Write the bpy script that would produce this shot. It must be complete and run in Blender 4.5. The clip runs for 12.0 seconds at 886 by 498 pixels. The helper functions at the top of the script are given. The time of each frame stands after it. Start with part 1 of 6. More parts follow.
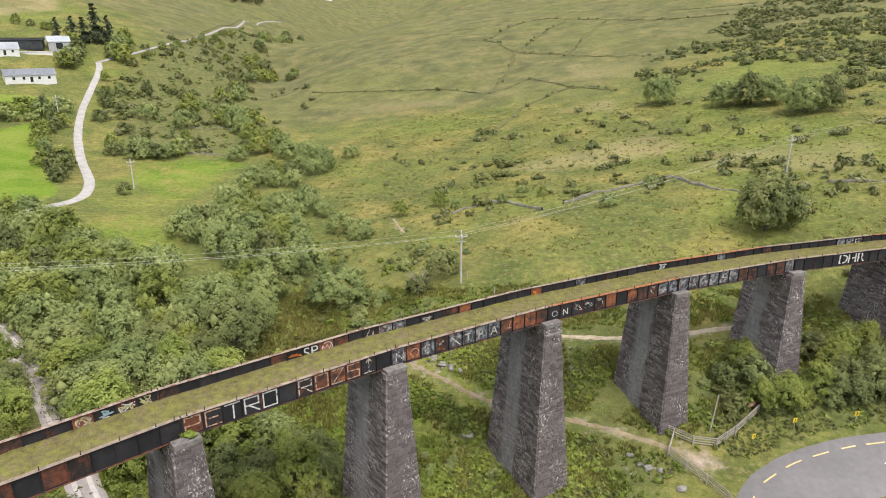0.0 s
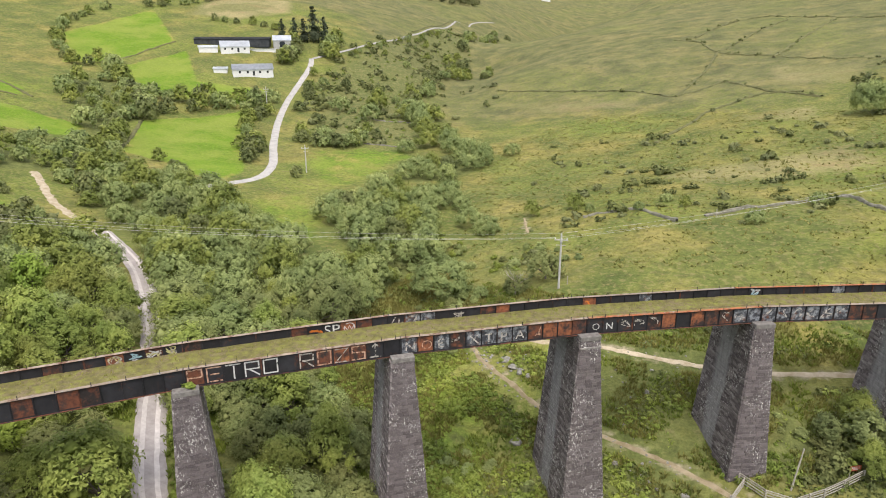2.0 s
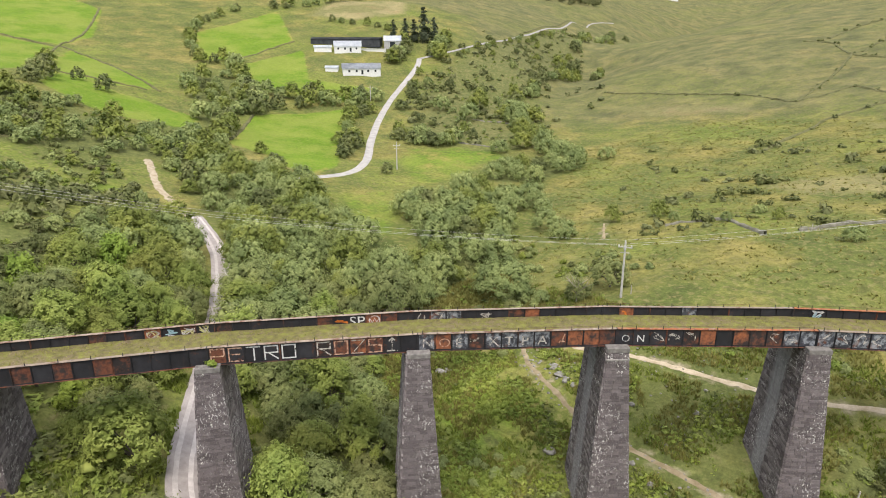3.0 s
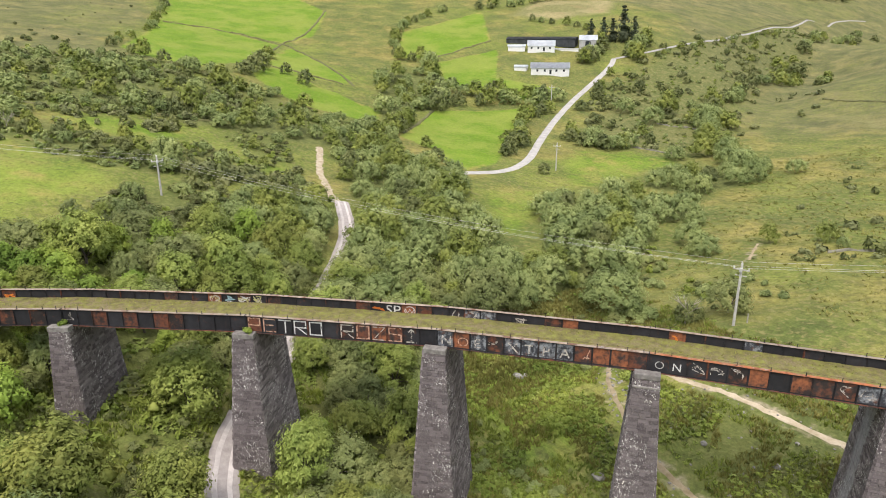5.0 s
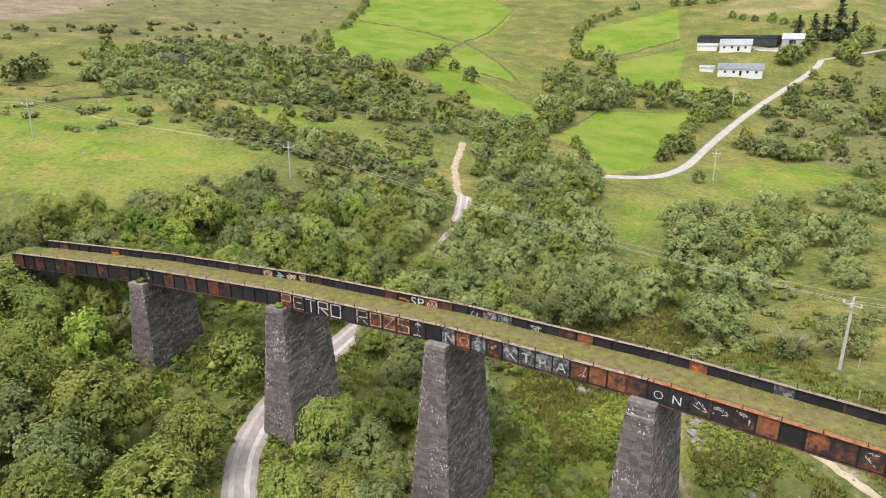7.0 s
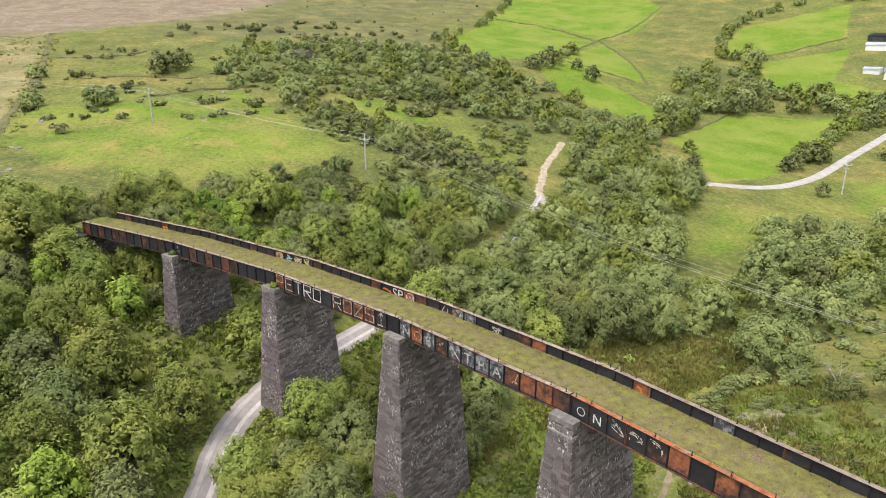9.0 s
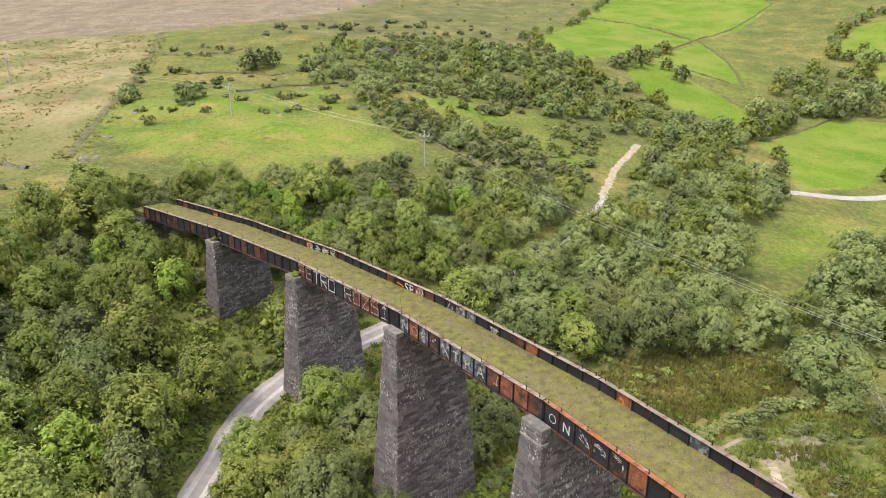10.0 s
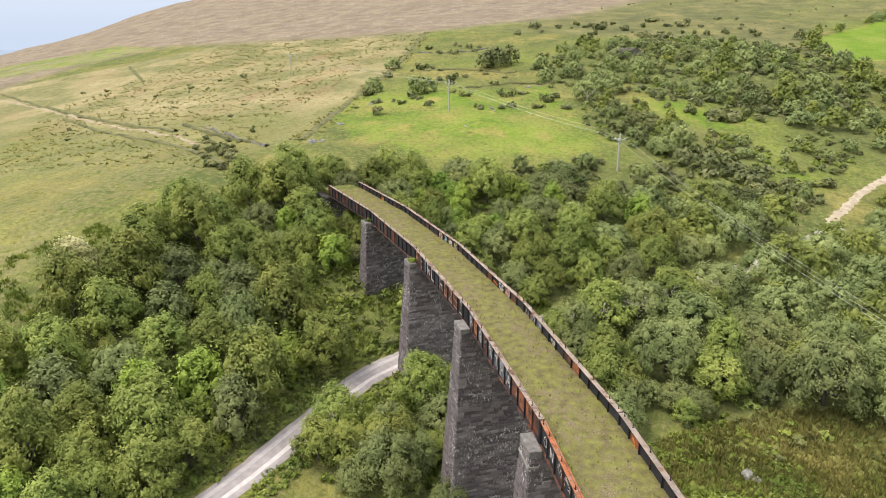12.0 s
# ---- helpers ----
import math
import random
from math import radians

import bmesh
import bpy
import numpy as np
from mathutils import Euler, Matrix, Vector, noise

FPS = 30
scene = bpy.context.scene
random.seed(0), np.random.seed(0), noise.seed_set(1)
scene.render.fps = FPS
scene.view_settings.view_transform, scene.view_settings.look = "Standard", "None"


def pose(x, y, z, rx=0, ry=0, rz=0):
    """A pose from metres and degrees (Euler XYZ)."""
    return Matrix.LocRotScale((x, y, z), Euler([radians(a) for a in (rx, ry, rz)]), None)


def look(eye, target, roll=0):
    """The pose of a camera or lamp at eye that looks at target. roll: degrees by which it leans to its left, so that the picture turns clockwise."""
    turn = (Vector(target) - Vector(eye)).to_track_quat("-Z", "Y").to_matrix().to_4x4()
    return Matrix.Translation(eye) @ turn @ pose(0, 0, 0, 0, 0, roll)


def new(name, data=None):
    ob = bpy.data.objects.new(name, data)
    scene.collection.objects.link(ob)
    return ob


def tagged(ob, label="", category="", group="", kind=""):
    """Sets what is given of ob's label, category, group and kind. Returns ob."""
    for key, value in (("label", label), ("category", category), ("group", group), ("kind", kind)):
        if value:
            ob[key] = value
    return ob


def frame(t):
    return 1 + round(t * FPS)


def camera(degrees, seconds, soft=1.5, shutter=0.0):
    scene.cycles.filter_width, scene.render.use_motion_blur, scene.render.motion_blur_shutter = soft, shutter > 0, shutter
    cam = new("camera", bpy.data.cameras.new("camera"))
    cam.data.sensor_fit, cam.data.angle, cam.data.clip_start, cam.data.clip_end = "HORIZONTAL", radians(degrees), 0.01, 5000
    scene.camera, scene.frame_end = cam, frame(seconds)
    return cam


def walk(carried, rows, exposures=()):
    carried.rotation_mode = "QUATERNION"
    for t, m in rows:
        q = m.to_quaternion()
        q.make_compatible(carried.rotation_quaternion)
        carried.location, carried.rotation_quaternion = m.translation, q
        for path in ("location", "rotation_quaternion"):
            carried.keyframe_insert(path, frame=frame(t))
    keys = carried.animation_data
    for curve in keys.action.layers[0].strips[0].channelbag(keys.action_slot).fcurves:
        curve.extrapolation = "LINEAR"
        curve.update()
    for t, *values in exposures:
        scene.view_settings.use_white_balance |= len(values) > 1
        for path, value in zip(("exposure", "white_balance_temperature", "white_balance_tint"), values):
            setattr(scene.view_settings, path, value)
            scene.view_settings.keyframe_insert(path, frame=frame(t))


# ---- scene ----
cam = camera(67.8, 12.0, 1.0)
METRES, EYE, TILT, LEAN, TURN = 96.0, 42.67, -18.026, -0.026, 0.0
ROWS = [
    (0.0, 0.0, 0.0, 0.0, 0.0, 0.0, -0.0),
    (0.5, 0.0429, 0.0037, -0.001, 4.17, -0.02, -1.33),
    (1.0, 0.0846, 0.0106, -0.0009, 8.37, -0.15, -2.7),
    (1.5, 0.1258, 0.0206, -0.0003, 12.68, -0.37, -4.06),
    (2.0, 0.1658, 0.0337, 0.0016, 17.5, -0.76, -5.55),
    (2.5, 0.2046, 0.0494, 0.0047, 22.49, -1.27, -7.07),
    (3.0, 0.2411, 0.0683, 0.0092, 27.29, -1.88, -8.46),
    (5.0, 0.3658, 0.1694, 0.0356, 45.46, -5.25, -13.02),
    (5.5, 0.3916, 0.2, 0.0445, 49.98, -6.31, -13.95),
    (6.0, 0.4149, 0.2325, 0.0537, 54.5, -7.43, -14.8),
    (6.5, 0.4354, 0.2667, 0.0631, 58.96, -8.6, -15.56),
    (7.0, 0.4532, 0.3026, 0.073, 62.98, -9.74, -16.17),
    (9.0, 0.5033, 0.4585, 0.1154, 77.06, -13.86, -17.61),
    (9.5, 0.5095, 0.4989, 0.1262, 81.37, -15.19, -17.85),
    (10.0, 0.5121, 0.5396, 0.1374, 86.18, -16.67, -18.01),
    (10.5, 0.5113, 0.5801, 0.149, 91.5, -18.31, -18.04),
    (11.0, 0.5071, 0.6199, 0.161, 97.69, -20.22, -17.88),
    (11.5, 0.4986, 0.6585, 0.1729, 104.32, -22.23, -17.49),
    (12.0, 0.4861, 0.6952, 0.1845, 110.77, -24.15, -16.92),
]
walk(cam, [(t, pose(0, 0, EYE, TILT, LEAN, TURN) @ pose(METRES * x, METRES * y, METRES * z, 90 + pitch, roll, yaw)) for t, x, y, z, yaw, pitch, roll in ROWS],
     [(t, stops, 6420, 14) for t, stops in ((0.0, 0.47), (3.0, 0.5), (6.0, 0.53), (9.0, 0.56), (12.0, 0.6))])

# ---- light ----
world = bpy.data.worlds.new("sky")
scene.world = world
world.use_nodes = True
wn, wl = world.node_tree.nodes, world.node_tree.links
sky = wn.new("ShaderNodeTexSky")
sky.sky_type, sky.sun_disc = "NISHITA", False
SUN_UP, SUN_AZ = 60.0, 150.0
sky.sun_elevation, sky.sun_rotation = radians(SUN_UP), radians(SUN_AZ)
sky.air_density, sky.dust_density, sky.ozone_density = 1.0, 4.0, 1.0
# high thin cloud: brighter overhead than at the horizon
way = wn.new("ShaderNodeTexCoord")
split = wn.new("ShaderNodeSeparateXYZ")
cloud = wn.new("ShaderNodeValToRGB")
wl.new(way.outputs["Generated"], split.inputs[0])
wl.new(split.outputs[2], cloud.inputs[0])
for k, (at, c) in zip([*cloud.color_ramp.elements, cloud.color_ramp.elements.new(0.4)], ((0.0, (.52, .62, .76, 1)), (1.0, (1.2, 1.2, 1.16, 1)), (0.4, (.78, .82, .86, 1)))):
    k.position, k.color = at, c
scale = wn.new("ShaderNodeMixRGB")
scale.blend_type = "MULTIPLY"
scale.inputs[0].default_value, scale.inputs[2].default_value = 1.0, (9.5, 9.4, 9.2, 1)
wl.new(cloud.outputs[0], scale.inputs[1])
veil = wn.new("ShaderNodeMixRGB")
veil.inputs[0].default_value = 0.8
wl.new(sky.outputs[0], veil.inputs[1])
wl.new(scale.outputs[0], veil.inputs[2])
wl.new(veil.outputs[0], wn["Background"].inputs[0])
wn["Background"].inputs[1].default_value = 0.103
sun = new("sun", bpy.data.lights.new("sun", "SUN"))
sun.data.energy, sun.data.angle, sun.data.color = 2.1, radians(28), (1.0, 0.93, 0.8)
sun.matrix_world = look((200 * math.sin(radians(SUN_AZ)), 200 * math.cos(radians(SUN_AZ)), 200 * math.tan(radians(SUN_UP))), (0, 0, 0))


# ---- materials ----
class Mat:
    """A node material with short calls for its nodes."""

    def __init__(self, name, rough=0.8, metal=0.0, gloss=0.3):
        self.mat = bpy.data.materials.new(name)
        self.mat.use_nodes = True
        self.n, self.l = self.mat.node_tree.nodes, self.mat.node_tree.links
        self.b = self.n["Principled BSDF"]
        self.b.inputs["Roughness"].default_value = rough
        self.b.inputs["Metallic"].default_value = metal
        self.b.inputs["Specular IOR Level"].default_value = gloss
        self.where = self.n.new("ShaderNodeNewGeometry")

    def put(self, socket, value):
        if hasattr(value, "is_output"):
            self.l.new(value, socket)
        else:
            socket.default_value = value

    def place(self, local=False, squash=None):
        if local:
            out = self.n.new("ShaderNodeTexCoord").outputs["Object"]
        else:
            out = self.where.outputs["Position"]
        if squash:
            m = self.n.new("ShaderNodeMapping")
            self.l.new(out, m.inputs[0])
            m.inputs["Scale"].default_value = squash
            out = m.outputs[0]
        return out

    def noise(self, scale, detail=4, local=False, squash=None, rough=0.55):
        t = self.n.new("ShaderNodeTexNoise")
        self.l.new(self.place(local, squash), t.inputs["Vector"])
        t.inputs["Scale"].default_value, t.inputs["Detail"].default_value, t.inputs["Roughness"].default_value = scale, detail, rough
        return t.outputs["Fac"]

    def ramp(self, fac, *stops):
        r = self.n.new("ShaderNodeValToRGB")
        self.l.new(fac, r.inputs[0])
        e = r.color_ramp.elements
        while len(e) < len(stops):
            e.new(0.5)
        for k, (p, c) in zip(e, stops):
            k.position, k.color = p, (*c, 1) if len(c) == 3 else c
        return r.outputs[0]

    def step(self, fac, lo, hi):
        m = self.n.new("ShaderNodeMapRange")
        self.l.new(fac, m.inputs[0])
        m.inputs[1].default_value, m.inputs[2].default_value = lo, hi
        return m.outputs[0]

    def mix(self, fac, a, b, how="MIX"):
        m = self.n.new("ShaderNodeMixRGB")
        m.blend_type = how
        self.put(m.inputs[0], fac)
        for s, v in ((m.inputs[1], a), (m.inputs[2], b)):
            self.put(s, v if hasattr(v, "is_output") or len(v) == 4 else (*v, 1))
        return m.outputs[0]

    def calc(self, how, a, b):
        m = self.n.new("ShaderNodeMath")
        m.operation = how
        self.put(m.inputs[0], a)
        self.put(m.inputs[1], b)
        return m.outputs[0]

    def random(self):
        return self.n.new("ShaderNodeObjectInfo").outputs["Random"]

    def island(self):
        return self.where.outputs["Random Per Island"]

    def vary(self, colour, fac, amount, hue=0.0):
        h = self.n.new("ShaderNodeHueSaturation")
        self.put(h.inputs["Color"], colour)
        self.put(h.inputs["Value"], self.calc("MULTIPLY_ADD", fac, amount))
        h.inputs["Value"].links[0].from_node.inputs[2].default_value = 1 - amount / 2
        if hue:
            self.put(h.inputs["Hue"], self.calc("MULTIPLY_ADD", fac, hue))
            h.inputs["Hue"].links[0].from_node.inputs[2].default_value = 0.5 - hue / 2
        return h.outputs[0]

    def done(self, colour, bump=None, strength=0.3, depth=0.05, rough=None):
        self.put(self.b.inputs["Base Color"], colour if hasattr(colour, "is_output") or len(colour) == 4 else (*colour, 1))
        if bump is not None:
            k = self.n.new("ShaderNodeBump")
            k.inputs["Strength"].default_value, k.inputs["Distance"].default_value = strength, depth
            self.l.new(bump, k.inputs["Height"])
            self.l.new(k.outputs[0], self.b.inputs["Normal"])
        if rough is not None:
            self.put(self.b.inputs["Roughness"], rough)
        return self.mat


def leaf_material(name, dark, mid, light, hue=0.02):
    m = Mat(name, 0.65, 0, 0.15)
    calm = lambda c: tuple(k * (b + (a - b) * 0.65) for a, b, k in zip(c, mid, (.85, .805, .86)))
    own = m.ramp(m.island(), (0.0, calm(dark)), (0.5, calm(mid)), (1.0, calm(light)))
    own = m.vary(own, m.random(), 0.4, hue)
    tree = m.noise(0.16, 2)
    own = m.vary(own, m.step(tree, 0.3, 0.7), 0.6, -0.03)
    m.done(own)
    t = m.n.new("ShaderNodeBsdfTranslucent")
    m.l.new(own, t.inputs[0])
    mx = m.n.new("ShaderNodeMixShader")
    mx.inputs[0].default_value = 0.16
    m.l.new(m.b.outputs[0], mx.inputs[1])
    m.l.new(t.outputs[0], mx.inputs[2])
    m.l.new(mx.outputs[0], m.n["Material Output"].inputs[0])
    return m.mat


LEAF = {
    "willow": leaf_material("willow_leaves", (.2, .262, .088), (.28, .345, .118), (.36, .42, .16)),
    "ash": leaf_material("ash_leaves", (.2, .27, .056), (.285, .362, .082), (.37, .44, .12)),
    "bright": leaf_material("lime_green_leaves", (.2, .3, .045), (.285, .4, .065), (.36, .475, .1)),
    "thorn": leaf_material("thorn_leaves", (.15, .195, .07), (.215, .265, .095), (.285, .335, .125)),
    "gorse": leaf_material("gorse_leaves", (.16, .185, .075), (.215, .24, .098), (.28, .3, .13)),
    "fern": leaf_material("fern_leaves", (.165, .235, .042), (.245, .325, .058), (.325, .405, .09)),
    "bramble": leaf_material("bramble_leaves", (.12, .15, .052), (.175, .21, .07), (.24, .275, .098)),
    "rush": leaf_material("rush_blades", (.2, .215, .055), (.28, .29, .078), (.37, .37, .12)),
    "turf": leaf_material("turf_blades", (.26, .28, .06), (.34, .37, .08), (.42, .43, .13)),
    "elder": leaf_material("creamy_elder_blossom", (.38, .42, .16), (.52, .54, .24), (.68, .68, .38)),
    "pine": leaf_material("pine_needles", (.06, .085, .045), (.09, .12, .065), (.13, .16, .09)),
}


def make_ground():
    m = Mat("rough_grassland", 0.95, 0, 0.1)
    cover = m.n.new("ShaderNodeVertexColor")
    cover.layer_name = "cover"
    sep = m.n.new("ShaderNodeSeparateColor")
    m.l.new(cover.outputs[0], sep.inputs[0])
    pasture, moor, floor_, bare = sep.outputs[0], sep.outputs[1], sep.outputs[2], cover.outputs[1]
    big, mid, small, fine = m.noise(0.02, 5), m.noise(0.09, 5), m.noise(0.55, 5), m.noise(3.5, 3)
    patch = m.noise(0.045, 4)
    tuss = m.noise(1.1, 4, rough=0.65)
    base = m.ramp(mid, (0.3, (.088, .125, .03)), (0.5, (.148, .182, .042)), (0.68, (.21, .228, .055)))
    gold = m.ramp(mid, (0.3, (.2, .18, .05)), (0.55, (.29, .25, .065)), (0.7, (.35, .3, .09)))
    base = m.mix(m.calc("MULTIPLY", m.step(patch, 0.48, 0.64), 0.55), base, gold)
    lush = m.ramp(mid, (0.3, (.115, .165, .03)), (0.7, (.205, .26, .045)))
    base = m.mix(m.step(big, 0.5, 0.64), base, lush)
    base = m.mix(m.calc("MULTIPLY", m.step(small, 0.5, 0.62), 0.55), base, (.09, .1, .034))
    base = m.mix(m.calc("MULTIPLY", m.step(tuss, 0.52, 0.62), 0.45), base, (.3, .28, .1))
    base = m.mix(m.calc("MULTIPLY", m.step(tuss, 0.46, 0.38), 0.5), base, (.075, .09, .028))
    brown = m.ramp(mid, (0.3, (.18, .15, .09)), (0.5, (.24, .205, .12)), (0.7, (.3, .265, .145)))
    brown = m.mix(m.step(small, 0.54, 0.68), brown, (.2, .175, .1))
    stone = m.step(m.noise(0.3, 6, rough=0.8), 0.56, 0.64)
    brown = m.mix(m.calc("MULTIPLY", stone, 0.7), brown, (.4, .38, .35))
    green = m.ramp(mid, (0.3, (.118, .215, .018)), (0.7, (.17, .275, .026)))
    green = m.mix(m.calc("MULTIPLY", m.step(small, 0.5, 0.7), 0.35), green, (.25, .29, .07))
    green = m.mix(m.calc("MULTIPLY", m.step(patch, 0.46, 0.6), 0.4), green, (.27, .3, .065))
    green = m.mix(m.calc("MULTIPLY", m.step(m.noise(0.13, 5), 0.5, 0.64), m.calc("MULTIPLY", m.step(pasture, 0.9, 0.6), 0.75)), green, (.31, .275, .075))
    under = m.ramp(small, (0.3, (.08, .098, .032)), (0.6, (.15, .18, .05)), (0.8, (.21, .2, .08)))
    dirt = m.ramp(small, (0.3, (.34, .27, .17)), (0.7, (.52, .45, .33)))

    def edge(w, width=0.25):
        return m.step(m.calc("ADD", w, m.calc("MULTIPLY", m.calc("SUBTRACT", small, 0.5), 0.7)), 0.5 - width, 0.5 + width)

    lie = m.n.new("ShaderNodeVertexColor")
    lie.layer_name = "slope"
    part3 = m.n.new("ShaderNodeSeparateColor")
    m.l.new(lie.outputs[0], part3.inputs[0])
    olive = m.ramp(mid, (0.3, (.11, .115, .052)), (0.5, (.165, .168, .07)), (0.7, (.225, .215, .09)))
    olive = m.mix(m.calc("MULTIPLY", m.step(big, 0.46, 0.6), 0.6), olive, m.ramp(patch, (0.35, (.12, .135, .05)), (0.65, (.215, .21, .075))))
    olive = m.mix(m.calc("MULTIPLY", m.step(m.noise(0.16, 6, rough=0.7), 0.51, 0.6), 0.65), olive, (.08, .088, .042))
    olive = m.mix(m.calc("MULTIPLY", m.step(small, 0.52, 0.66), 0.4), olive, (.12, .13, .058))
    bracken = m.ramp(small, (0.3, (.085, .105, .036)), (0.5, (.135, .155, .05)), (0.66, (.2, .205, .07)))
    strawy = m.ramp(mid, (0.3, (.25, .24, .1)), (0.5, (.33, .3, .125)), (0.7, (.4, .36, .165)))
    strawy = m.mix(m.calc("MULTIPLY", m.step(small, 0.5, 0.62), 0.55), strawy, (.19, .19, .07))
    strawy = m.mix(m.calc("MULTIPLY", m.step(patch, 0.46, 0.56), 0.8), strawy, m.ramp(small, (0.35, (.1, .125, .04)), (0.65, (.22, .23, .075))))
    strawy = m.mix(m.calc("MULTIPLY", m.step(m.noise(0.06, 6, squash=(.4, 1, 1), rough=0.7), 0.54, 0.64), 0.5), strawy, (.3, .21, .1))
    c = m.mix(edge(part3.outputs[0], 0.3), base, olive)
    c = m.mix(edge(part3.outputs[2], 0.2), c, strawy)
    c = m.mix(edge(part3.outputs[1], 0.25), c, bracken)
    c = m.mix(edge(moor, 0.35), c, brown)
    c = m.mix(edge(pasture, 0.12), c, green)
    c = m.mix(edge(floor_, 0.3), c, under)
    c = m.mix(edge(bare, 0.2), c, dirt)
    c = m.mix(0.5, c, m.vary(c, fine, 1.5))
    c = m.mix(0.55, c, m.vary(c, m.noise(1.4, 4, rough=0.7), 1.6))
    c = m.mix(1.0, c, (1.03, .975, 1.17), "MULTIPLY")
    bump = m.calc("ADD", m.calc("MULTIPLY", small, 1.0), m.calc("MULTIPLY", fine, 0.35))
    return m.done(c, bump, 0.8, 0.4)


GROUND = make_ground()


def plain(name, dark, light, scale=3.0, rough=0.8, metal=0.0, bump=0.3, depth=0.02, local=False, squash=None, per=0.25):
    m = Mat(name, rough, metal)
    c = m.ramp(m.noise(scale, 6, local, squash), (0.3, dark), (0.7, light))
    c = m.mix(0.5, c, m.vary(c, m.noise(scale * 9, 3, local, squash), 0.8))
    if per:
        c = m.vary(c, m.random(), per)
    return m.done(c, m.noise(scale * 4, 6, local, squash), bump, depth)


def stone_material(name, wash=0.0):
    m = Mat(name, 0.9, 0, 0.2)
    c = m.ramp(m.island(), (0.0, (.09, .077, .082)), (0.5, (.16, .139, .145)), (0.85, (.225, .198, .203)), (1.0, (.32, .29, .29)))
    c = m.vary(c, m.random(), 0.6)
    c = m.mix(m.step(m.noise(9, 5), 0.5, 0.8), c, (.25, .22, .21))
    zone = m.step(m.noise(0.4, 4), 0.44, 0.57)
    lime = m.calc("MULTIPLY", m.step(m.noise(5.5, 7, squash=(1, 1, 0.6), rough=0.8), 0.568, 0.58), zone)
    c = m.mix(m.calc("MULTIPLY", lime, 0.9), c, (.76, .75, .72))
    moss = m.step(m.noise(0.5, 4), 0.58, 0.75)
    c = m.mix(m.calc("MULTIPLY", moss, 0.1), c, (.12, .13, .06))
    if wash:
        cut = m.n.new("ShaderNodeSeparateXYZ")
        m.l.new(m.place(local=True), cut.inputs[0])
        reach = m.calc("ADD", cut.outputs[0], m.calc("MULTIPLY", m.calc("SUBTRACT", m.noise(0.9, 5, squash=(1, 1, 0.3)), 0.5), 1.6))
        band = m.calc("MULTIPLY", m.step(reach, -0.75, -0.35), m.step(reach, 2.3, 1.5))
        c = m.mix(m.calc("MULTIPLY", band, wash), c, m.ramp(m.noise(2.5, 6, squash=(1, 1, 0.2)), (0.3, (.24, .24, .25)), (0.7, (.4, .4, .41))))
    return m.done(c, m.noise(14, 5), 0.5, 0.03)


STONE = stone_material("dark_weathered_stone")
WASHED = stone_material("lime_washed_stone", 0.62)
MORTAR = plain("recessed_mortar", (.03, .028, .027), (.075, .068, .065), 2.0, 0.95)
CAPSTONE = plain("grey_capstone", (.15, .14, .135), (.3, .285, .27), 3.0, 0.85, bump=0.4, depth=0.03)
ROCK = plain("grey_rock", (.13, .125, .115), (.36, .35, .32), 2.0, 0.9, bump=0.6, depth=0.1)
BARK = plain("grey_bark", (.07, .06, .05), (.16, .14, .12), 6, 0.9)


def make_gravel():
    m = Mat("pale_gravel", 0.95, 0, 0.15)
    c = m.ramp(m.noise(1.2, 6), (0.3, (.33, .3, .295)), (0.7, (.46, .42, .412)))
    c = m.mix(0.5, c, m.vary(c, m.noise(16, 3), 1.0))
    return m.done(c, m.noise(14, 4), 0.4, 0.03)


GRAVEL = make_gravel()
WHEELWAY = plain("pale_worn_gravel", (.46, .425, .42), (.62, .58, .57), 1.5, 0.95)
LANE = plain("worn_pale_lane", (.32, .31, .305), (.46, .445, .43), 0.5, 0.95)
SAND = plain("pale_sandy_earth", (.36, .29, .19), (.6, .52, .4), 0.9, 0.95, bump=0.5, depth=0.06)
DIRT = plain("trodden_earth", (.24, .19, .11), (.42, .35, .24), 0.9, 0.95, bump=0.5, depth=0.06)
TARMAC = plain("worn_grey_tarmac", (.2, .195, .2), (.265, .258, .265), 0.16, 0.9, bump=0.15)
YELLOW = plain("yellow_road_paint", (.66, .5, .22), (.8, .66, .36), 6, 0.7)
WHITE = plain("white_road_paint", (.55, .55, .53), (.75, .75, .73), 6, 0.7)
WOOD = plain("weathered_timber", (.3, .28, .24), (.48, .45, .4), 3, 0.9, squash=(1, 1, 6))
POLE = plain("silvered_pole_wood", (.42, .41, .39), (.56, .55, .52), 2, 0.9)
WIRE = plain("wire", (.5, .5, .5), (.66, .66, .66), 2, 0.5, 0.2)
WALLPAINT = plain("white_render", (.76, .77, .78), (.86, .86, .86), 0.7, 0.8, bump=0.1)
SLATE = plain("grey_slate_roof", (.33, .36, .41), (.45, .48, .53), 0.8, 0.6)
SHEDROOF = plain("pale_tin_roof", (.62, .66, .73), (.76, .8, .85), 0.5, 0.5)
BLACKSHED = plain("dark_shed_sheeting", (.03, .035, .04), (.07, .075, .08), 0.7, 0.6)
DARKGLASS = plain("dark_window_glass", (.02, .025, .03), (.05, .055, .06), 1, 0.15)
SIGNYELLOW = plain("yellow_sign", (.75, .52, .02), (.85, .62, .04), 3, 0.5)
SIGNBLACK = plain("black_sign", (.015, .015, .015), (.03, .03, .03), 3, 0.5)
SIGNRED = plain("faded_red_sign", (.4, .08, .04), (.55, .15, .08), 3, 0.6)
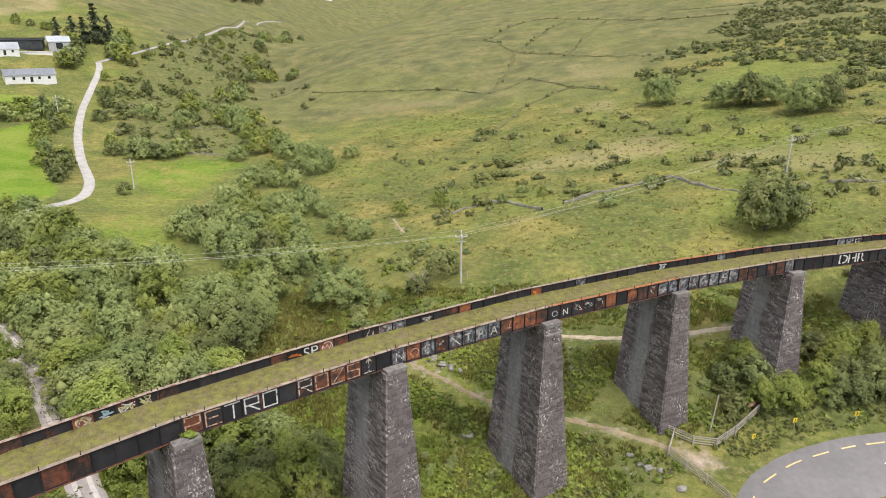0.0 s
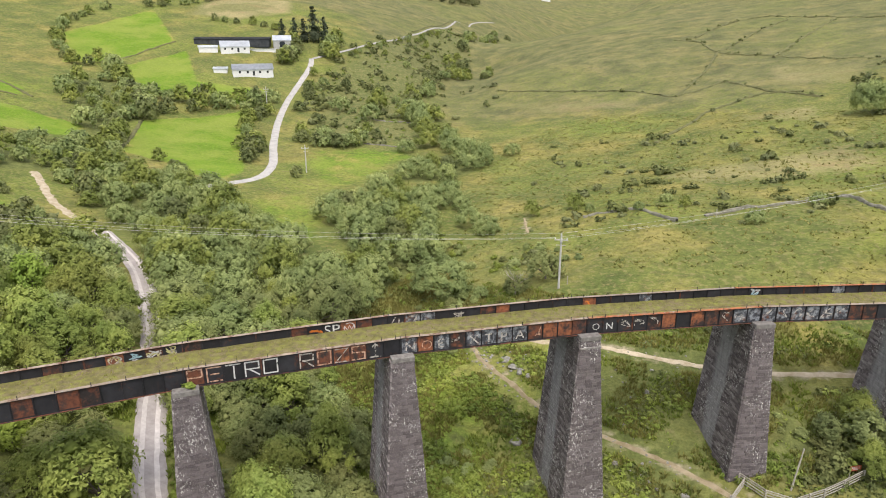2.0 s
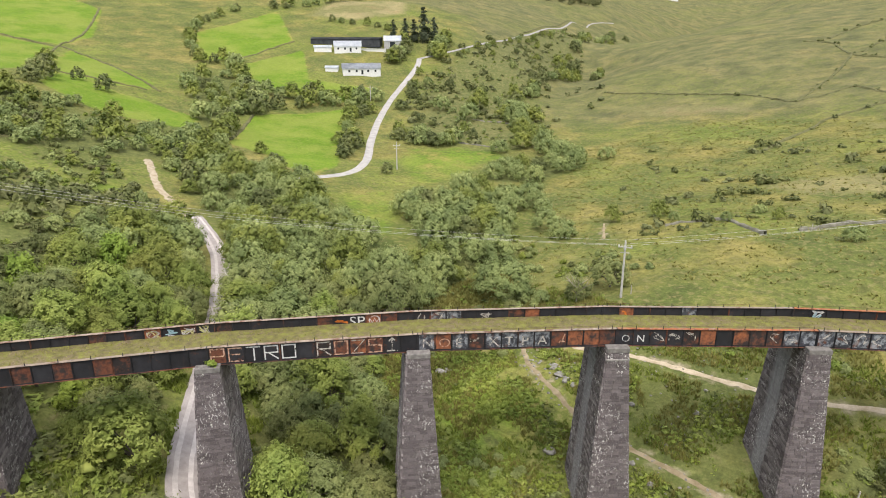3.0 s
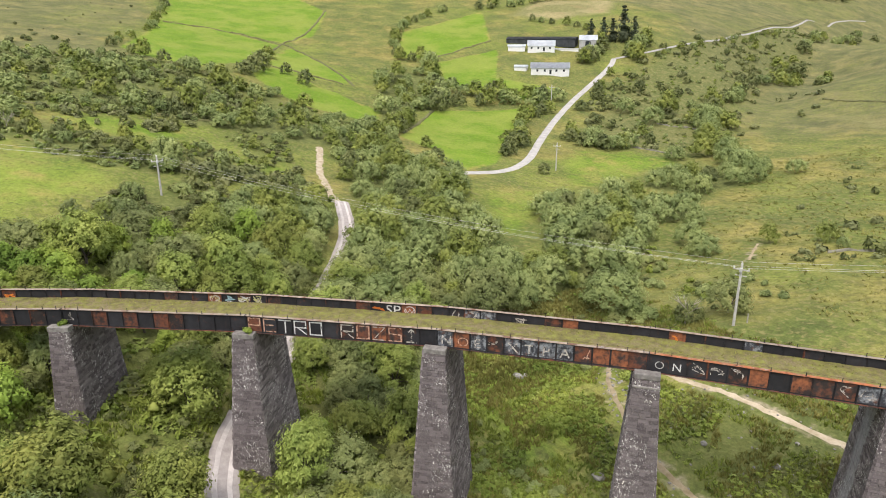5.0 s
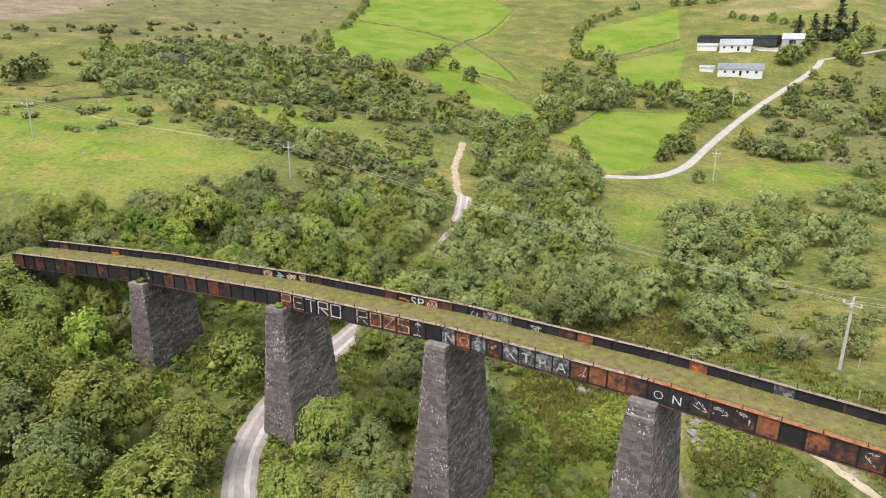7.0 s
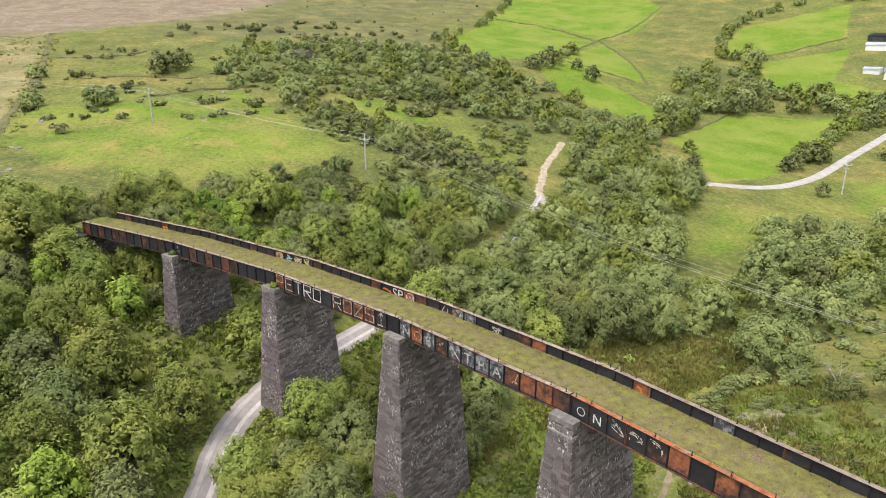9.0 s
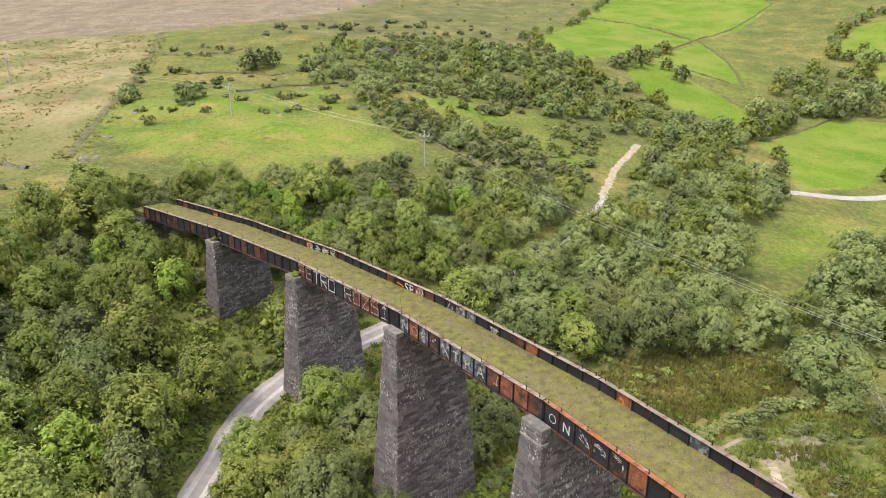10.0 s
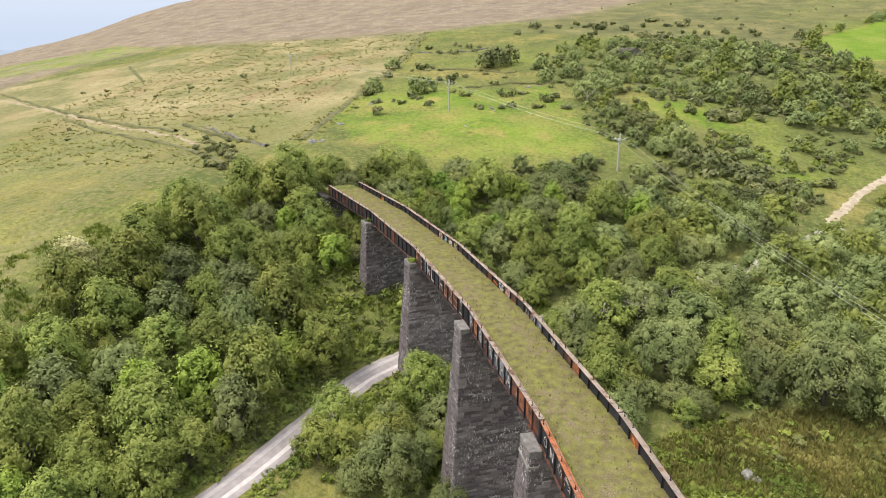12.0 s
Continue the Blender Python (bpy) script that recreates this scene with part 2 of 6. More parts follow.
DRYWALL = plain("dry_stone", (.12, .12, .085), (.3, .285, .24), 0.9, 0.95, bump=0.8, depth=0.2)


def steel(name, under, top, amount, flakes):
    """Old paint over rust: amount is how much of the plate has rusted through."""
    m = Mat(name, 0.75, 0, 0.35)
    rust = m.ramp(m.noise(3.0, 6), (0.25, (.07, .028, .018)), (0.5, top), (0.75, (top[0] * 1.4, top[1] * 1.35, top[2] * 1.2)))
    paint = m.vary(m.ramp(m.noise(1.5, 5), (0.3, under), (0.7, tuple(1.9 * v for v in under))), m.random(), 0.5)
    worn = m.step(m.calc("ADD", m.noise(1.4, 7, rough=0.65), m.calc("MULTIPLY", m.random(), 0.12)), 0.7 - amount * 0.42, 0.8 - amount * 0.3)
    c = m.mix(worn, paint, rust)
    streak = m.step(m.noise(4, 5, squash=(1, 1, 0.15)), 0.58, 0.8)
    c = m.mix(m.calc("MULTIPLY", streak, 0.25), c, (.1, .05, .035))
    if flakes:
        pale = m.step(m.noise(1.9, 7, rough=0.72), 0.62 - 0.16 * flakes, 0.7 - 0.1 * flakes)
        c = m.mix(m.calc("MULTIPLY", pale, 0.75), c, (.36, .385, .42))
    return m.done(c, m.noise(18, 5), 0.35, 0.01)


STEEL = {
    "k": steel("black_painted_steel", (.016, .016, .019), (.09, .04, .026), 0.05, 0),
    "r": steel("brown_rusted_steel", (.024, .02, .02), (.15, .056, .034), 0.5, 0),
    "o": steel("orange_rusted_steel", (.03, .022, .022), (.27, .098, .048), 0.72, 0),
    "w": steel("paint_smeared_steel", (.03, .032, .04), (.14, .055, .032), 0.2, 1.0),
}
FLANGE = steel("lichen_grey_rusted_flange", (.2, .16, .13), (.17, .09, .06), 0.25, 0.25)
FLANGEO = steel("orange_rusted_flange", (.25, .15, .09), (.36, .12, .05), 0.75, 0.1)


def spray(name, dark, light, cover):
    """Old spray paint that has flaked off in places."""
    m = Mat(name, 0.7)
    m.done(m.ramp(m.noise(5, 5), (0.3, dark), (0.7, light)))
    gone = m.n.new("ShaderNodeBsdfTransparent")
    mx = m.n.new("ShaderNodeMixShader")
    m.l.new(m.step(m.noise(3.5, 7, rough=0.7), cover, cover + 0.07), mx.inputs[0])
    m.l.new(m.b.outputs[0], mx.inputs[1])
    m.l.new(gone.outputs[0], mx.inputs[2])
    m.l.new(mx.outputs[0], m.n["Material Output"].inputs[0])
    return m.mat


CHALK = spray("white_spray_paint", (.5, .5, .5), (.72, .72, .72), .56)
FADED = spray("faded_spray_paint", (.36, .33, .3), (.62, .58, .54), .5)
RUSTSPRAY = spray("rust_stained_spray_paint", (.42, .2, .12), (.66, .46, .36), .52)
YELLOWSPRAY = spray("dull_yellow_spray_paint", (.42, .4, .16), (.6, .58, .3), .56)
SPRAYBLUE = plain("pale_blue_spray_paint", (.25, .42, .5), (.4, .56, .62), 5, 0.7, per=0)
ORANGEPAINT = plain("orange_spray_paint", (.6, .17, .03), (.75, .25, .05), 5, 0.7, per=0)


# ---- the land ----
# spot heights of the land: x, y, z in metres
NEAR = [(-31, 30, 4.8), (-16, 42, -.6), (-10, 67, -4.6), (-1, 61, -5), (3, 69, -4.5), (18, 72, -2.3), (26, 64, -3.5), (36, 67, -3.6),
    (60, 66, -3.5), (38, 84, 3), (8, 38, -1), (-4, 22, .5), (-13, 29, 1), (-24, 17, 5), (12, 10, 1), (-32, -1, 14), (-9, 3, 8.5),
    (-12, 94, -1.2), (4, 78, .6), (4, 85, 1.7), (16, 86, 2.2), (3, 99, 4.8), (-17, 79, -3.4), (-32, 70, 0), (-14, 49, -2.6),
    (-46, 80, 2.2), (-37, 38, 4), (12, 57, -7), (-28, 108, -1.2), (-22, 44, 0), (-40, 58, 2.6)]
MID = [(-10, 137, 3.7), (15, 143, 8.5), (20, 120, 8.4), (30, 133, 10), (71, 134, 14.4), (50, 160, 12), (11, 197, 7.3), (47, 207, 16.5),
    (70, 219, 21), (-29, 217, 6.5), (-17, 277, 12.3), (32, 357, 34), (-48, 107, 3), (-72, 130, 4), (-90, 142, 5.4), (-82, 171, 3.4),
    (-90, 215, 5.5), (-70, 220, 4), (-108, 278, 13), (-79, 94, 6), (-104, 102, 9.5), (-120, 114, 12.5),
    (-157, 166, 14), (-155, 308, 27), (-177, 273, 25), (-54, 165, 1.5), (20, 165, 9), (90, 105, 14), (100, 80, 6)]
WEST = [(-82, 58, 14.8), (-75, 29, 15.8), (-86, -11, 17), (-57, -10, 16.5), (-110, 14, 21.5), (-146, 26, 25), (-178, -31, 29),
    (-198, 48, 32), (-250, -46, 40), (-264, -86, 40.5), (-245, 106, 36), (-274, 194, 37.4), (-330, 157, 48), (-198, 133, 30),
    (-167, -52, 26.5), (-230, 250, 30), (-58, 20, 13), (-52, 52, 8), (-60, 70, 6)]
GULLY = [(-82, 300, 8), (-90, 345, 11), (-100, 400, 14), (-113, 460, 17), (-118, 345, 24), (-130, 395, 30), (-146, 450, 37), (-154, 520, 44), (-68, 345, 19), (-68, 395, 24), (-62, 450, 31)]
# the crest of the eastern hill, the glen behind it and the land beyond
CREST = [(-93, 476, 29.5), (-83, 554, 38.5), (-69, 636, 46.3), (-44, 739, 58.1), (-16, 839, 72.3), (20, 949, 87.6)]
GLEN = [(-131, 640, 37), (-114, 600, 23), (-104, 690, 20), (-80, 780, 22), (-50, 880, 26), (0, 980, 32), (80, 1080, 45), (-165, 820, 48), (-150, 950, 42), (-120, 1120, 48), (-60, 1250, 66), (60, 1350, 92)]
FAR = [(-194, 655, 55), (-163, 621, 50), (100, 600, 75), (300, 500, 105), (200, 300, 50), (150, 200, 32), (200, 1000, 165), (90, 900, 118),
    (-250, 1000, 92), (-100, 1600, 150), (600, 1500, 330),
    (-600, 900, 125), (-800, 400, 125), (-500, 100, 78), (-500, -150, 76), (-494, -373, 71), (-436, -437, 44), (-377, -487, 18), (-640, -520, 68)]
RIM = [(-1200, -300, 230), (-1200, 600, 230), (-300, 2200, 330), (-250, -340, 20), (-420, -720, -5), (0, -500, -22), (400, 0, 5), (600, 600, 190),
    (1500, 0, 100), (1500, 1500, 400), (60, -100, -10), (-80, -150, 8), (-1600, -1500, 20), (-1500, 1800, 350), (-700, -800, -10)]
SPOT = np.array(NEAR + MID + WEST + GULLY + CREST + GLEN + FAR + RIM, float)


def bend(r2):
    return np.where(r2 > 0, r2 * np.log(np.maximum(r2, 1e-9)), 0.0) * 1e-3


def fit_land(stiff=0.35):
    n = len(SPOT)
    d2 = ((SPOT[:, None, :2] - SPOT[None, :, :2]) ** 2).sum(2)
    a = np.zeros((n + 3, n + 3))
    a[:n, :n] = bend(d2) + np.eye(n) * stiff
    a[:n, n], a[:n, n + 1:], a[n, :n], a[n + 1:, :n] = 1, SPOT[:, :2], 1, SPOT[:, :2].T
    return np.linalg.solve(a, np.concatenate([SPOT[:, 2], np.zeros(3)]))


LAND = fit_land()


def height(x, y):
    x, y = np.asarray(x, float), np.asarray(y, float)
    z = LAND[-3] + LAND[-2] * x + LAND[-1] * y
    for w, (sx, sy, _) in zip(LAND, SPOT):
        z = z + w * bend((x - sx) ** 2 + (y - sy) ** 2)
    return z


def inside(poly, x, y):
    """Signed distance to a polygon on plan, positive inside."""
    d, hit = np.full(x.shape, 1e9), np.zeros(x.shape, bool)
    for (ax, ay), (bx, by) in zip(poly, poly[1:] + poly[:1]):
        ex, ey = bx - ax, by - ay
        t = np.clip(((x - ax) * ex + (y - ay) * ey) / max(ex * ex + ey * ey, 1e-9), 0, 1)
        d = np.minimum(d, np.hypot(x - ax - t * ex, y - ay - t * ey))
        cross = ((ay > y) != (by > y)) & (x < ex * (y - ay) / (ey if ey else 1e-9) + ax)
        hit ^= cross
    return np.where(hit, d, -d)


def along(line, x, y):
    """Distance to a line on plan."""
    d = np.full(np.shape(x), 1e9)
    for (ax, ay), (bx, by) in zip(line, line[1:]):
        ex, ey = bx - ax, by - ay
        t = np.clip(((x - ax) * ex + (y - ay) * ey) / (ex * ex + ey * ey), 0, 1)
        d = np.minimum(d, np.hypot(x - ax - t * ex, y - ay - t * ey))
    return d


def smooth(line, step=1.5):
    """A rounded line through the given plan points, at even steps."""
    p = np.array([line[0], *line, line[-1]], float)
    out = []
    for i in range(1, len(p) - 2):
        a, b, c, d = p[i - 1:i + 3]
        for t in np.linspace(0, 1, max(2, int(np.hypot(*(c - b)) / step)), endpoint=False):
            out.append(0.5 * (2 * b + (c - a) * t + (2 * a - 5 * b + 4 * c - d) * t * t + (3 * b - a - 3 * c + d) * t ** 3))
    out.append(p[-2])
    return [tuple(v) for v in out]


TRACK = [(27, 23.6), (20, 26.8), (8, 32), (-6, 34.4), (-14, 35.8), (-20.5, 38.8), (-26, 43.2), (-33, 51.2), (-39.5, 59.5), (-46, 67), (-54, 75.5), (-64, 84.5), (-72, 90), (-78, 93.6), (-83, 96.5)]
FARM_ROAD = [(-95, 132), (-91, 143), (-89, 157), (-95, 174), (-110, 199), (-124, 225), (-136, 252), (-146, 280), (-155, 307), (-160, 318)]
FAR_ROAD = [(-160, 318), (-152, 349), (-151, 395), (-158, 463), (-166, 540), (-176, 620), (-190, 700), (-202, 765), (-190, 818)]
HILL_TRACK = [(-143, -184), (-125, -143), (-106, -105), (-91, -75), (-82, -55), (-77, -42), (-70, -30)]
DIRT_PATHS = {
    "west": [(-82, 95.6), (-86, 96.2), (-93.7, 99.8), (-104, 104.7), (-111, 109.6), (-120, 115.2)],
    "bank": [(-8, 88), (-5, 83), (1, 77.5), (5, 74.5), (12, 72), (17, 70.5), (22, 68.5), (28, 65.5)],
    "north": [(-1, 87.5), (3, 86), (8.5, 85.8), (14, 85.2), (20, 84.5), (30, 84), (44, 86)],
    "spring": [(-8, 130), (-10, 137), (-11, 141)],
}
ROAD = [(10, -150), (20, -80), (26, -25), (28, 20), (29.5, 38), (32.2, 51), (35.6, 57.6), (38.7, 60.1), (42, 61.8), (47.5, 63.4), (52, 64.1), (64, 65.5), (90, 69), (140, 73), (220, 70)]
PASTURES = [
    [(-260, 113), (-334, 158), (-448, 210), (-484, 302), (-344, 269), (-291, 224), (-276, 197), (-312, 182), (-338, 164)],
    [(-258, 112), (-338, 161), (-311, 179), (-272, 192), (-246, 168), (-214, 142), (-200, 115), (-233, 110)],
    [(-245, 173), (-266, 195), (-204, 187), (-192, 175), (-200, 158), (-219, 154)],
    [(-193, 135), (-214, 154), (-187, 159), (-159, 168), (-148, 156), (-156, 139), (-174, 132)],
    [(-237, 236), (-278, 278), (-279, 345), (-229, 300), (-229, 264)],
    [(-222, 251), (-215, 291), (-182, 254), (-152, 262), (-137, 241), (-147, 237), (-184, 225)],
    [(-131, 153), (-158, 191), (-140, 233), (-132, 221), (-121, 195), (-97, 163), (-95, 156), (-93, 144), (-115, 152)],
]
SOFT_FIELDS = [
    [(-79, 135), (-73, 151), (-70, 153), (-56, 135), (-47, 117), (-52, 110)],
    [(-91, 184), (-97, 200), (-84, 214), (-69, 217), (-58, 207), (-63, 195), (-62, 172), (-66, 158), (-78, 165)],
    [(-81, -1), (-108, -22), (-133, -20), (-137, 5), (-151, 32), (-130, 41), (-103, 54), (-88, 56), (-71, 28), (-73, 16), (-78, 6)],
    [(-76, -40), (-82, -37), (-66, -16), (-61, -15)],
    [(-149, 48), (-139, 89), (-125, 83), (-112, 71), (-119, 59)],
    [(-114, 89), (-112, 103), (-98, 96), (-96, 84)],
    [(-89, 67), (-92, 80), (-85, 79), (-84, 70)],
    [(-262, -207), (-221, -223), (-185, -260), (-215, -330), (-290, -270)],
]
MOOR = [(-166, -213), (-221, -223), (-262, -205), (-254, -160), (-250, -90), (-258, -46), (-310, 5), (-440, 60), (-640, 150), (-900, 330), (-1600, 500), (-2900, 0), (-2900, -2600), (-400, -2600)]
DRY = [(-50, -6), (-86, -10), (-130, -20), (-184, -31), (-254, -48), (-252, -160), (-166, -213), (-60, -120), (20, -60), (18, -4), (4, -4), (-12, -4), (-24, -10)]
WOODS = {
    "grove": [(-41, 64), (-50, 74), (-60, 85), (-75, 95), (-94, 108), (-100, 124), (-104, 138), (-86, 134), (-62, 117), (-46, 105), (-38, 112), (-48, 134), (-46, 157), (-27, 132), (-19, 110), (-16, 98), (-21, 91), (-20, 80), (-25, 68), (-33, 57)],
    "stream": [(-52, 126), (-56, 140), (-54, 152), (-50, 162), (-38, 154), (-31, 138), (-26, 122), (-42, 116)],
    "ford": [(-58, 176), (-53, 190), (-44, 202), (-37, 212), (-34, 196), (-40, 182), (-48, 176)],
    "bank": [(-34, 46), (-43, 58), (-55, 72), (-72, 88), (-80, 88), (-76, 78), (-65, 58), (-66, 40), (-62, 20), (-56, 6), (-46, 10), (-47, 26), (-40, 36)],
    "dell": [(-49, 8), (-47, 22), (-38, 36), (-27, 42), (-20, 36), (-14, 32), (-6, 31), (8, 29), (20, 20), (20, 6), (10, 3), (0, 4), (-9, 3), (-18, 1), (-28, 1), (-40, 4)],
    "piers": [(-36, 54), (-28, 46), (-20, 40), (-10, 37), (0, 38), (-3, 50), (-8, 58), (-18, 68), (-26, 66)],
}
HILL = [(-70, 262), (-20, 268), (45, 245), (120, 290), (240, 330), (900, 700), (900, 2400), (-900, 2400), (-900, 700), (-420, 420), (-300, 430), (-200, 430), (-120, 330)]
GLENSIDE = [(-150, 560), (-128, 640), (-150, 760), (-170, 900), (-130, 1150), (0, 1300), (120, 1300), (40, 1080), (-40, 900), (-90, 760), (-110, 640)]
PADDOCK = [(-258, 345), (-275, 395), (-240, 440), (-214, 395), (-226, 356)]
GORGE = [(-146, 300), (-150, 360), (-156, 450), (-162, 560), (-132, 520), (-104, 420), (-98, 340), (-76, 262), (-62, 226), (-84, 218), (-100, 208), (-116, 232), (-134, 268)]
TAWNY = [[(54, 316), (88, 293), (75, 262), (50, 280)], [(34, 242), (63, 239), (59, 215), (34, 230)], [(58, 169), (102, 153), (86, 125), (73, 136), (56, 146)], [(-58, 308), (4, 288), (10, 270), (-34, 280)], [(10, 180), (60, 190), (70, 165), (24, 160)]]
MEADOW = [(-28, 80), (-30, 92), (-28, 102), (-27, 112), (-22, 118), (-18, 110), (-17, 92), (-14, 82), (-16, 74), (-20, 70), (-25, 74)]
CLEAR = [MEADOW, [(-36, 25), (-36, 33), (-29, 39), (-21, 41), (-16, 37), (-19, 28), (-27, 21)], [(-19, 41), (-13, 44), (-8, 40), (-11, 35), (-18, 36)], [(-36, 55), (-30, 47), (-22, 44), (-20, 49), (-27, 55)]]
BANKS = [[(6, 60), (22, 57), (27, 61), (27, 68), (30, 72), (40, 84), (34, 94), (8, 96), (4, 80)], [(28, 68), (40, 69.5), (54, 70), (90, 73), (95, 92), (60, 92), (40, 84), (30, 80)], [(-24, 104), (-14, 90), (-8, 92), (4, 100), (10, 106), (-10, 124)]]
# tangled scrub round the ruin, below the pole, along the gorse and up the slope
THICKETS = {
    "ruin": [(-212, 21), (-235, 39), (-242, 71), (-230, 93), (-207, 105), (-186, 112), (-176, 125), (-160, 136), (-145, 138), (-134, 121), (-141, 113), (-138, 95), (-145, 90), (-148, 78), (-157, 54), (-150, 28)],
    "pole": [(-141, 44), (-140, 55), (-126, 66), (-122, 79), (-117, 89), (-102, 85), (-110, 101), (-125, 108), (-136, 100), (-132, 90), (-119, 92), (-107, 88), (-91, 73), (-95, 63), (-99, 53), (-110, 47), (-128, 44)],
    "gorse": [(-66, 32), (-75, 43), (-84, 52), (-86, 61), (-82, 66), (-88, 78), (-94, 90), (-97, 97), (-86, 92), (-79, 81), (-74, 64), (-61, 47), (-62, 38)],
    "slope": [(-150, 128), (-137, 127), (-118, 118), (-104, 112), (-92, 104), (-100, 122), (-108, 138), (-126, 148), (-142, 150)],
}
UPLAND = [(-256, -30), (-310, 0), (-440, 55), (-640, 145), (-900, 330), (-600, 330), (-430, 190), (-353, 166), (-278, 116), (-209, 112), (-203, 92), (-216, 61), (-240, 40)]
LUSH = [(-26, 77), (-17, 85), (-8, 86), (-4, 82), (4, 69), (-2, 57), (-17, 67)]
BELT = [(-161, 39), (-175, 60), (-193, 89), (-166, 112), (-145, 116), (-136, 148), (-150, 172), (-191, 227), (-215, 227), (-200, 200), (-140, 152), (-126, 141), (-110, 121), (-120, 116), (-136, 91), (-150, 75), (-192, 43)]
RIGHT_GORSE = [(67, 247), (88, 290), (113, 310), (159, 375), (194, 392), (230, 345), (200, 260), (140, 190), (118, 198), (136, 237), (103, 262), (90, 236)]


def axis(parts):
    out = []
    for a, b, s in parts:
        out += list(np.linspace(a, b, max(2, int(round((b - a) / s))), endpoint=False))
    return np.array(out + [parts[-1][1]])


def far_axis(lo, hi, inner):
    left = [lo - 8 * (1.13 ** k - 1) / .13 for k in range(1, 33)][::-1]
    right = [hi + 8 * (1.13 ** k - 1) / .13 for k in range(1, 33)]
    return np.concatenate([left, axis(inner), right])


GX = far_axis(-350, 220, [(-350, -100, 3), (-100, 62, 1.5), (62, 220, 4)])
GY = far_axis(-250, 470, [(-250, -10, 4), (-10, 150, 1.5), (150, 470, 3)])


def rolls(x, y, scale, seed):
    """Gentle bumps from a few crossed waves."""
    rng = np.random.RandomState(seed)
    z = 0 * x
    for _ in range(7):
        a, f, p = rng.rand() * 6.28, (0.6 + rng.rand()) / scale, rng.rand() * 6.28
        z = z + np.sin((x * np.cos(a) + y * np.sin(a)) * f * 6.28 + p + 1.5 * np.sin((y * np.cos(a) - x * np.sin(a)) * f * 4))
    return z / 7


STRIPS = [(TRACK, 3), (FARM_ROAD, 3), (ROAD, 6), (FAR_ROAD, 4)] + [(v, 1.5) for v in DIRT_PATHS.values()]


def terrain(x, y):
    """The land without its small humps: broad swells on the far hills."""
    reach = np.hypot(x + 100, y - 100)
    return height(x, y) + np.clip((reach - 350) / 400, 0, 1) * (3.0 * rolls(x, y, 190, 5) + 1.5 * rolls(x, y, 60, 6))


def build_ground():
    x, y = np.meshgrid(GX, GY)
    z = terrain(x, y)
    calm = np.ones_like(x)
    for line, w in STRIPS:
        calm = np.minimum(calm, np.clip((along(smooth(line, 4), x, y) - w) / 6, 0, 1))
    z = z + calm * (0.55 * rolls(x, y, 14, 3) + 0.3 * rolls(x, y, 5.5, 4))
    z = np.maximum(z, -70)
    n, k = x.shape
    idx = np.arange(n * k).reshape(n, k)
    quads = np.stack([idx[:-1, :-1], idx[:-1, 1:], idx[1:, 1:], idx[1:, :-1]], -1).reshape(-1, 4)
    me = bpy.data.meshes.new("ground")
    me.from_pydata(np.stack([x, y, z], -1).reshape(-1, 3).tolist(), [], quads.tolist())
    me.polygons.foreach_set("use_smooth", np.ones(len(quads), bool))
    cover = np.zeros((n, k, 4))
    soft = lambda d, w: np.clip(0.5 + d / (2 * w), 0, 1)
    for p in PASTURES:
        cover[..., 0] = np.maximum(cover[..., 0], soft(inside(p, x, y), 2.5))
    for p in SOFT_FIELDS:
        cover[..., 0] = np.maximum(cover[..., 0], (0.52 + 0.12 * rolls(x, y, 40, 8)) * soft(inside(p, x, y), 4))
    cover[..., 1] = soft(inside(MOOR, x, y), 14)
    slope = np.zeros((n, k, 4))
    slope[..., 0] = np.maximum(0.58 * soft(inside(HILL, x, y), 20), 0.56 * soft(inside(UPLAND, x, y), 12))
    slope[..., 1] = np.maximum(0.66 * soft(inside(GORGE, x, y), 10), 0.5 * soft(inside(GLENSIDE, x, y), 20))
    slope[..., 2] = np.maximum(soft(inside(DRY, x, y), 6) * np.clip(0.42 + (-70 - x) / 150, 0.42, 1), 0.7 * soft(inside(PADDOCK, x, y), 6))
    for p in TAWNY:
        slope[..., 2] = np.maximum(slope[..., 2], 0.55 * soft(inside(p, x, y), 6))
    slope[..., 3] = 1
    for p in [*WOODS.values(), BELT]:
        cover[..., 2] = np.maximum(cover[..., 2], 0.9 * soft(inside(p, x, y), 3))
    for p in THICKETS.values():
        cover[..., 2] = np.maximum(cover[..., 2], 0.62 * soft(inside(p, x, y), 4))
    cover[..., 0] = np.maximum(cover[..., 0], (0.5 + 0.15 * rolls(x, y, 9, 8)) * soft(inside(LUSH, x, y), 3))
    for p in BANKS:
        cover[..., 2] = np.maximum(cover[..., 2], {6: 0.6, 28: 0.95}.get(p[0][0], 0.4) * soft(inside(p, x, y), 4))
    for p in CLEAR:
        cover[..., 2] *= 1 - .6 * soft(inside(p, x, y), 2)
        cover[..., 0] = np.maximum(cover[..., 0], 0.4 * soft(inside(p, x, y), 2))
    for line in DIRT_PATHS.values():
        cover[..., 3] = np.maximum(cover[..., 3], 0.46 * np.clip(1.3 - along(smooth(line, 3), x, y) / 1.35, 0, 1))
    cover[..., 3] = np.maximum(cover[..., 3], 0.5 * np.clip(1.2 - along(smooth(HILL_TRACK, 6), x, y) / 2.0, 0, 1))
    cover[..., 3] = np.maximum(cover[..., 3], 0.58 * np.clip(1.25 - np.hypot(x + 2.8, (y - 90.4) * .9) / 5, 0, 1))
    cover[..., 3] = np.maximum(cover[..., 3], 0.6 * np.clip(1.2 - np.hypot(x - 29.5, y - 64.4) / 3.6, 0, 1))
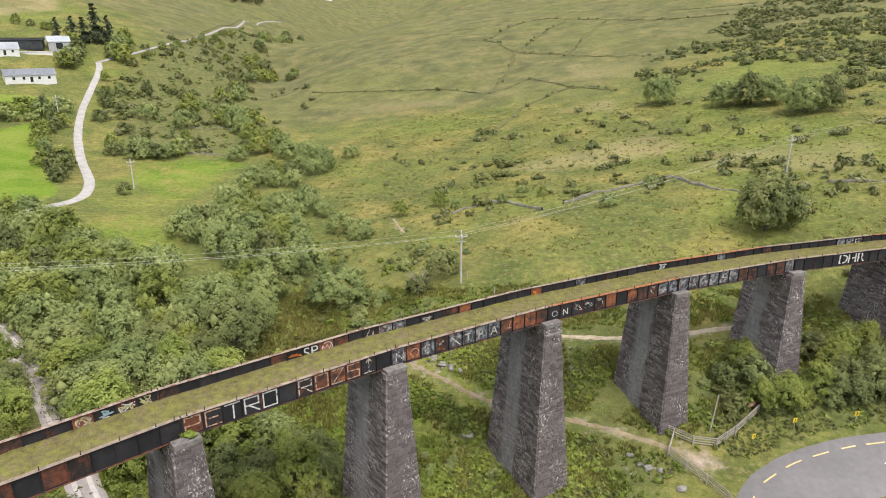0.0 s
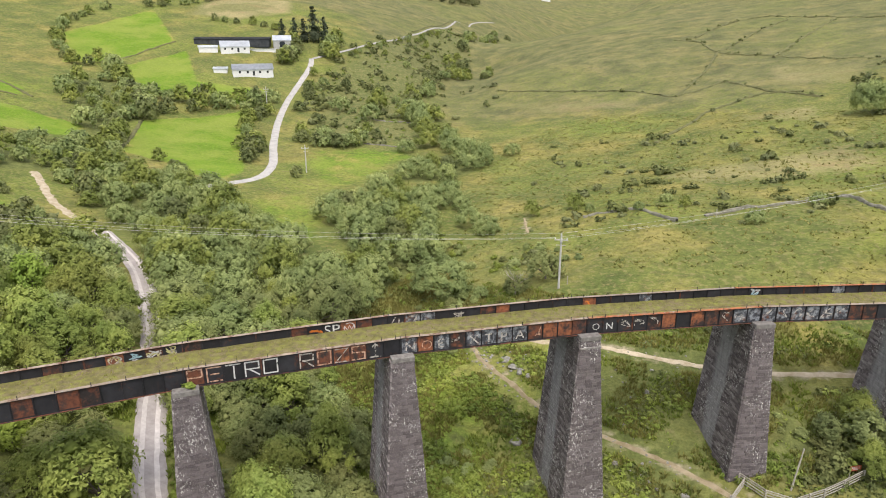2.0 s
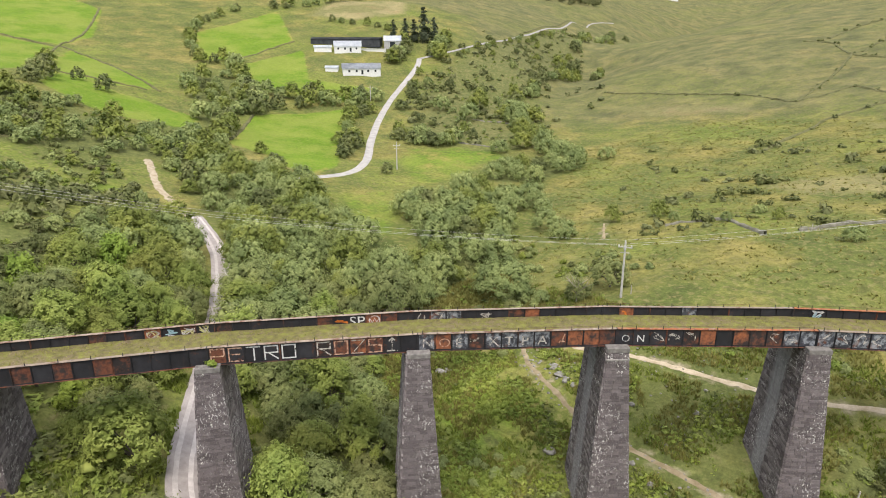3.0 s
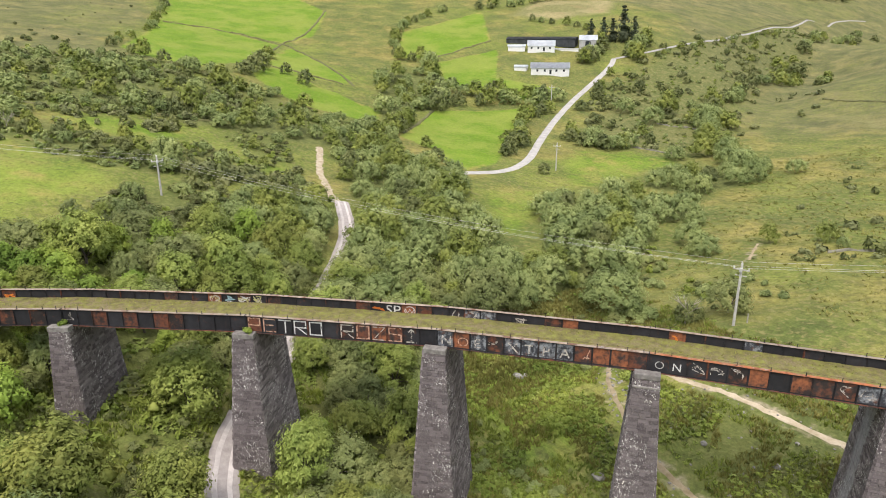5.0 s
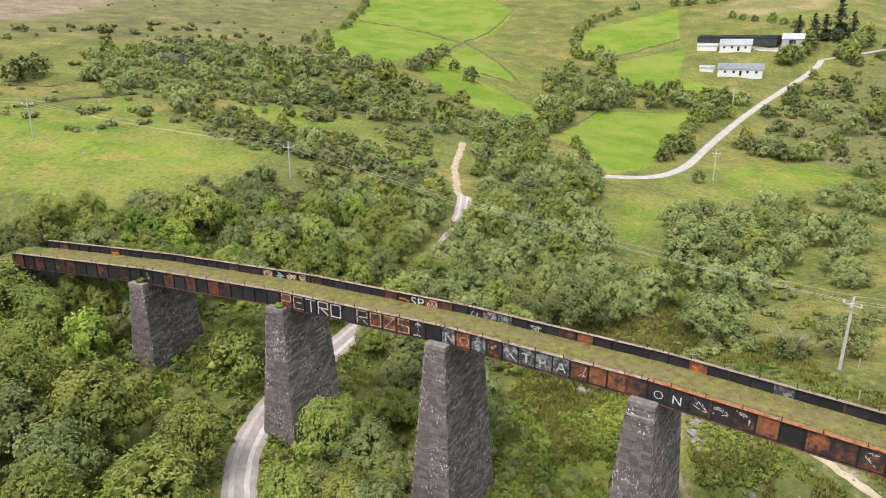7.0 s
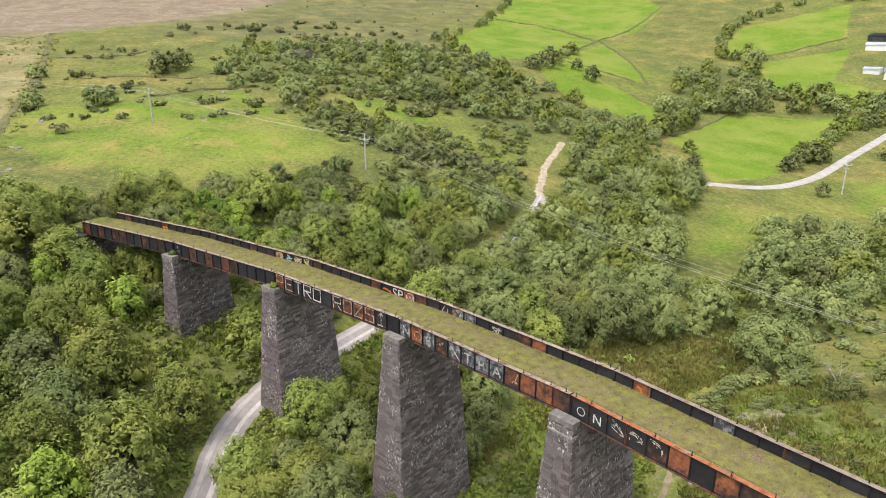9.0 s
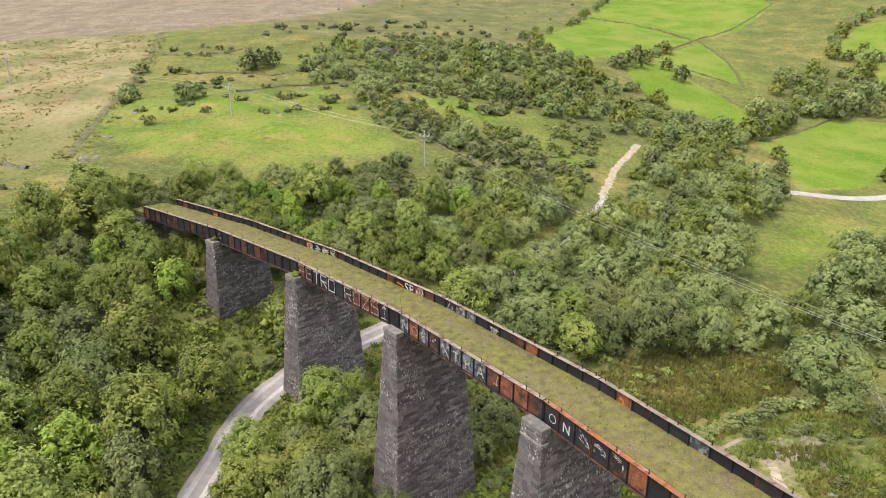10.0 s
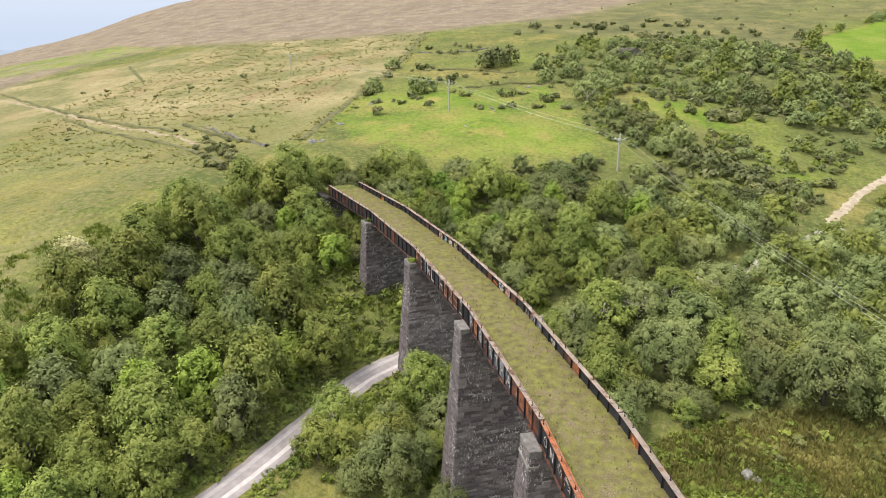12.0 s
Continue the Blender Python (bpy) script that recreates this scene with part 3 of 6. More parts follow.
    a = me.color_attributes.new("cover", "FLOAT_COLOR", "POINT")
    a.data.foreach_set("color", cover.reshape(-1))
    b = me.color_attributes.new("slope", "FLOAT_COLOR", "POINT")
    b.data.foreach_set("color", slope.reshape(-1))
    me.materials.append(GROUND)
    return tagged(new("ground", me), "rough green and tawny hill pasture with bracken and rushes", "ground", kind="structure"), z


ground, GZ = build_ground()


def level(px, py):
    """Height of the ground sheet at a point."""
    i, j = int(np.searchsorted(GX, px)) - 1, int(np.searchsorted(GY, py)) - 1
    i, j = min(max(i, 0), len(GX) - 2), min(max(j, 0), len(GY) - 2)
    u, v = (px - GX[i]) / (GX[i + 1] - GX[i]), (py - GY[j]) / (GY[j + 1] - GY[j])
    return float((GZ[j, i] * (1 - u) + GZ[j, i + 1] * u) * (1 - v) + (GZ[j + 1, i] * (1 - u) + GZ[j + 1, i + 1] * u) * v)


def mesh_of(name, verts, faces, material, shade=False):
    me = bpy.data.meshes.new(name)
    me.from_pydata([tuple(v) for v in verts], [], [tuple(f) for f in faces])
    me.materials.append(material)
    if shade:
        me.polygons.foreach_set("use_smooth", np.ones(len(me.polygons), bool))
    return me


def strip(name, line, width, material, lift=0.07, step=1.5, ragged=0.0, across=5, lo=0.0, hi=1.0, crown=0.0, drop=.25):
    """A ribbon laid along a line on the ground; lo and hi choose a part of its width."""
    pts = smooth(line, step)
    verts, faces = [], []
    rng = random.Random(len(pts))
    for i, (px, py) in enumerate(pts):
        a, b = pts[max(i - 1, 0)], pts[min(i + 1, len(pts) - 1)]
        d = Vector((b[0] - a[0], b[1] - a[1])).normalized()
        nx, ny = -d.y, d.x
        w1, w2 = 1 + rng.uniform(-ragged, ragged), 1 + rng.uniform(-ragged, ragged)
        for k in range(across + 1):
            s = lo + (hi - lo) * k / across
            s = (s - 0.5) * width * (w1 if s < 0.5 else w2)
            qx, qy = px + nx * s, py + ny * s
            sink = drop if k in (0, across) else 0
            verts.append((qx, qy, level(qx, qy) + lift + crown * (1 - (2 * s / width) ** 2) - sink))
    for i in range(len(pts) - 1):
        for k in range(across):
            o = i * (across + 1) + k
            faces.append((o, o + across + 1, o + across + 2, o + 1))
    return new(name, mesh_of(name, verts, faces, material, True))


def part(name, bm, material, parent, label=""):
    me = bpy.data.meshes.new(name)
    bm.to_mesh(me)
    bm.free()
    return hang(name, me, parent, label, material)


def hang(name, me, parent, label="", material=None):
    if material is not None:
        me.materials.append(material)
    ob = new(name, me)
    if parent is not None:
        ob.parent = parent
    if label:
        ob["label"] = label
    return ob


def base(name, m, label, category, group="", kind=""):
    e = new(name)
    e.empty_display_size = 0.3
    e.matrix_world = m
    return tagged(e, label, category, group, kind)


def box(bm, x0, x1, y0, y1, z0, z1, bevel=0.0):
    r = bmesh.ops.create_cube(bm, size=1, matrix=Matrix.LocRotScale(((x0 + x1) / 2, (y0 + y1) / 2, (z0 + z1) / 2), None, (x1 - x0, y1 - y0, z1 - z0)))
    if bevel:
        edges = list({e for v in r["verts"] for e in v.link_edges})
        bmesh.ops.bevel(bm, geom=edges, offset=bevel, segments=1, affect="EDGES")
    return bm


def rod(bm, a, b, r1, r2=None, n=8):
    a, b = Vector(a), Vector(b)
    q = (b - a).to_track_quat("Z", "Y").to_matrix().to_4x4()
    bmesh.ops.create_cone(bm, cap_ends=True, segments=n, radius1=r1, radius2=r1 if r2 is None else r2, depth=(b - a).length, matrix=Matrix.Translation((a + b) / 2) @ q)
    return bm


# ---- roads and paths ----
tagged(strip("gravel_track", TRACK, 3.6, GRAVEL, 0.12, ragged=0.06, across=8), "pinkish grey gravel track with two pale wheel lines", "track", kind="structure")
for lo, hi in ((.19, .43), (.57, .81)):
    tagged(strip("wheel_line", TRACK, 3.6, WHEELWAY, 0.13, ragged=0.07, across=3, lo=lo, hi=hi, drop=.03), "pale worn wheel line on a gravel track", "wheel line", "wheel lines", "structure")
tagged(strip("farm_road", FARM_ROAD, 2.6, LANE, 0.25, ragged=0.06, across=6), "pale narrow farm road climbing to a house", "road", kind="structure")
tagged(strip("hill_road", FAR_ROAD, 1.7, LANE, 0.35, ragged=0.08, across=4), "pale far road cut into a hillside", "road", kind="structure")
for key, line in [*DIRT_PATHS.items(), ("hill", HILL_TRACK)]:
    tagged(strip("dirt_path", line, {"west": 2.9, "spring": .7, "hill": 1.1, "bank": 1.0, "north": 1.2}.get(key, 1.0), SAND if key in ("west", "north") else DIRT, 0.05, 0.8, 0.4, 4), "bare trodden earth path with stones", "path", kind="structure")
tagged(strip("road", ROAD, 8.4, TARMAC, 0.12, across=12, hi=1.04, crown=0.06), "worn grey tarmac road on a bend", "road", kind="structure")


def road_dashes():
    pts = smooth(ROAD, 0.5)
    for k in range(280, min(len(pts) - 12, 560), 7):
        verts = []
        for i in (k, k + 2, k + 4):
            a, b = pts[i - 1], pts[i + 1]
            d = Vector((b[0] - a[0], b[1] - a[1])).normalized()
            for s in (2.55, 2.72):
                qx, qy = pts[i][0] - d.y * s, pts[i][1] + d.x * s
                verts.append((qx, qy, level(qx, qy) + 0.24))
        tagged(new("road_dash", mesh_of("road_dash", verts, [(0, 2, 3, 1), (2, 4, 5, 3)], YELLOW)), "yellow painted edge dash on tarmac", "road marking", "edge dashes", "structure")


road_dashes()
bar = [Vector((50.2, 63.6, 0)), Vector((52.4, 65.2, 0)), Vector((55.2, 64.6, 0))]
for a, b in zip(bar, bar[1:]):
    d = (b - a).normalized() * .1
    verts = [(q.x + s * d.y, q.y - s * d.x, level(q.x, q.y) + .3) for q in (a, b) for s in (-1, 1)]
    tagged(new("road_line", mesh_of("road_line", verts, [(0, 2, 3, 1)], WHITE)), "white painted line on tarmac", "road marking", "white lines", "structure")

# ---- viaduct ----
CX, CY, R_IN, R_OUT, TOP, DEPTH = 114.7, -120.1, 210.0, 215.56, 16.1, 1.72
A0, STEP, SPANS = 139.5, -4.97, 9
BED = TOP - DEPTH


def ring(k, r, z=0.0):
    a = radians(A0 + STEP * k)
    return Vector((CX + r * math.cos(a), CY + r * math.sin(a), z))


def span_frame(k, r):
    """Origin at the west end of a span's chord, x along it, y outwards."""
    a, b = ring(k, r), ring(k + 1, r)
    x = (b - a).normalized()
    y = Vector((-x.y, x.x, 0))
    m = Matrix((x, y, (0, 0, 1))).transposed().to_4x4()
    m.translation = a
    return m, (b - a).length


NEAR_PLATES = ["rkrkrrkkrkrk", "kkrkrkrrkkkk", "rkkkkkrrorkk", "wowrwwwwroor", "kkkkrokorrww", "wwwwwwrrkrrw", "kkkkkkkkkkkr", "wkrkkrkkrkkk", "kkrkkrkkrkkk"]
FAR_PLATES = ["krkkkkrkkkkk", "kkkkkrkkokrk", "rkkkkkrkkork", "kwwkkkrokkkk", "kokkkwkkkkkk", "kkkkkkkwkkkk", "rkrkkkkkwwkk", "kkkkkkkkkkkk", "kkkkkkkkkkkk"]


def girder(k, r, plates, side):
    """side: +1 the inner girder, whose outward face looks to -y; -1 the outer girder."""
    m, length = span_frame(k, r)
    g = base("girder", m, "riveted black steel plate girder rusting orange on stone piers", "bridge girder", "viaduct girders")
    gap, half = 0.05, 0.18
    n = 12
    pitch = (length - 2 * gap) / n
    for i, key in enumerate(plates):
        x0 = gap + i * pitch
        hang("web_plate", mesh_of("web_plate", [(x, y, z) for x in (x0 + .004, x0 + pitch - .004) for y in (-.012, .012) for z in (BED + .03, TOP - .03)],
             [(0, 1, 3, 2), (4, 6, 7, 5), (0, 4, 5, 1), (2, 3, 7, 6), (1, 5, 7, 3), (0, 2, 6, 4)], STEEL[key]), g)
    for i in range(n + 1):
        x = gap + i * pitch
        bm = bmesh.new()
        wide = 0.02 if 0 < i < n else 0.035
        for s in (-1, 1):
            box(bm, x - wide, x + wide, *sorted((s * 0.012, s * 0.13)), BED + .03, TOP - .03)
            box(bm, x - 0.075, x + 0.075, *sorted((s * 0.0125, s * 0.03)), BED + .031, TOP - .031)
        part("stiffener", bm, STEEL["k"] if (i * 7 + k) % 5 else STEEL["r"], g)
    fl = FLANGEO if (side > 0 and k == 4) or (side < 0 and k in (5, 7)) else FLANGE
    bm = box(bmesh.new(), 0.0, length, -half, half, TOP - .03, TOP, 0.006)
    part("top_flange", bm, fl, g, "flat rust-streaked top flange")
    bm = box(bmesh.new(), 0.0, length, -half, half, BED, BED + .03, 0.006)
    part("bottom_flange", bm, STEEL["r"], g)
    bm = bmesh.new()
    for z0, z1 in ((TOP - .14, TOP - .03), (BED + .03, BED + .14)):
        for s in (-1, 1):
            box(bm, gap, length - gap, *sorted((s * .0125, s * .026)), z0, z1)
    part("flange_angle", bm, STEEL["k"], g)
    spots = [0.45] + [1.75 + j * (length - 3.5) / 6 for j in range(7)] + [length - 0.45]
    for x in spots:
        bm = rod(bmesh.new(), (x, -.06 * side, TOP), (x, -.06 * side, TOP + .3), .028, n=6)
        box(bm, x - .05, x + .05, -.06 * side - .05, -.06 * side + .05, TOP, TOP + .025)
        part("rail_post", bm, STEEL["k"], g)
    bm = bmesh.new()
    loops = [[bm.verts.new((x, -.06 * side + dy, TOP + .266 + dz)) for dy, dz in ((-.011, 0), (0, .011), (.011, 0), (0, -.011))] for x in spots]
    for p, q in zip(loops, loops[1:]):
        for i in range(4):
            bm.faces.new((p[i], p[(i + 1) % 4], q[(i + 1) % 4], q[i]))
    if side < 0 or k in (3, 4):
        part("rail_wire", bm, STEEL["r"], g)
    else:
        bm.free()
    # end bracket that ties two girders over the pier
    bm = bmesh.new()
    box(bm, -.04, .04, -.17, .17, TOP + .004, TOP + .04)
    box(bm, -.03, .03, -.2 * side - .02, -.2 * side + .02, BED + .05, TOP + .04)
    part("joint_strap", bm, STEEL["k"], g)
    return g, pitch, gap


GIRDERS = {}
for k in range(SPANS):
    GIRDERS["in", k] = girder(k, R_IN + .18, NEAR_PLATES[k], 1)
    GIRDERS["out", k] = girder(k, R_OUT - .18, FAR_PLATES[k], -1)


# sprayed letters and marks, a thin skin on the plates
def on_plate(row, k, i, z=0.0):
    g, pitch, gap = GIRDERS[row, k]
    return g, gap + i * pitch, pitch, BED + .2 + z


def stroke(g, pts, wide, mat, label, face=-1):
    """One sprayed stroke: a mitred ribbon through points of the x, z plane."""
    v = [Vector((x, 0, z)) for x, z in pts]
    closed = (v[0] - v[-1]).length < .01
    if closed:
        v.pop()
    n = len(v)
    rims = []
    for i, p in enumerate(v):
        a = v[i - 1] if i or closed else p
        b = v[(i + 1) % n] if i < n - 1 or closed else p
        d0, d1 = (p - a).normalized(), (b - p).normalized()
        d = (d0 + d1).normalized() if (d0 + d1).length > .2 else (d1 if d1.length else d0)
        out = Vector((-d.z, 0, d.x))
        miter = min(1.45, 1 / max(.5, d.dot(d1 if d1.length else d0)))
        end = Vector() if closed or 0 < i < n - 1 else d * (wide / 2 if i else -wide / 2)
        rims.append((p + end - out * wide / 2 * miter, p + end + out * wide / 2 * miter))
    verts = [q for r in rims for q in r]
    faces = [(2 * i, 2 * ((i + 1) % n), 2 * ((i + 1) % n) + 1, 2 * i + 1) for i in range(n if closed else n - 1)]
    ob = hang("sprayed_stroke", mesh_of("sprayed_stroke", verts, faces, mat), g, label)
    ob.location.y = .019 * face
    return ob


GLYPHS = {
    "P": [[(0, 0), (0, 1), (1, 1), (1, .45), (0, .45)]],
    "E": [[(1, 1), (0, 1), (0, 0), (1, 0)], [(.15, .52), (.8, .52)]],
    "T": [[(0, 1), (1, 1)], [(.55, .93), (.55, 0)]],
    "R": [[(0, 0), (0, 1), (1, 1), (1, .5), (.1, .5)], [(.35, .45), (1, 0)]],
    "O": [[(0, 0), (0, 1), (1, 1), (1, 0), (0, 0)]],
    "Z": [[(0, 1), (1, 1), (0, 0), (1, 0)]],
    "S": [[(.95, 1), (0, 1), (0, .55), (1, .5), (1, 0), (0, 0)]],
    "I": [[(.5, 0), (.5, 1)], [(.1, 0), (.9, 0)], [(.25, .8), (.5, 1), (.75, .8)]],
}
for i, (ch, mat) in enumerate((("P", "rusty"), ("E", "rusty"), ("T", "chalk"), ("R", "chalk"), ("O", "chalk"), ("", ""), ("R", "faded"), ("O", "rusty"), ("Z", "faded"), ("S", "rusty"), ("I", "faded"))):
    g, x, w, z = on_plate("in", 2, i)
    for line in GLYPHS.get(ch, ()):
        stroke(g, [(x + .2 + u * (w - .4), z + .02 + q * 1.24) for u, q in line], .12, {"chalk": CHALK, "faded": FADED, "rusty": RUSTSPRAY}[mat], "worn sprayed letter stroke")


def lettering(row, k, i, text, size, mat, face=-1, dx=0.2, z=0.1, wide=1.0):
    g, x, w, z0 = on_plate(row, k, i)
    c = bpy.data.curves.new("lettering", "FONT")
    c.body, c.size, c.extrude, c.resolution_u, c.offset = text, size, 0.002, 3, -0.02 if text == "O" else 0.0
    tmp = bpy.data.objects.new("lettering", c)
    me = bpy.data.meshes.new_from_object(tmp)
    bpy.data.objects.remove(tmp)
    me.materials.clear()
    ob = hang("sprayed_letter", me, g, "sprayed letters", mat)
    ob.matrix_local = Matrix.Translation((x + dx, .019 * face, z0 + z)) @ Euler((radians(90), 0, 0)).to_matrix().to_4x4() @ Matrix.Diagonal((wide, 1, 1, 1))
    return ob


for i, ch, mat in ((0, "N", "w"), (1, "O", "r"), (2, "E", "w"), (4, "X", "w"), (5, "T", "w"), (6, "P", "w"), (7, "A", "w")):
    lettering("in", 3, i, ch, 1.25, FADED if mat == "w" else RUSTSPRAY, dx=.3, z=.12, wide=1.1)
lettering("in", 4, 0, "O", 1.0, CHALK, dx=.42, z=.18)
lettering("in", 4, 1, "N", 1.0, CHALK, dx=.3, z=.18)
for i, ch in enumerate("DHR"):
    lettering("in", 6, 5 + i, ch, 1.75, CHALK, dx=-.6, z=.08, wide=1.3)


def scribble(row, k, i, mat, seed, wide=.07, face=-1, low=.15, high=1.2, loops=5):
    """A tangled sprayed line, rounded from point to point."""
    g, x, w, z = on_plate(row, k, i)
    rng = random.Random(seed)
    pts = [(x + rng.uniform(.18, w - .18), z + rng.uniform(low, high)) for _ in range(loops)]
    stroke(g, smooth(pts, .16), wide, mat, "sprayed scribble", face)


for i, mat in ((3, RUSTSPRAY), (3, FADED), (8, RUSTSPRAY)):
    scribble("in", 3, i, mat, 40 + i, .1, loops=5)
for i in (2, 3, 4, 9, 10):
    scribble("in", 4, i, FADED, 60 + i, .06, loops=8)
for i in range(0, 6):
    scribble("in", 5, i, FADED, 80 + i, .1, loops=5)
scribble("in", 1, 0, FADED, 99, .05, loops=6)
for j, (k, i, mat) in enumerate(((1, 8, FADED), (1, 8, YELLOWSPRAY), (1, 9, SPRAYBLUE), (1, 9, CHALK), (1, 10, CHALK), (1, 10, YELLOWSPRAY), (1, 11, FADED), (1, 11, YELLOWSPRAY), (3, 0, FADED), (3, 1, FADED), (3, 4, FADED), (5, 1, SPRAYBLUE), (5, 1, CHALK), (6, 9, FADED), (6, 10, FADED))):
    scribble("out", k, i, mat, 120 + j, .1, low=.35, high=1.3, loops=8)
lettering("out", 2, 8, "SP", 1.4, CHALK, dx=-.05, z=.32, wide=1.15)
g, x, w, z = on_plate("out", 2, 9)
stroke(g, [(x + w * .55 + .52 * math.cos(a * .5236), z + .8 + .46 * math.sin(a * .5236)) for a in range(13)], .08, CHALK, "sprayed ring")
stroke(g, [(x + w * .55 + u, z + .8 + q) for u, q in ((-.42, .12), (-.2, -.25), (0, .2), (.2, -.22), (.42, .15))], .07, CHALK, "sprayed zigzag")
for k, i in ((4, 1), (2, 7), (0, 6)):
    scribble("out", k, i, ORANGEPAINT, 150 + k, .13, low=.5, high=1.0, loops=6)


# deck: earth and turf between the girders
def deck():
    verts, faces = [], []
    n, across = 24, 14
    rows = []
    for k in range(SPANS):
        for i in range(n):
            rows.append((k, i / n))
    rows.append((SPANS - 1, 1.0))
    for q, (k, t) in enumerate(rows):
        for j in range(across + 1):
            s = j / across
            a, b = ring(k, R_IN + .19 + s * (R_OUT - R_IN - .38)), ring(k + 1, R_IN + .19 + s * (R_OUT - R_IN - .38))
            p = a.lerp(b, t)
            hump = .14 * (1 - (2 * s - 1) ** 2) + .1 * (abs(2 * s - 1) > .8) + .06 * noise.noise(p * .7) + .04 * noise.noise(p * 2.5)
            verts.append((p.x, p.y, TOP - 1.02 + hump))
    w = across + 1
    for q in range(len(rows) - 1):
        for j in range(across):
            o = q * w + j
            faces.append((o, o + w, o + w + 1, o + 1))
    m = Mat("mossy_deck_turf", 0.95, 0, 0.1)
    big, mid, fine = m.noise(0.35, 4), m.noise(1.6, 5), m.noise(9, 4)
    c = m.ramp(mid, (0.3, (.115, .1, .05)), (0.5, (.17, .162, .056)), (0.68, (.22, .228, .06)))
    c = m.mix(m.calc("MULTIPLY", m.step(m.noise(1.3, 7, rough=.75), .47, .56), m.step(big, .35, .65)), c, m.ramp(fine, (.3, (.13, .1, .06)), (.7, (.27, .22, .14))))
    c = m.mix(m.calc("MULTIPLY", m.step(m.noise(6, 5, rough=.7), .6, .68), .5), c, (.33, .3, .23))
    c = m.mix(.4, c, m.vary(c, fine, 1.2))
    m.done(c, m.calc("ADD", mid, fine), .6, .08)
    d = tagged(new("deck", mesh_of("deck", verts, faces, m.mat, True)), "turf and moss over old track bed between girders", "bridge deck", kind="structure")
    bm = bmesh.new()
    for k in range(SPANS):
        a = [ring(k, R_IN + .2), ring(k + 1, R_IN + .2), ring(k + 1, R_OUT - .2), ring(k, R_OUT - .2)]
        lo = [bm.verts.new((v.x, v.y, BED + .25)) for v in a]
        bm.faces.new(lo[::-1])
    part("deck_plate", bm, STEEL["r"], d, "rusted steel trough plates under the deck")
    return d


deck()


# ---- piers ----
def unit_stone(seed):
    rng = random.Random(seed)
    j = lambda: rng.uniform(-.05, .05)
    v = [(0, 0, 0), (1, 0, 0), (1, 0, 1), (0, 0, 1)]
    f = [(.03 + j() * .5, -1, .06 + j()), (.97 + j() * .5, -1, .06 + j()), (.97 + j() * .5, -1 + j() * 2, .94 + j()), (.03 + j() * .5, -1 + j() * 2, .94 + j())]
    return mesh_of("stone", v + f, [(4, 5, 6, 7), (0, 1, 5, 4), (1, 2, 6, 5), (2, 3, 7, 6), (3, 0, 4, 7)], STONE)


UNIT_STONES = [unit_stone(s) for s in range(6)]


def lay(corners, rng, course=.26, lengths=(.45, 1.15)):
    """Stones over a battered face: yields corner, row way, up way, outward, length and height of each."""
    bl, br, tr, tl = corners
    rise = ((tl - bl).length + (tr - br).length) / 2
    n = max(2, int(rise / course))
    cuts = [0.0]
    for _ in range(n):
        cuts.append(cuts[-1] + rng.uniform(.75, 1.25))
    cuts = [c / cuts[-1] for c in cuts]
    out = (br - bl).cross(tl - bl).normalized()
    for t0, t1 in zip(cuts, cuts[1:]):
        a, b = bl.lerp(tl, t0), br.lerp(tr, t0)
        c, d = bl.lerp(tl, t1), br.lerp(tr, t1)
        w = (b - a).length
        s = 0.0
        while s < w - .05:
            l = rng.uniform(*lengths)
            if w - s - l < .25:
                l = w - s
            s0, s1 = s / w, (s + l) / w
            yield a.lerp(b, s0), a.lerp(b, s1), c.lerp(d, s1), c.lerp(d, s0), out
            s += l


BATTER_SIDE, BATTER_END = 0.066, 0.062


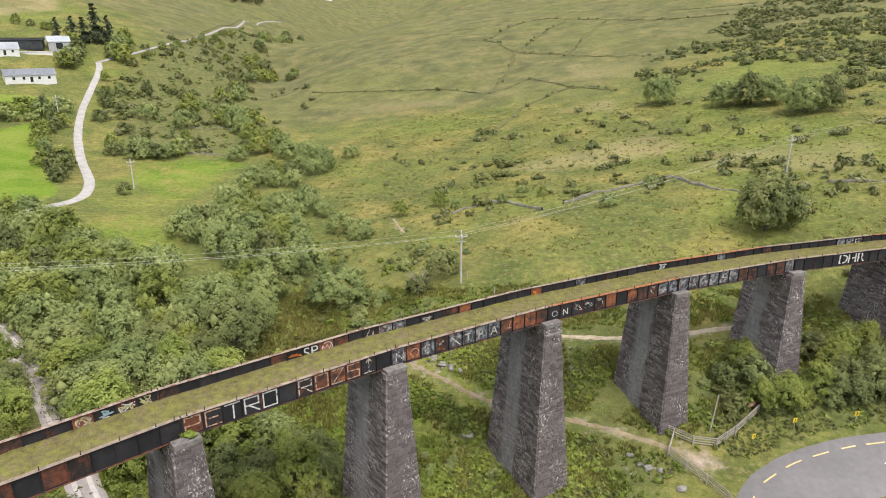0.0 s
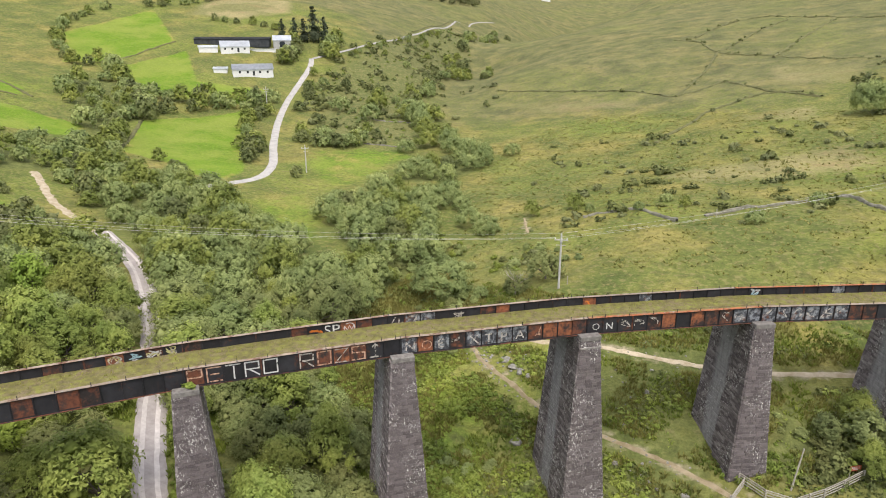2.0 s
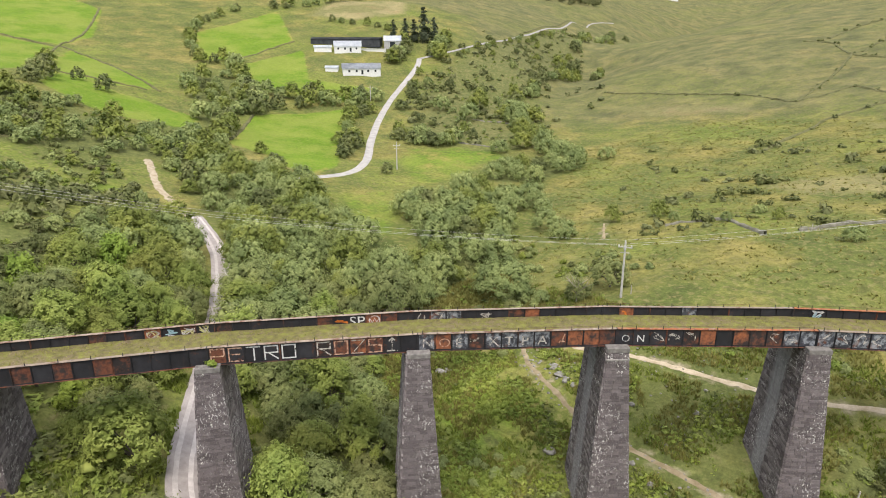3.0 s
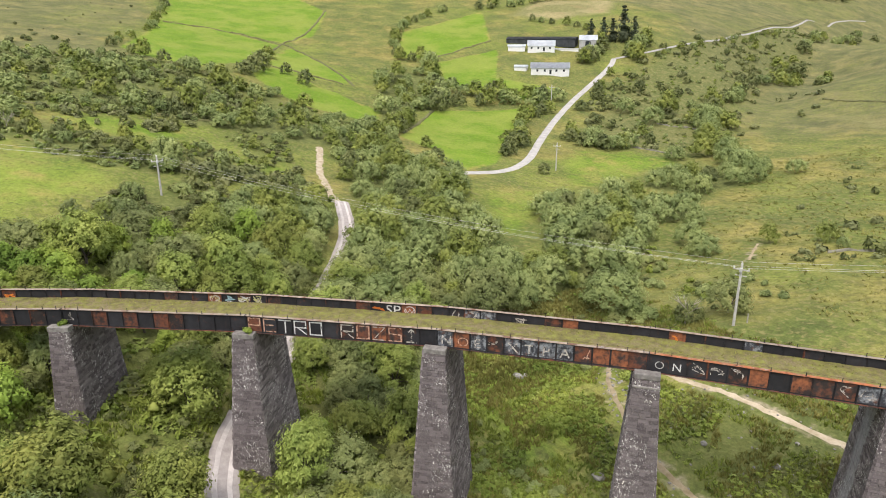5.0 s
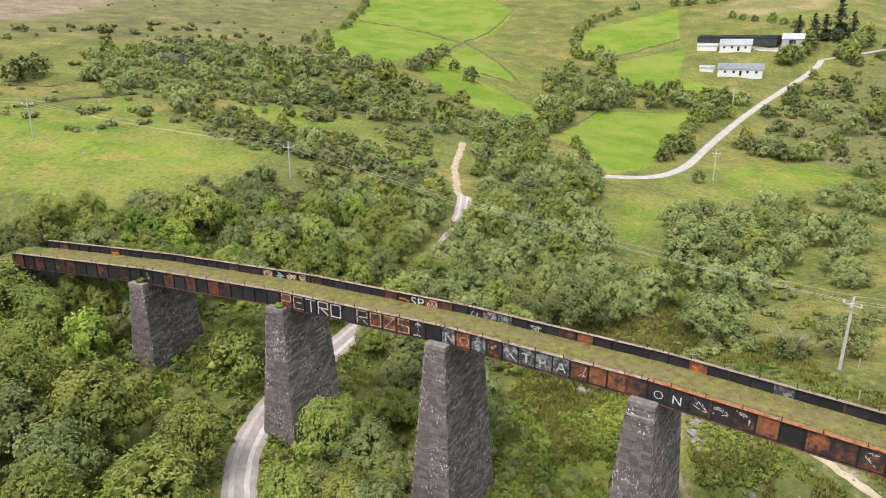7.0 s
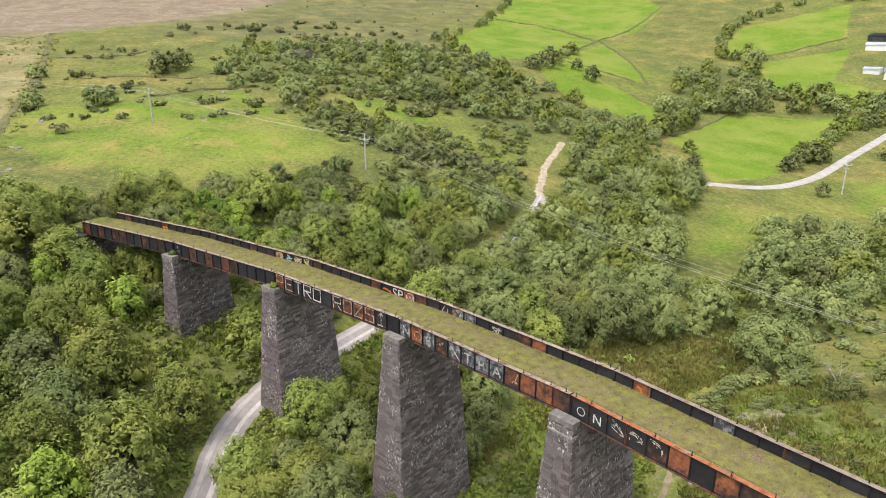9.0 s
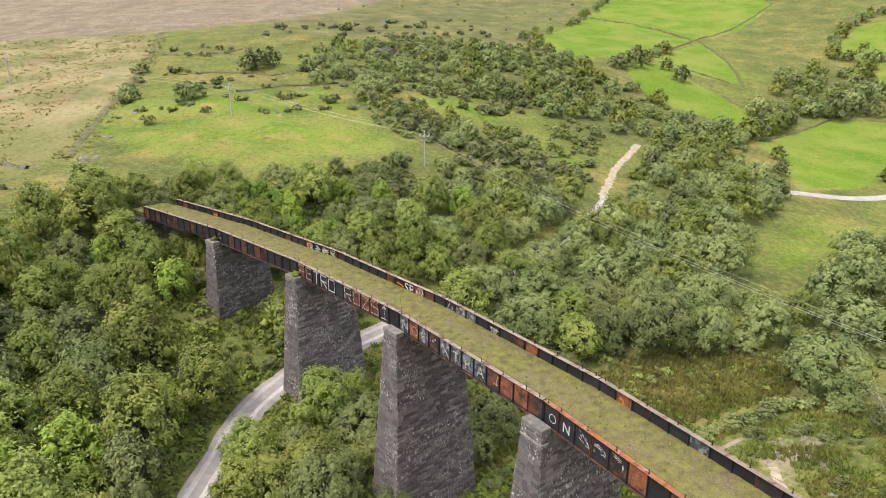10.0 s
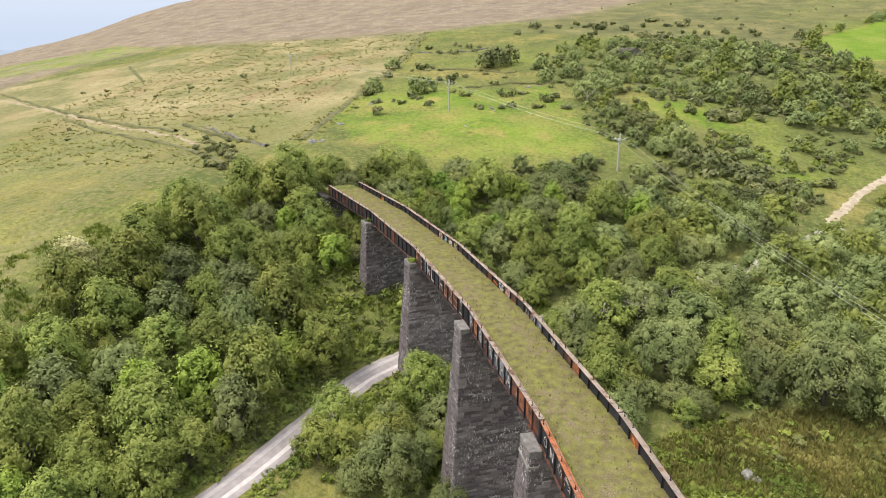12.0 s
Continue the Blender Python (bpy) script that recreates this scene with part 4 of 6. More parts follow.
def pier(k, grand=False):
    c = ring(k, (R_IN + R_OUT) / 2)
    u = (c - Vector((CX, CY, 0))).normalized()
    v = Vector((u.y, -u.x, 0))
    m = Matrix((u, v, (0, 0, 1))).transposed().to_4x4()
    m.translation = (c.x, c.y, 0)
    hl, hw, top = 3.62, .95, BED - .12
    foot = min(level(*(c + u * a * 4.5 + v * b * 2).to_2d()) for a in (-1, 0, 1) for b in (-1, 1)) - .6
    p = base("viaduct_pier", m, "tall tapered pier of dark coursed stone with pale lime streaks", "bridge pier", "viaduct piers")
    h = top - foot
    wl, ww = hl + h * BATTER_END, hw + h * BATTER_SIDE
    lo = [Vector((a * wl, b * ww, foot)) for a, b in ((-1, -1), (1, -1), (1, 1), (-1, 1))]
    hi = [Vector((a * hl, b * hw, top)) for a, b in ((-1, -1), (1, -1), (1, 1), (-1, 1))]
    bm = bmesh.new()
    vs = [bm.verts.new(q) for q in lo + hi]
    for f in ((3, 2, 1, 0), (4, 5, 6, 7), (0, 1, 5, 4), (1, 2, 6, 5), (2, 3, 7, 6), (3, 0, 4, 7)):
        bm.faces.new([vs[i] for i in f])
    part("core", bm, MORTAR, p, "dark recessed mortar")
    rng = random.Random(200 + k)
    # the two long sides and the outer end: laid stones in one mesh each
    for name, (i, j), mat in (("side_masonry", (0, 1), WASHED if k in (2, 3, 4, 5, 6) else STONE), ("side_masonry", (2, 3), STONE), ("end_masonry", (1, 2), STONE)):
        verts, faces = [], []
        for a, b, d, e, out in lay([lo[i], lo[j], hi[j], hi[i]], rng):
            o = len(verts)
            mid = (a + b + d + e) / 4
            g = rng.uniform(.03, .08) + (.12 if mat is WASHED and mid.x < -1.0 else 0)
            verts += [a, b, d, e] + [q.lerp(mid, .12) + out * g * rng.uniform(.93, 1.07) for q in (a, b, d, e)]
            faces += [(o + 4, o + 5, o + 6, o + 7), (o, o + 1, o + 5, o + 4), (o + 1, o + 2, o + 6, o + 5), (o + 2, o + 3, o + 7, o + 6), (o + 3, o, o + 4, o + 7)]
        tagged(hang(name, mesh_of(name, verts, faces, mat), p), kind="stuff")
    # inner end: each stone on its own
    for a, b, d, e, out in lay([lo[3], lo[0], hi[0], hi[3]], rng, .3, (.45, 1.0)):
        ob = hang("stone", UNIT_STONES[rng.randrange(6)], p)
        x, z = b - a, e - a
        ob.matrix_local = Matrix(((x.x, -out.x * rng.uniform(.03, .09), z.x, a.x), (x.y, -out.y * .06, z.y, a.y), (x.z, -out.z * .06, z.z, a.z), (0, 0, 0, 1)))
    for s in (-1, 1):
        bm = box(bmesh.new(), *sorted((s * (hl - .78), s * (hl + .1))), -hw - .1, hw + .1, top - .12, top + .36, .05)
        part("capstone", bm, CAPSTONE, p, "pale weathered capstone")
        if grand:
            bm = box(bmesh.new(), *sorted((s * (hl - .6), s * (hl + .16))), -hw - .16, hw + .16, top - .95, top - .72, .05)
            part("string_course", bm, CAPSTONE, p)
        bm = box(bmesh.new(), *sorted((s * 2.1, s * 2.8)), -.8, .8, top, BED, .01)
        part("bearing_stone", bm, CAPSTONE, p)
    return p


for k in range(1, SPANS):
    pier(k, k == 4)


def abutment(k, way):
    c = ring(k, (R_IN + R_OUT) / 2)
    u = (c - Vector((CX, CY, 0))).normalized()
    v = Vector((u.y, -u.x, 0)) * way
    m = Matrix((u, v, (0, 0, 1))).transposed().to_4x4()
    m.translation = (c.x, c.y, 0)
    a = base("abutment", m, "stone abutment half buried in a wooded bank", "abutment")
    g = level(c.x, c.y)
    bm = box(bmesh.new(), -3.7, 3.7, -3.5, .35, min(g, 10) - 3, BED - .08, .05)
    part("wall_core", bm, MORTAR, a)
    rng = random.Random(7 + k)
    verts, faces = [], []
    lo, hi = min(g, 10) - 3, BED - .1
    quad = [Vector((-3.7, .36, lo)), Vector((3.7, .36, lo)), Vector((3.7, .36, hi)), Vector((-3.7, .36, hi))]
    if way > 0:
        quad = [quad[1], quad[0], quad[3], quad[2]]
    for p0, p1, p2, p3, out in lay(quad, rng):
        o = len(verts)
        mid = (p0 + p1 + p2 + p3) / 4
        verts += [p0, p1, p2, p3] + [q.lerp(mid, .06) + out * rng.uniform(.02, .07) for q in (p0, p1, p2, p3)]
        faces += [(o + 4, o + 5, o + 6, o + 7), (o, o + 1, o + 5, o + 4), (o + 1, o + 2, o + 6, o + 5), (o + 2, o + 3, o + 7, o + 6), (o + 3, o, o + 4, o + 7)]
    tagged(hang("masonry", mesh_of("masonry", verts, faces, STONE), a), kind="stuff")
    bm = box(bmesh.new(), -2.6, 2.6, -3.4, -.05, BED - .08, TOP - 1.0, .1)
    part("backfill", bm, GROUND, a)


abutment(0, 1)
abutment(SPANS, -1)


# ---- trees and scrub ----
def foliage(rng, clumps, leaves, size, flat=1.0, core=.5, tips=7):
    """Leaves in sprays round the twig tips of a heap of clumps (centre, radius): corners and faces for one mesh."""
    vs, fs, n = [], [], 0
    cen = np.mean([c for c, _ in clumps], 0)
    heart = cen * np.array([1, 1, .75])
    unit = lambda d: d / np.maximum(np.linalg.norm(d, axis=1)[:, None], 1e-6)
    shape = np.array([1, 1, flat])
    for c, r in clumps:
        c = np.array(c)
        out = (c - cen) / max(np.linalg.norm(c - cen), .3)
        way_out = unit(rng.normal(size=(tips, 3)) + .6 * out + np.array([0, 0, .45]))
        tip = way_out * r * rng.uniform(.55, 1.02, (tips, 1))
        p = tip[rng.randint(tips, size=leaves)] + rng.normal(scale=.23 * r, size=(leaves, 3))
        nrm = unit(unit(p) * .55 + .85 * unit((c - heart + p) * shape) + np.array([0, 0, .35]) + rng.normal(scale=.42, size=(leaves, 3)))
        p = c + p * shape
        a = unit(np.cross(nrm, rng.normal(size=(leaves, 3))))
        b = np.cross(nrm, a)
        s = size * rng.uniform(.55, 1.4, (leaves, 1))
        vs.append(np.stack([p - a * s - b * s * .55, p - a * s * .6 + b * s * .65, p + a * s * 1.1 + b * s * .1], 1).reshape(-1, 3))
        fs.append(np.arange(n, n + 3 * leaves).reshape(-1, 3))
        n += 3 * leaves
    tris = fs
    # a shaded heart of each clump
    gem = np.array([(1, 0, 0), (0, 1, 0), (-1, 0, 0), (0, -1, 0), (0, 0, 1), (0, 0, -1)]) * 1.15
    tri = [(0, 1, 4), (1, 2, 4), (2, 3, 4), (3, 0, 4), (1, 0, 5), (2, 1, 5), (3, 2, 5), (0, 3, 5)]
    for c, r in clumps if core else ():
        vs.append(np.array(c) + gem * r * core * shape * rng.uniform(.8, 1.15, (6, 1)))
        tris.append(np.array(tri) + n)
        n += 6
    return np.concatenate(vs), np.zeros((0, 4), int), np.concatenate(tris)


def quick_mesh(name, v, quads, tris, material):
    """A mesh from arrays of corners, four-sided and three-sided faces."""
    me = bpy.data.meshes.new(name)
    me.vertices.add(len(v))
    me.vertices.foreach_set("co", np.ascontiguousarray(v, np.float32).reshape(-1))
    me.loops.add(4 * len(quads) + 3 * len(tris))
    me.loops.foreach_set("vertex_index", np.concatenate([np.reshape(quads, -1), np.reshape(tris, -1)]).astype(np.int32))
    me.polygons.add(len(quads) + len(tris))
    me.polygons.foreach_set("loop_start", np.concatenate([4 * np.arange(len(quads)), 4 * len(quads) + 3 * np.arange(len(tris))]).astype(np.int32))
    me.materials.append(material)
    me.update(calc_edges=True)
    return me


def trunk_bm(rng, clumps, girth, lift):
    bm = bmesh.new()
    fork = Vector((rng.uniform(-.2, .2), rng.uniform(-.2, .2), lift))
    rod(bm, (0, 0, -.5), fork, girth, girth * .7, 7)
    for c, r in clumps[:7]:
        mid = fork.lerp(Vector(c), .55) + Vector((0, 0, .2))
        rod(bm, fork, mid, girth * .5, girth * .3, 5)
        rod(bm, mid, Vector(c), girth * .3, girth * .1, 5)
    return bm


def crown_clumps(rng, wide, tall, count, lift, r0, dome=False):
    out = []
    for i in range(count):
        a = i * 2.4 + rng.uniform(-.4, .4)
        h = (i + .5) / count
        if dome:
            rad = wide * .82 * math.sqrt(1 - .97 * h * h) * rng.uniform(.86, 1.04)
            out.append(((rad * math.cos(a), rad * math.sin(a), lift * .7 + (tall - lift * .7) * (.16 + .66 * h) + rng.uniform(-.25, .25)), r0 * rng.uniform(.8, 1.2)))
            continue
        rad = wide * (1 - .75 * h ** 1.6) * rng.uniform(.55, 1.0)
        z = lift + (tall - lift) * (.12 + .8 * h) + rng.uniform(-.3, .3)
        out.append(((rad * math.cos(a), rad * math.sin(a), z), r0 * rng.uniform(.75, 1.25)))
    return out


def tree_kind(seed, wide, tall, count, leaves, size, r0, leaf, label, lift=None):
    rng = np.random.RandomState(seed)
    lift = tall * .2 if lift is None else lift
    cl = crown_clumps(rng, wide, tall, count, lift, r0, leaf == "willow")
    trunk = bpy.data.meshes.new("trunk")
    bm = trunk_bm(rng, cl[::max(1, count // 7)], .045 * wide + .05, lift)
    bm.to_mesh(trunk)
    bm.free()
    trunk.materials.append(BARK)
    data = foliage(rng, cl, leaves, size)
    return {"trunk": trunk, "crown": quick_mesh("crown", *data, LEAF[leaf]), "data": data, "leaf": leaf, "label": label, "name": "tree", "wide": wide}


def bush_kind(seed, wide, tall, count, leaves, size, leaf, core=.5):
    rng = np.random.RandomState(seed)
    cl = []
    for i in range(count):
        a, d = rng.uniform(0, 6.28), wide * rng.uniform(.1, .75)
        cl.append(((d * math.cos(a), d * math.sin(a), tall * rng.uniform(.2, .62)), tall * rng.uniform(.32, .48)))
    data = foliage(rng, cl, leaves, size, core=core)
    return {"crown": quick_mesh("bush", *data, LEAF[leaf]), "data": data, "leaf": leaf, "name": "bush"}


NEAR_TREES = [
    tree_kind(1, 4.2, 6.4, 48, 125, .145, 1.12, "willow", "broad rounded grey-green willow in dense leaf"),
    tree_kind(2, 3.8, 7.0, 36, 140, .165, 1.15, "ash", "broad bright green ash in full leaf"),
    tree_kind(3, 3.3, 5.3, 34, 120, .14, .98, "willow", "bushy grey-green willow in dense leaf"),
    tree_kind(4, 3.3, 7.4, 34, 135, .165, 1.1, "ash", "tall leafy green ash with an uneven crown"),
    tree_kind(5, 2.5, 4.8, 20, 120, .18, .95, "bright", "young lime-green tree with fresh leaves"),
    tree_kind(6, 2.8, 5.2, 22, 120, .18, 1.0, "thorn", "dark brownish thorn tree in leaf"),
    tree_kind(7, 2.9, 5.6, 22, 120, .21, 1.1, "thorn", "dark green roadside tree in dense leaf"),
]
MID_TREES = [
    tree_kind(11, 4.0, 5.8, 32, 60, .205, 1.15, "willow", "rounded grey-green willow in dense leaf"),
    tree_kind(12, 3.6, 6.4, 22, 80, .22, 1.25, "ash", "broad green tree in full leaf"),
    tree_kind(13, 3.1, 4.7, 24, 56, .2, 1.02, "willow", "low bushy willow in dense leaf"),
    tree_kind(14, 2.9, 5.2, 18, 64, .22, 1.1, "thorn", "dark dense thorn tree"),
]
BIG_TREES = [
    tree_kind(15, 4.8, 8.4, 60, 120, .2, 1.3, "willow", "large spreading grey-green tree on a hillside"),
    tree_kind(16, 4.4, 9.0, 50, 120, .22, 1.4, "thorn", "large broad grey-green tree on a hillside"),
]
for kind in NEAR_TREES:
    kind["light"] = MID_TREES[{"willow": 0, "ash": 1, "bright": 1}.get(kind["leaf"], 3)]
FAR_TREES = [
    tree_kind(21, 3.4, 5.4, 17, 26, .44, 1.3, "willow", "far rounded hedge tree in leaf"),
    tree_kind(22, 3.0, 4.8, 12, 28, .44, 1.25, "thorn", "far dark thorn tree in a hedge"),
    tree_kind(23, 3.4, 6.2, 14, 30, .46, 1.4, "ash", "far green tree in full leaf"),
]
DARK_TREES = [tree_kind(24, 3.0, 6.0, 8, 30, .75, 1.6, "gorse", "far dark plantation tree")]
BUSHES = [bush_kind(31, 1.2, 1.5, 6, 90, .2, "bramble"), bush_kind(32, 1.5, 1.8, 6, 90, .22, "willow"), bush_kind(33, 1.0, 1.2, 5, 80, .18, "fern")]
SCRUB = [bush_kind(41, 1.6, 1.8, 3, 26, .4, "gorse"), bush_kind(42, 1.4, 1.5, 3, 26, .38, "gorse"), bush_kind(43, 1.8, 2.0, 3, 26, .42, "bramble")]
FERNS = [bush_kind(54, 1.0, 1.1, 2, 32, .19, "bramble", 0), bush_kind(51, .9, 1.0, 2, 32, .18, "fern", 0), bush_kind(52, 1.1, 1.2, 2, 32, .2, "ash", 0), bush_kind(53, .8, .8, 2, 28, .18, "fern", 0)]
HUMMOCKS = [bush_kind(55, .7, .8, 2, 34, .17, "fern"), bush_kind(56, .8, .7, 2, 34, .17, "bright"), bush_kind(57, .6, .7, 2, 30, .17, "fern")]
TANGLE = [bush_kind(61, 1.7, 2.3, 5, 26, .33, "willow"), bush_kind(62, 1.5, 1.9, 4, 26, .32, "bramble"), bush_kind(63, 1.8, 2.6, 5, 26, .34, "ash"), bush_kind(64, 1.6, 2.0, 4, 26, .32, "thorn"), bush_kind(65, 1.4, 1.5, 4, 24, .3, "fern"), bush_kind(66, 1.5, 1.7, 4, 24, .3, "gorse")]
rng0 = random.Random(5)
EYES = [(0, 0), (12, 2), (24, 7), (35, 16), (43, 30), (48, 45), (49, 57), (47, 69)]
planted = []


def free(px, py, reach, share):
    """Whether a crown of this reach may stand here, overlapping its neighbours by no more than the share allows."""
    for ox, oy, other in planted:
        gap = share * (reach + other)
        if abs(ox - px) < gap and abs(oy - py) < gap and math.hypot(ox - px, oy - py) < gap:
            return False
    return True


def headroom(px, py):
    """The tallest tree that fits under the deck here."""
    r = math.hypot(px - CX, py - CY)
    if R_IN - 3.4 < r < R_OUT + 3.4 and math.atan2(py - CY, px - CX) < radians(A0 + 1):
        return BED - 1.0 - level(px, py)
    return 99.0


PATHLINES = [(smooth(TRACK, 3), 2.0), (smooth(FARM_ROAD, 4), 3.6), (smooth(ROAD, 3), 5), *[(smooth(v, 2), 1.8) for v in DIRT_PATHS.values()]]
PATHDOTS = np.array([(x, y, w) for l, w in ((TRACK, 2.0), (TRACK[8:], 2.5), (TRACK[-3:], 4.2), (DIRT_PATHS["west"], 4.2), (FARM_ROAD, 3.6), (ROAD, 5.2), *[(v, 1.8) for v in DIRT_PATHS.values()]) for x, y in smooth(l, .8)] + [(-82 + 1.5 * k, 58 + .2 * k, 3.2) for k in range(4)] + [(-2.8, 90.4, 4.6), (0.5, 89.5, 3.5)])


def off_paths(px, py, extra=0.0):
    return bool((np.hypot(PATHDOTS[:, 0] - px, PATHDOTS[:, 1] - py) > PATHDOTS[:, 2] + extra).all())


def on_pier(px, py, pad=3.4):
    for k in range(SPANS + 1):
        c = ring(k, (R_IN + R_OUT) / 2)
        d = Vector((px - c.x, py - c.y, 0))
        u = (c - Vector((CX, CY, 0))).normalized()
        if abs(d.dot(u)) < 5.2 + pad * .5 and abs(d.x * u.y - d.y * u.x) < 2.2 + pad * .6:
            return True
    return False


def inside_one(poly, px, py):
    """1 inside a polygon, -1 outside."""
    hit = False
    for (ax, ay), (bx, by) in zip(poly, poly[1:] + poly[:1]):
        if (ay > py) != (by > py) and px < (bx - ax) * (py - ay) / (by - ay) + ax:
            hit = not hit
    return 1 if hit else -1


TREES, SHRUBS = [], []


def plant(kind, px, py, scale, group="", sink=.15):
    m = Matrix.Translation((px, py, level(px, py) - sink)) @ Euler((0, 0, rng0.uniform(0, 6.28))).to_matrix().to_4x4() @ Matrix.Diagonal((scale * rng0.uniform(.9, 1.1), scale * rng0.uniform(.9, 1.1), scale * rng0.uniform(.78, 1.22), 1))
    TREES.append((kind, m, group))
    planted.append((px, py, kind["wide"] * scale))


def shrub(kind, px, py, scale, label="low dark gorse bush on rough grass", group="hillside scrub", lift=None):
    z = level(px, py) - .1 if lift is None else lift
    m = Matrix.Translation((px, py, z)) @ Euler((0, 0, rng0.uniform(0, 6.28))).to_matrix().to_4x4() @ Matrix.Diagonal((scale * rng0.uniform(.8, 1.3), scale * rng0.uniform(.8, 1.3), scale * rng0.uniform(.75, 1.2), 1))
    SHRUBS.append((kind, m, group, label))


def scatter(poly, gap, tries, pick, sizes, group, pad=0.0, weights=None):
    xs, ys = [p[0] for p in poly], [p[1] for p in poly]
    for _ in range(tries):
        px, py = rng0.uniform(min(xs), max(xs)), rng0.uniform(min(ys), max(ys))
        if inside_one(poly, px, py) < pad or any(inside_one(c, px, py) > 0 for c in CLEAR):
            continue
        s = min(rng0.uniform(*sizes), headroom(px, py) / 8.2)
        if s < .25:
            continue
        kind = rng0.choices(pick[:len(weights)] if weights else pick, weights)[0]
        if not free(px, py, kind["wide"] * s, gap / 6.6) or not off_paths(px, py, .8 * s) or on_pier(px, py):
            continue
        plant(kind, px, py, s, group)


scatter(WOODS["piers"], 3.2, 500, NEAR_TREES, (.55, .95), "trees by the piers", .3, (2, 6, 3, 3, 1, 1))
scatter(WOODS["dell"], 4.3, 1600, NEAR_TREES, (.75, 1.2), "trees in the dell", .2, (1.5, 8, 2, 6, 2, 1.5))
scatter(WOODS["dell"], 3.6, 700, NEAR_TREES, (.4, .65), "trees in the dell", .2, (3, 7, 4, 4, 2, 1.5))
scatter(WOODS["bank"], 4.0, 1400, NEAR_TREES, (.6, 1.05), "trees on the bank", .2, (4, 6, 3, 3, 2, 1))
for px, py, s, k in ((-33, 58, .9, 0), (-36, 61.5, 1.0, 1), (-30, 60, .9, 2), (-40, 66, 1.05, 0), (-27, 63, .9, 1), (-44, 70, 1.05, 1), (-49, 76, 1.0, 0), (-55, 82, 1.0, 2)):
    plant(NEAR_TREES[k], px, py, s, "willow grove")
scatter([(-41, 64), (-50, 74), (-60, 85), (-75, 95), (-80, 104), (-62, 108), (-46, 104), (-36, 108), (-18, 108), (-16, 98), (-21, 91), (-20, 80), (-25, 68), (-33, 57)], 4.7, 1500, NEAR_TREES, (.75, 1.3), "willow grove", .2, (8, 2, 5, 1.5, .2, .4))
scatter([(-41, 64), (-50, 74), (-60, 85), (-62, 108), (-46, 104), (-18, 108), (-16, 98), (-21, 91), (-20, 80), (-25, 68), (-33, 57)], 3.6, 500, NEAR_TREES, (.4, .6), "willow grove", .2, (1, 3, 6, 2, .3, 1))
scatter(WOODS["grove"], 4.7, 1300, MID_TREES, (.75, 1.25), "willow grove", .2, (7, 3, 5, 1))
scatter(WOODS["stream"], 4.6, 500, MID_TREES, (.8, 1.25), "trees along the stream", .5, (6, 3, 4, 1))
scatter(WOODS["ford"], 4.8, 300, MID_TREES, (.7, 1.15), "trees along the stream", .5, (5, 2, 4, 2))
scatter(THICKETS["gorse"], 3.6, 250, MID_TREES, (.3, .6), "thorn and gorse thicket", 0, (3, 1, 2, 6))
scatter(THICKETS["ruin"], 8.5, 420, FAR_TREES, (.35, .85), "thorn scrub", 0, (7, 1, 4))
scatter(THICKETS["slope"], 5.5, 200, FAR_TREES, (.5, .95), "thorn scrub", 0, (6, 2, 4))
scatter(THICKETS["pole"], 9, 60, FAR_TREES, (.35, .6), "thorn scrub", 0, (4, 3, 2))
for px, py, s in ((-98, 65, .8), (-104, 68, .9), (-121, 53, .6), (-114, 58, .7), (-132, 44, .9), (-110, 62, .6), (-126, 48, .6), (-101, 61, .6)):
    plant(MID_TREES[3 if s < .8 else 0], px, py, s, "thorn scrub")
scatter(BELT, 6.4, 800, FAR_TREES, (.5, 1.1), "hedge trees between fields", 0, (7, 1.5, 4))
scatter(GORGE, 10, 60, FAR_TREES, (.4, .8), "thorns in the gorge", 0, (4, 4, 2))
for px, py, s, k in ((-58, 226, 1.3, 1), (-63, 222, 1.2, 1), (-54, 221, 1.1, 0), (-50, 214, 1.1, 0), (-46, 217, 1.0, 2), (-98, 252, 1.1, 0), (-102, 270, 1.3, 1), (-113, 256, 1.0, 0), (-126, 288, 1.1, 3), (-87, 266, 1.2, 1),
                     (-81, 260, 1.2, 0), (-84, 272, 1.2, 0), (-76, 254, 1.1, 0), (-96, 210, 1.0, 0), (-92, 209, .9, 3), (-88, 212, 1.0, 0), (-100, 214, .8, 3), (-133, 265, 1.0, 3), (-82, 166, .7, 3), (-67, 213, .9, 0),
                     (-33, 155, 1.1, 0), (-28, 150, .9, 2), (-22, 136, .9, 2), (-17, 132, .8, 0), (-29, 209, .8, 0), (-93, 284, 1.2, 0), (-72, 246, 1.1, 2), (-69, 238, 1.0, 1)):
    plant(MID_TREES[k], px, py, s, "trees along the stream")


def hedge(line, gap, sizes, kinds, group, wander=1.5, weights=None):
    for px, py in smooth(line, gap):
        px, py = px + rng0.uniform(-wander, wander), py + rng0.uniform(-wander, wander)
        if rng0.random() < .85 and off_paths(px, py):
            plant(rng0.choices(kinds, weights)[0], px, py, rng0.uniform(*sizes), group)


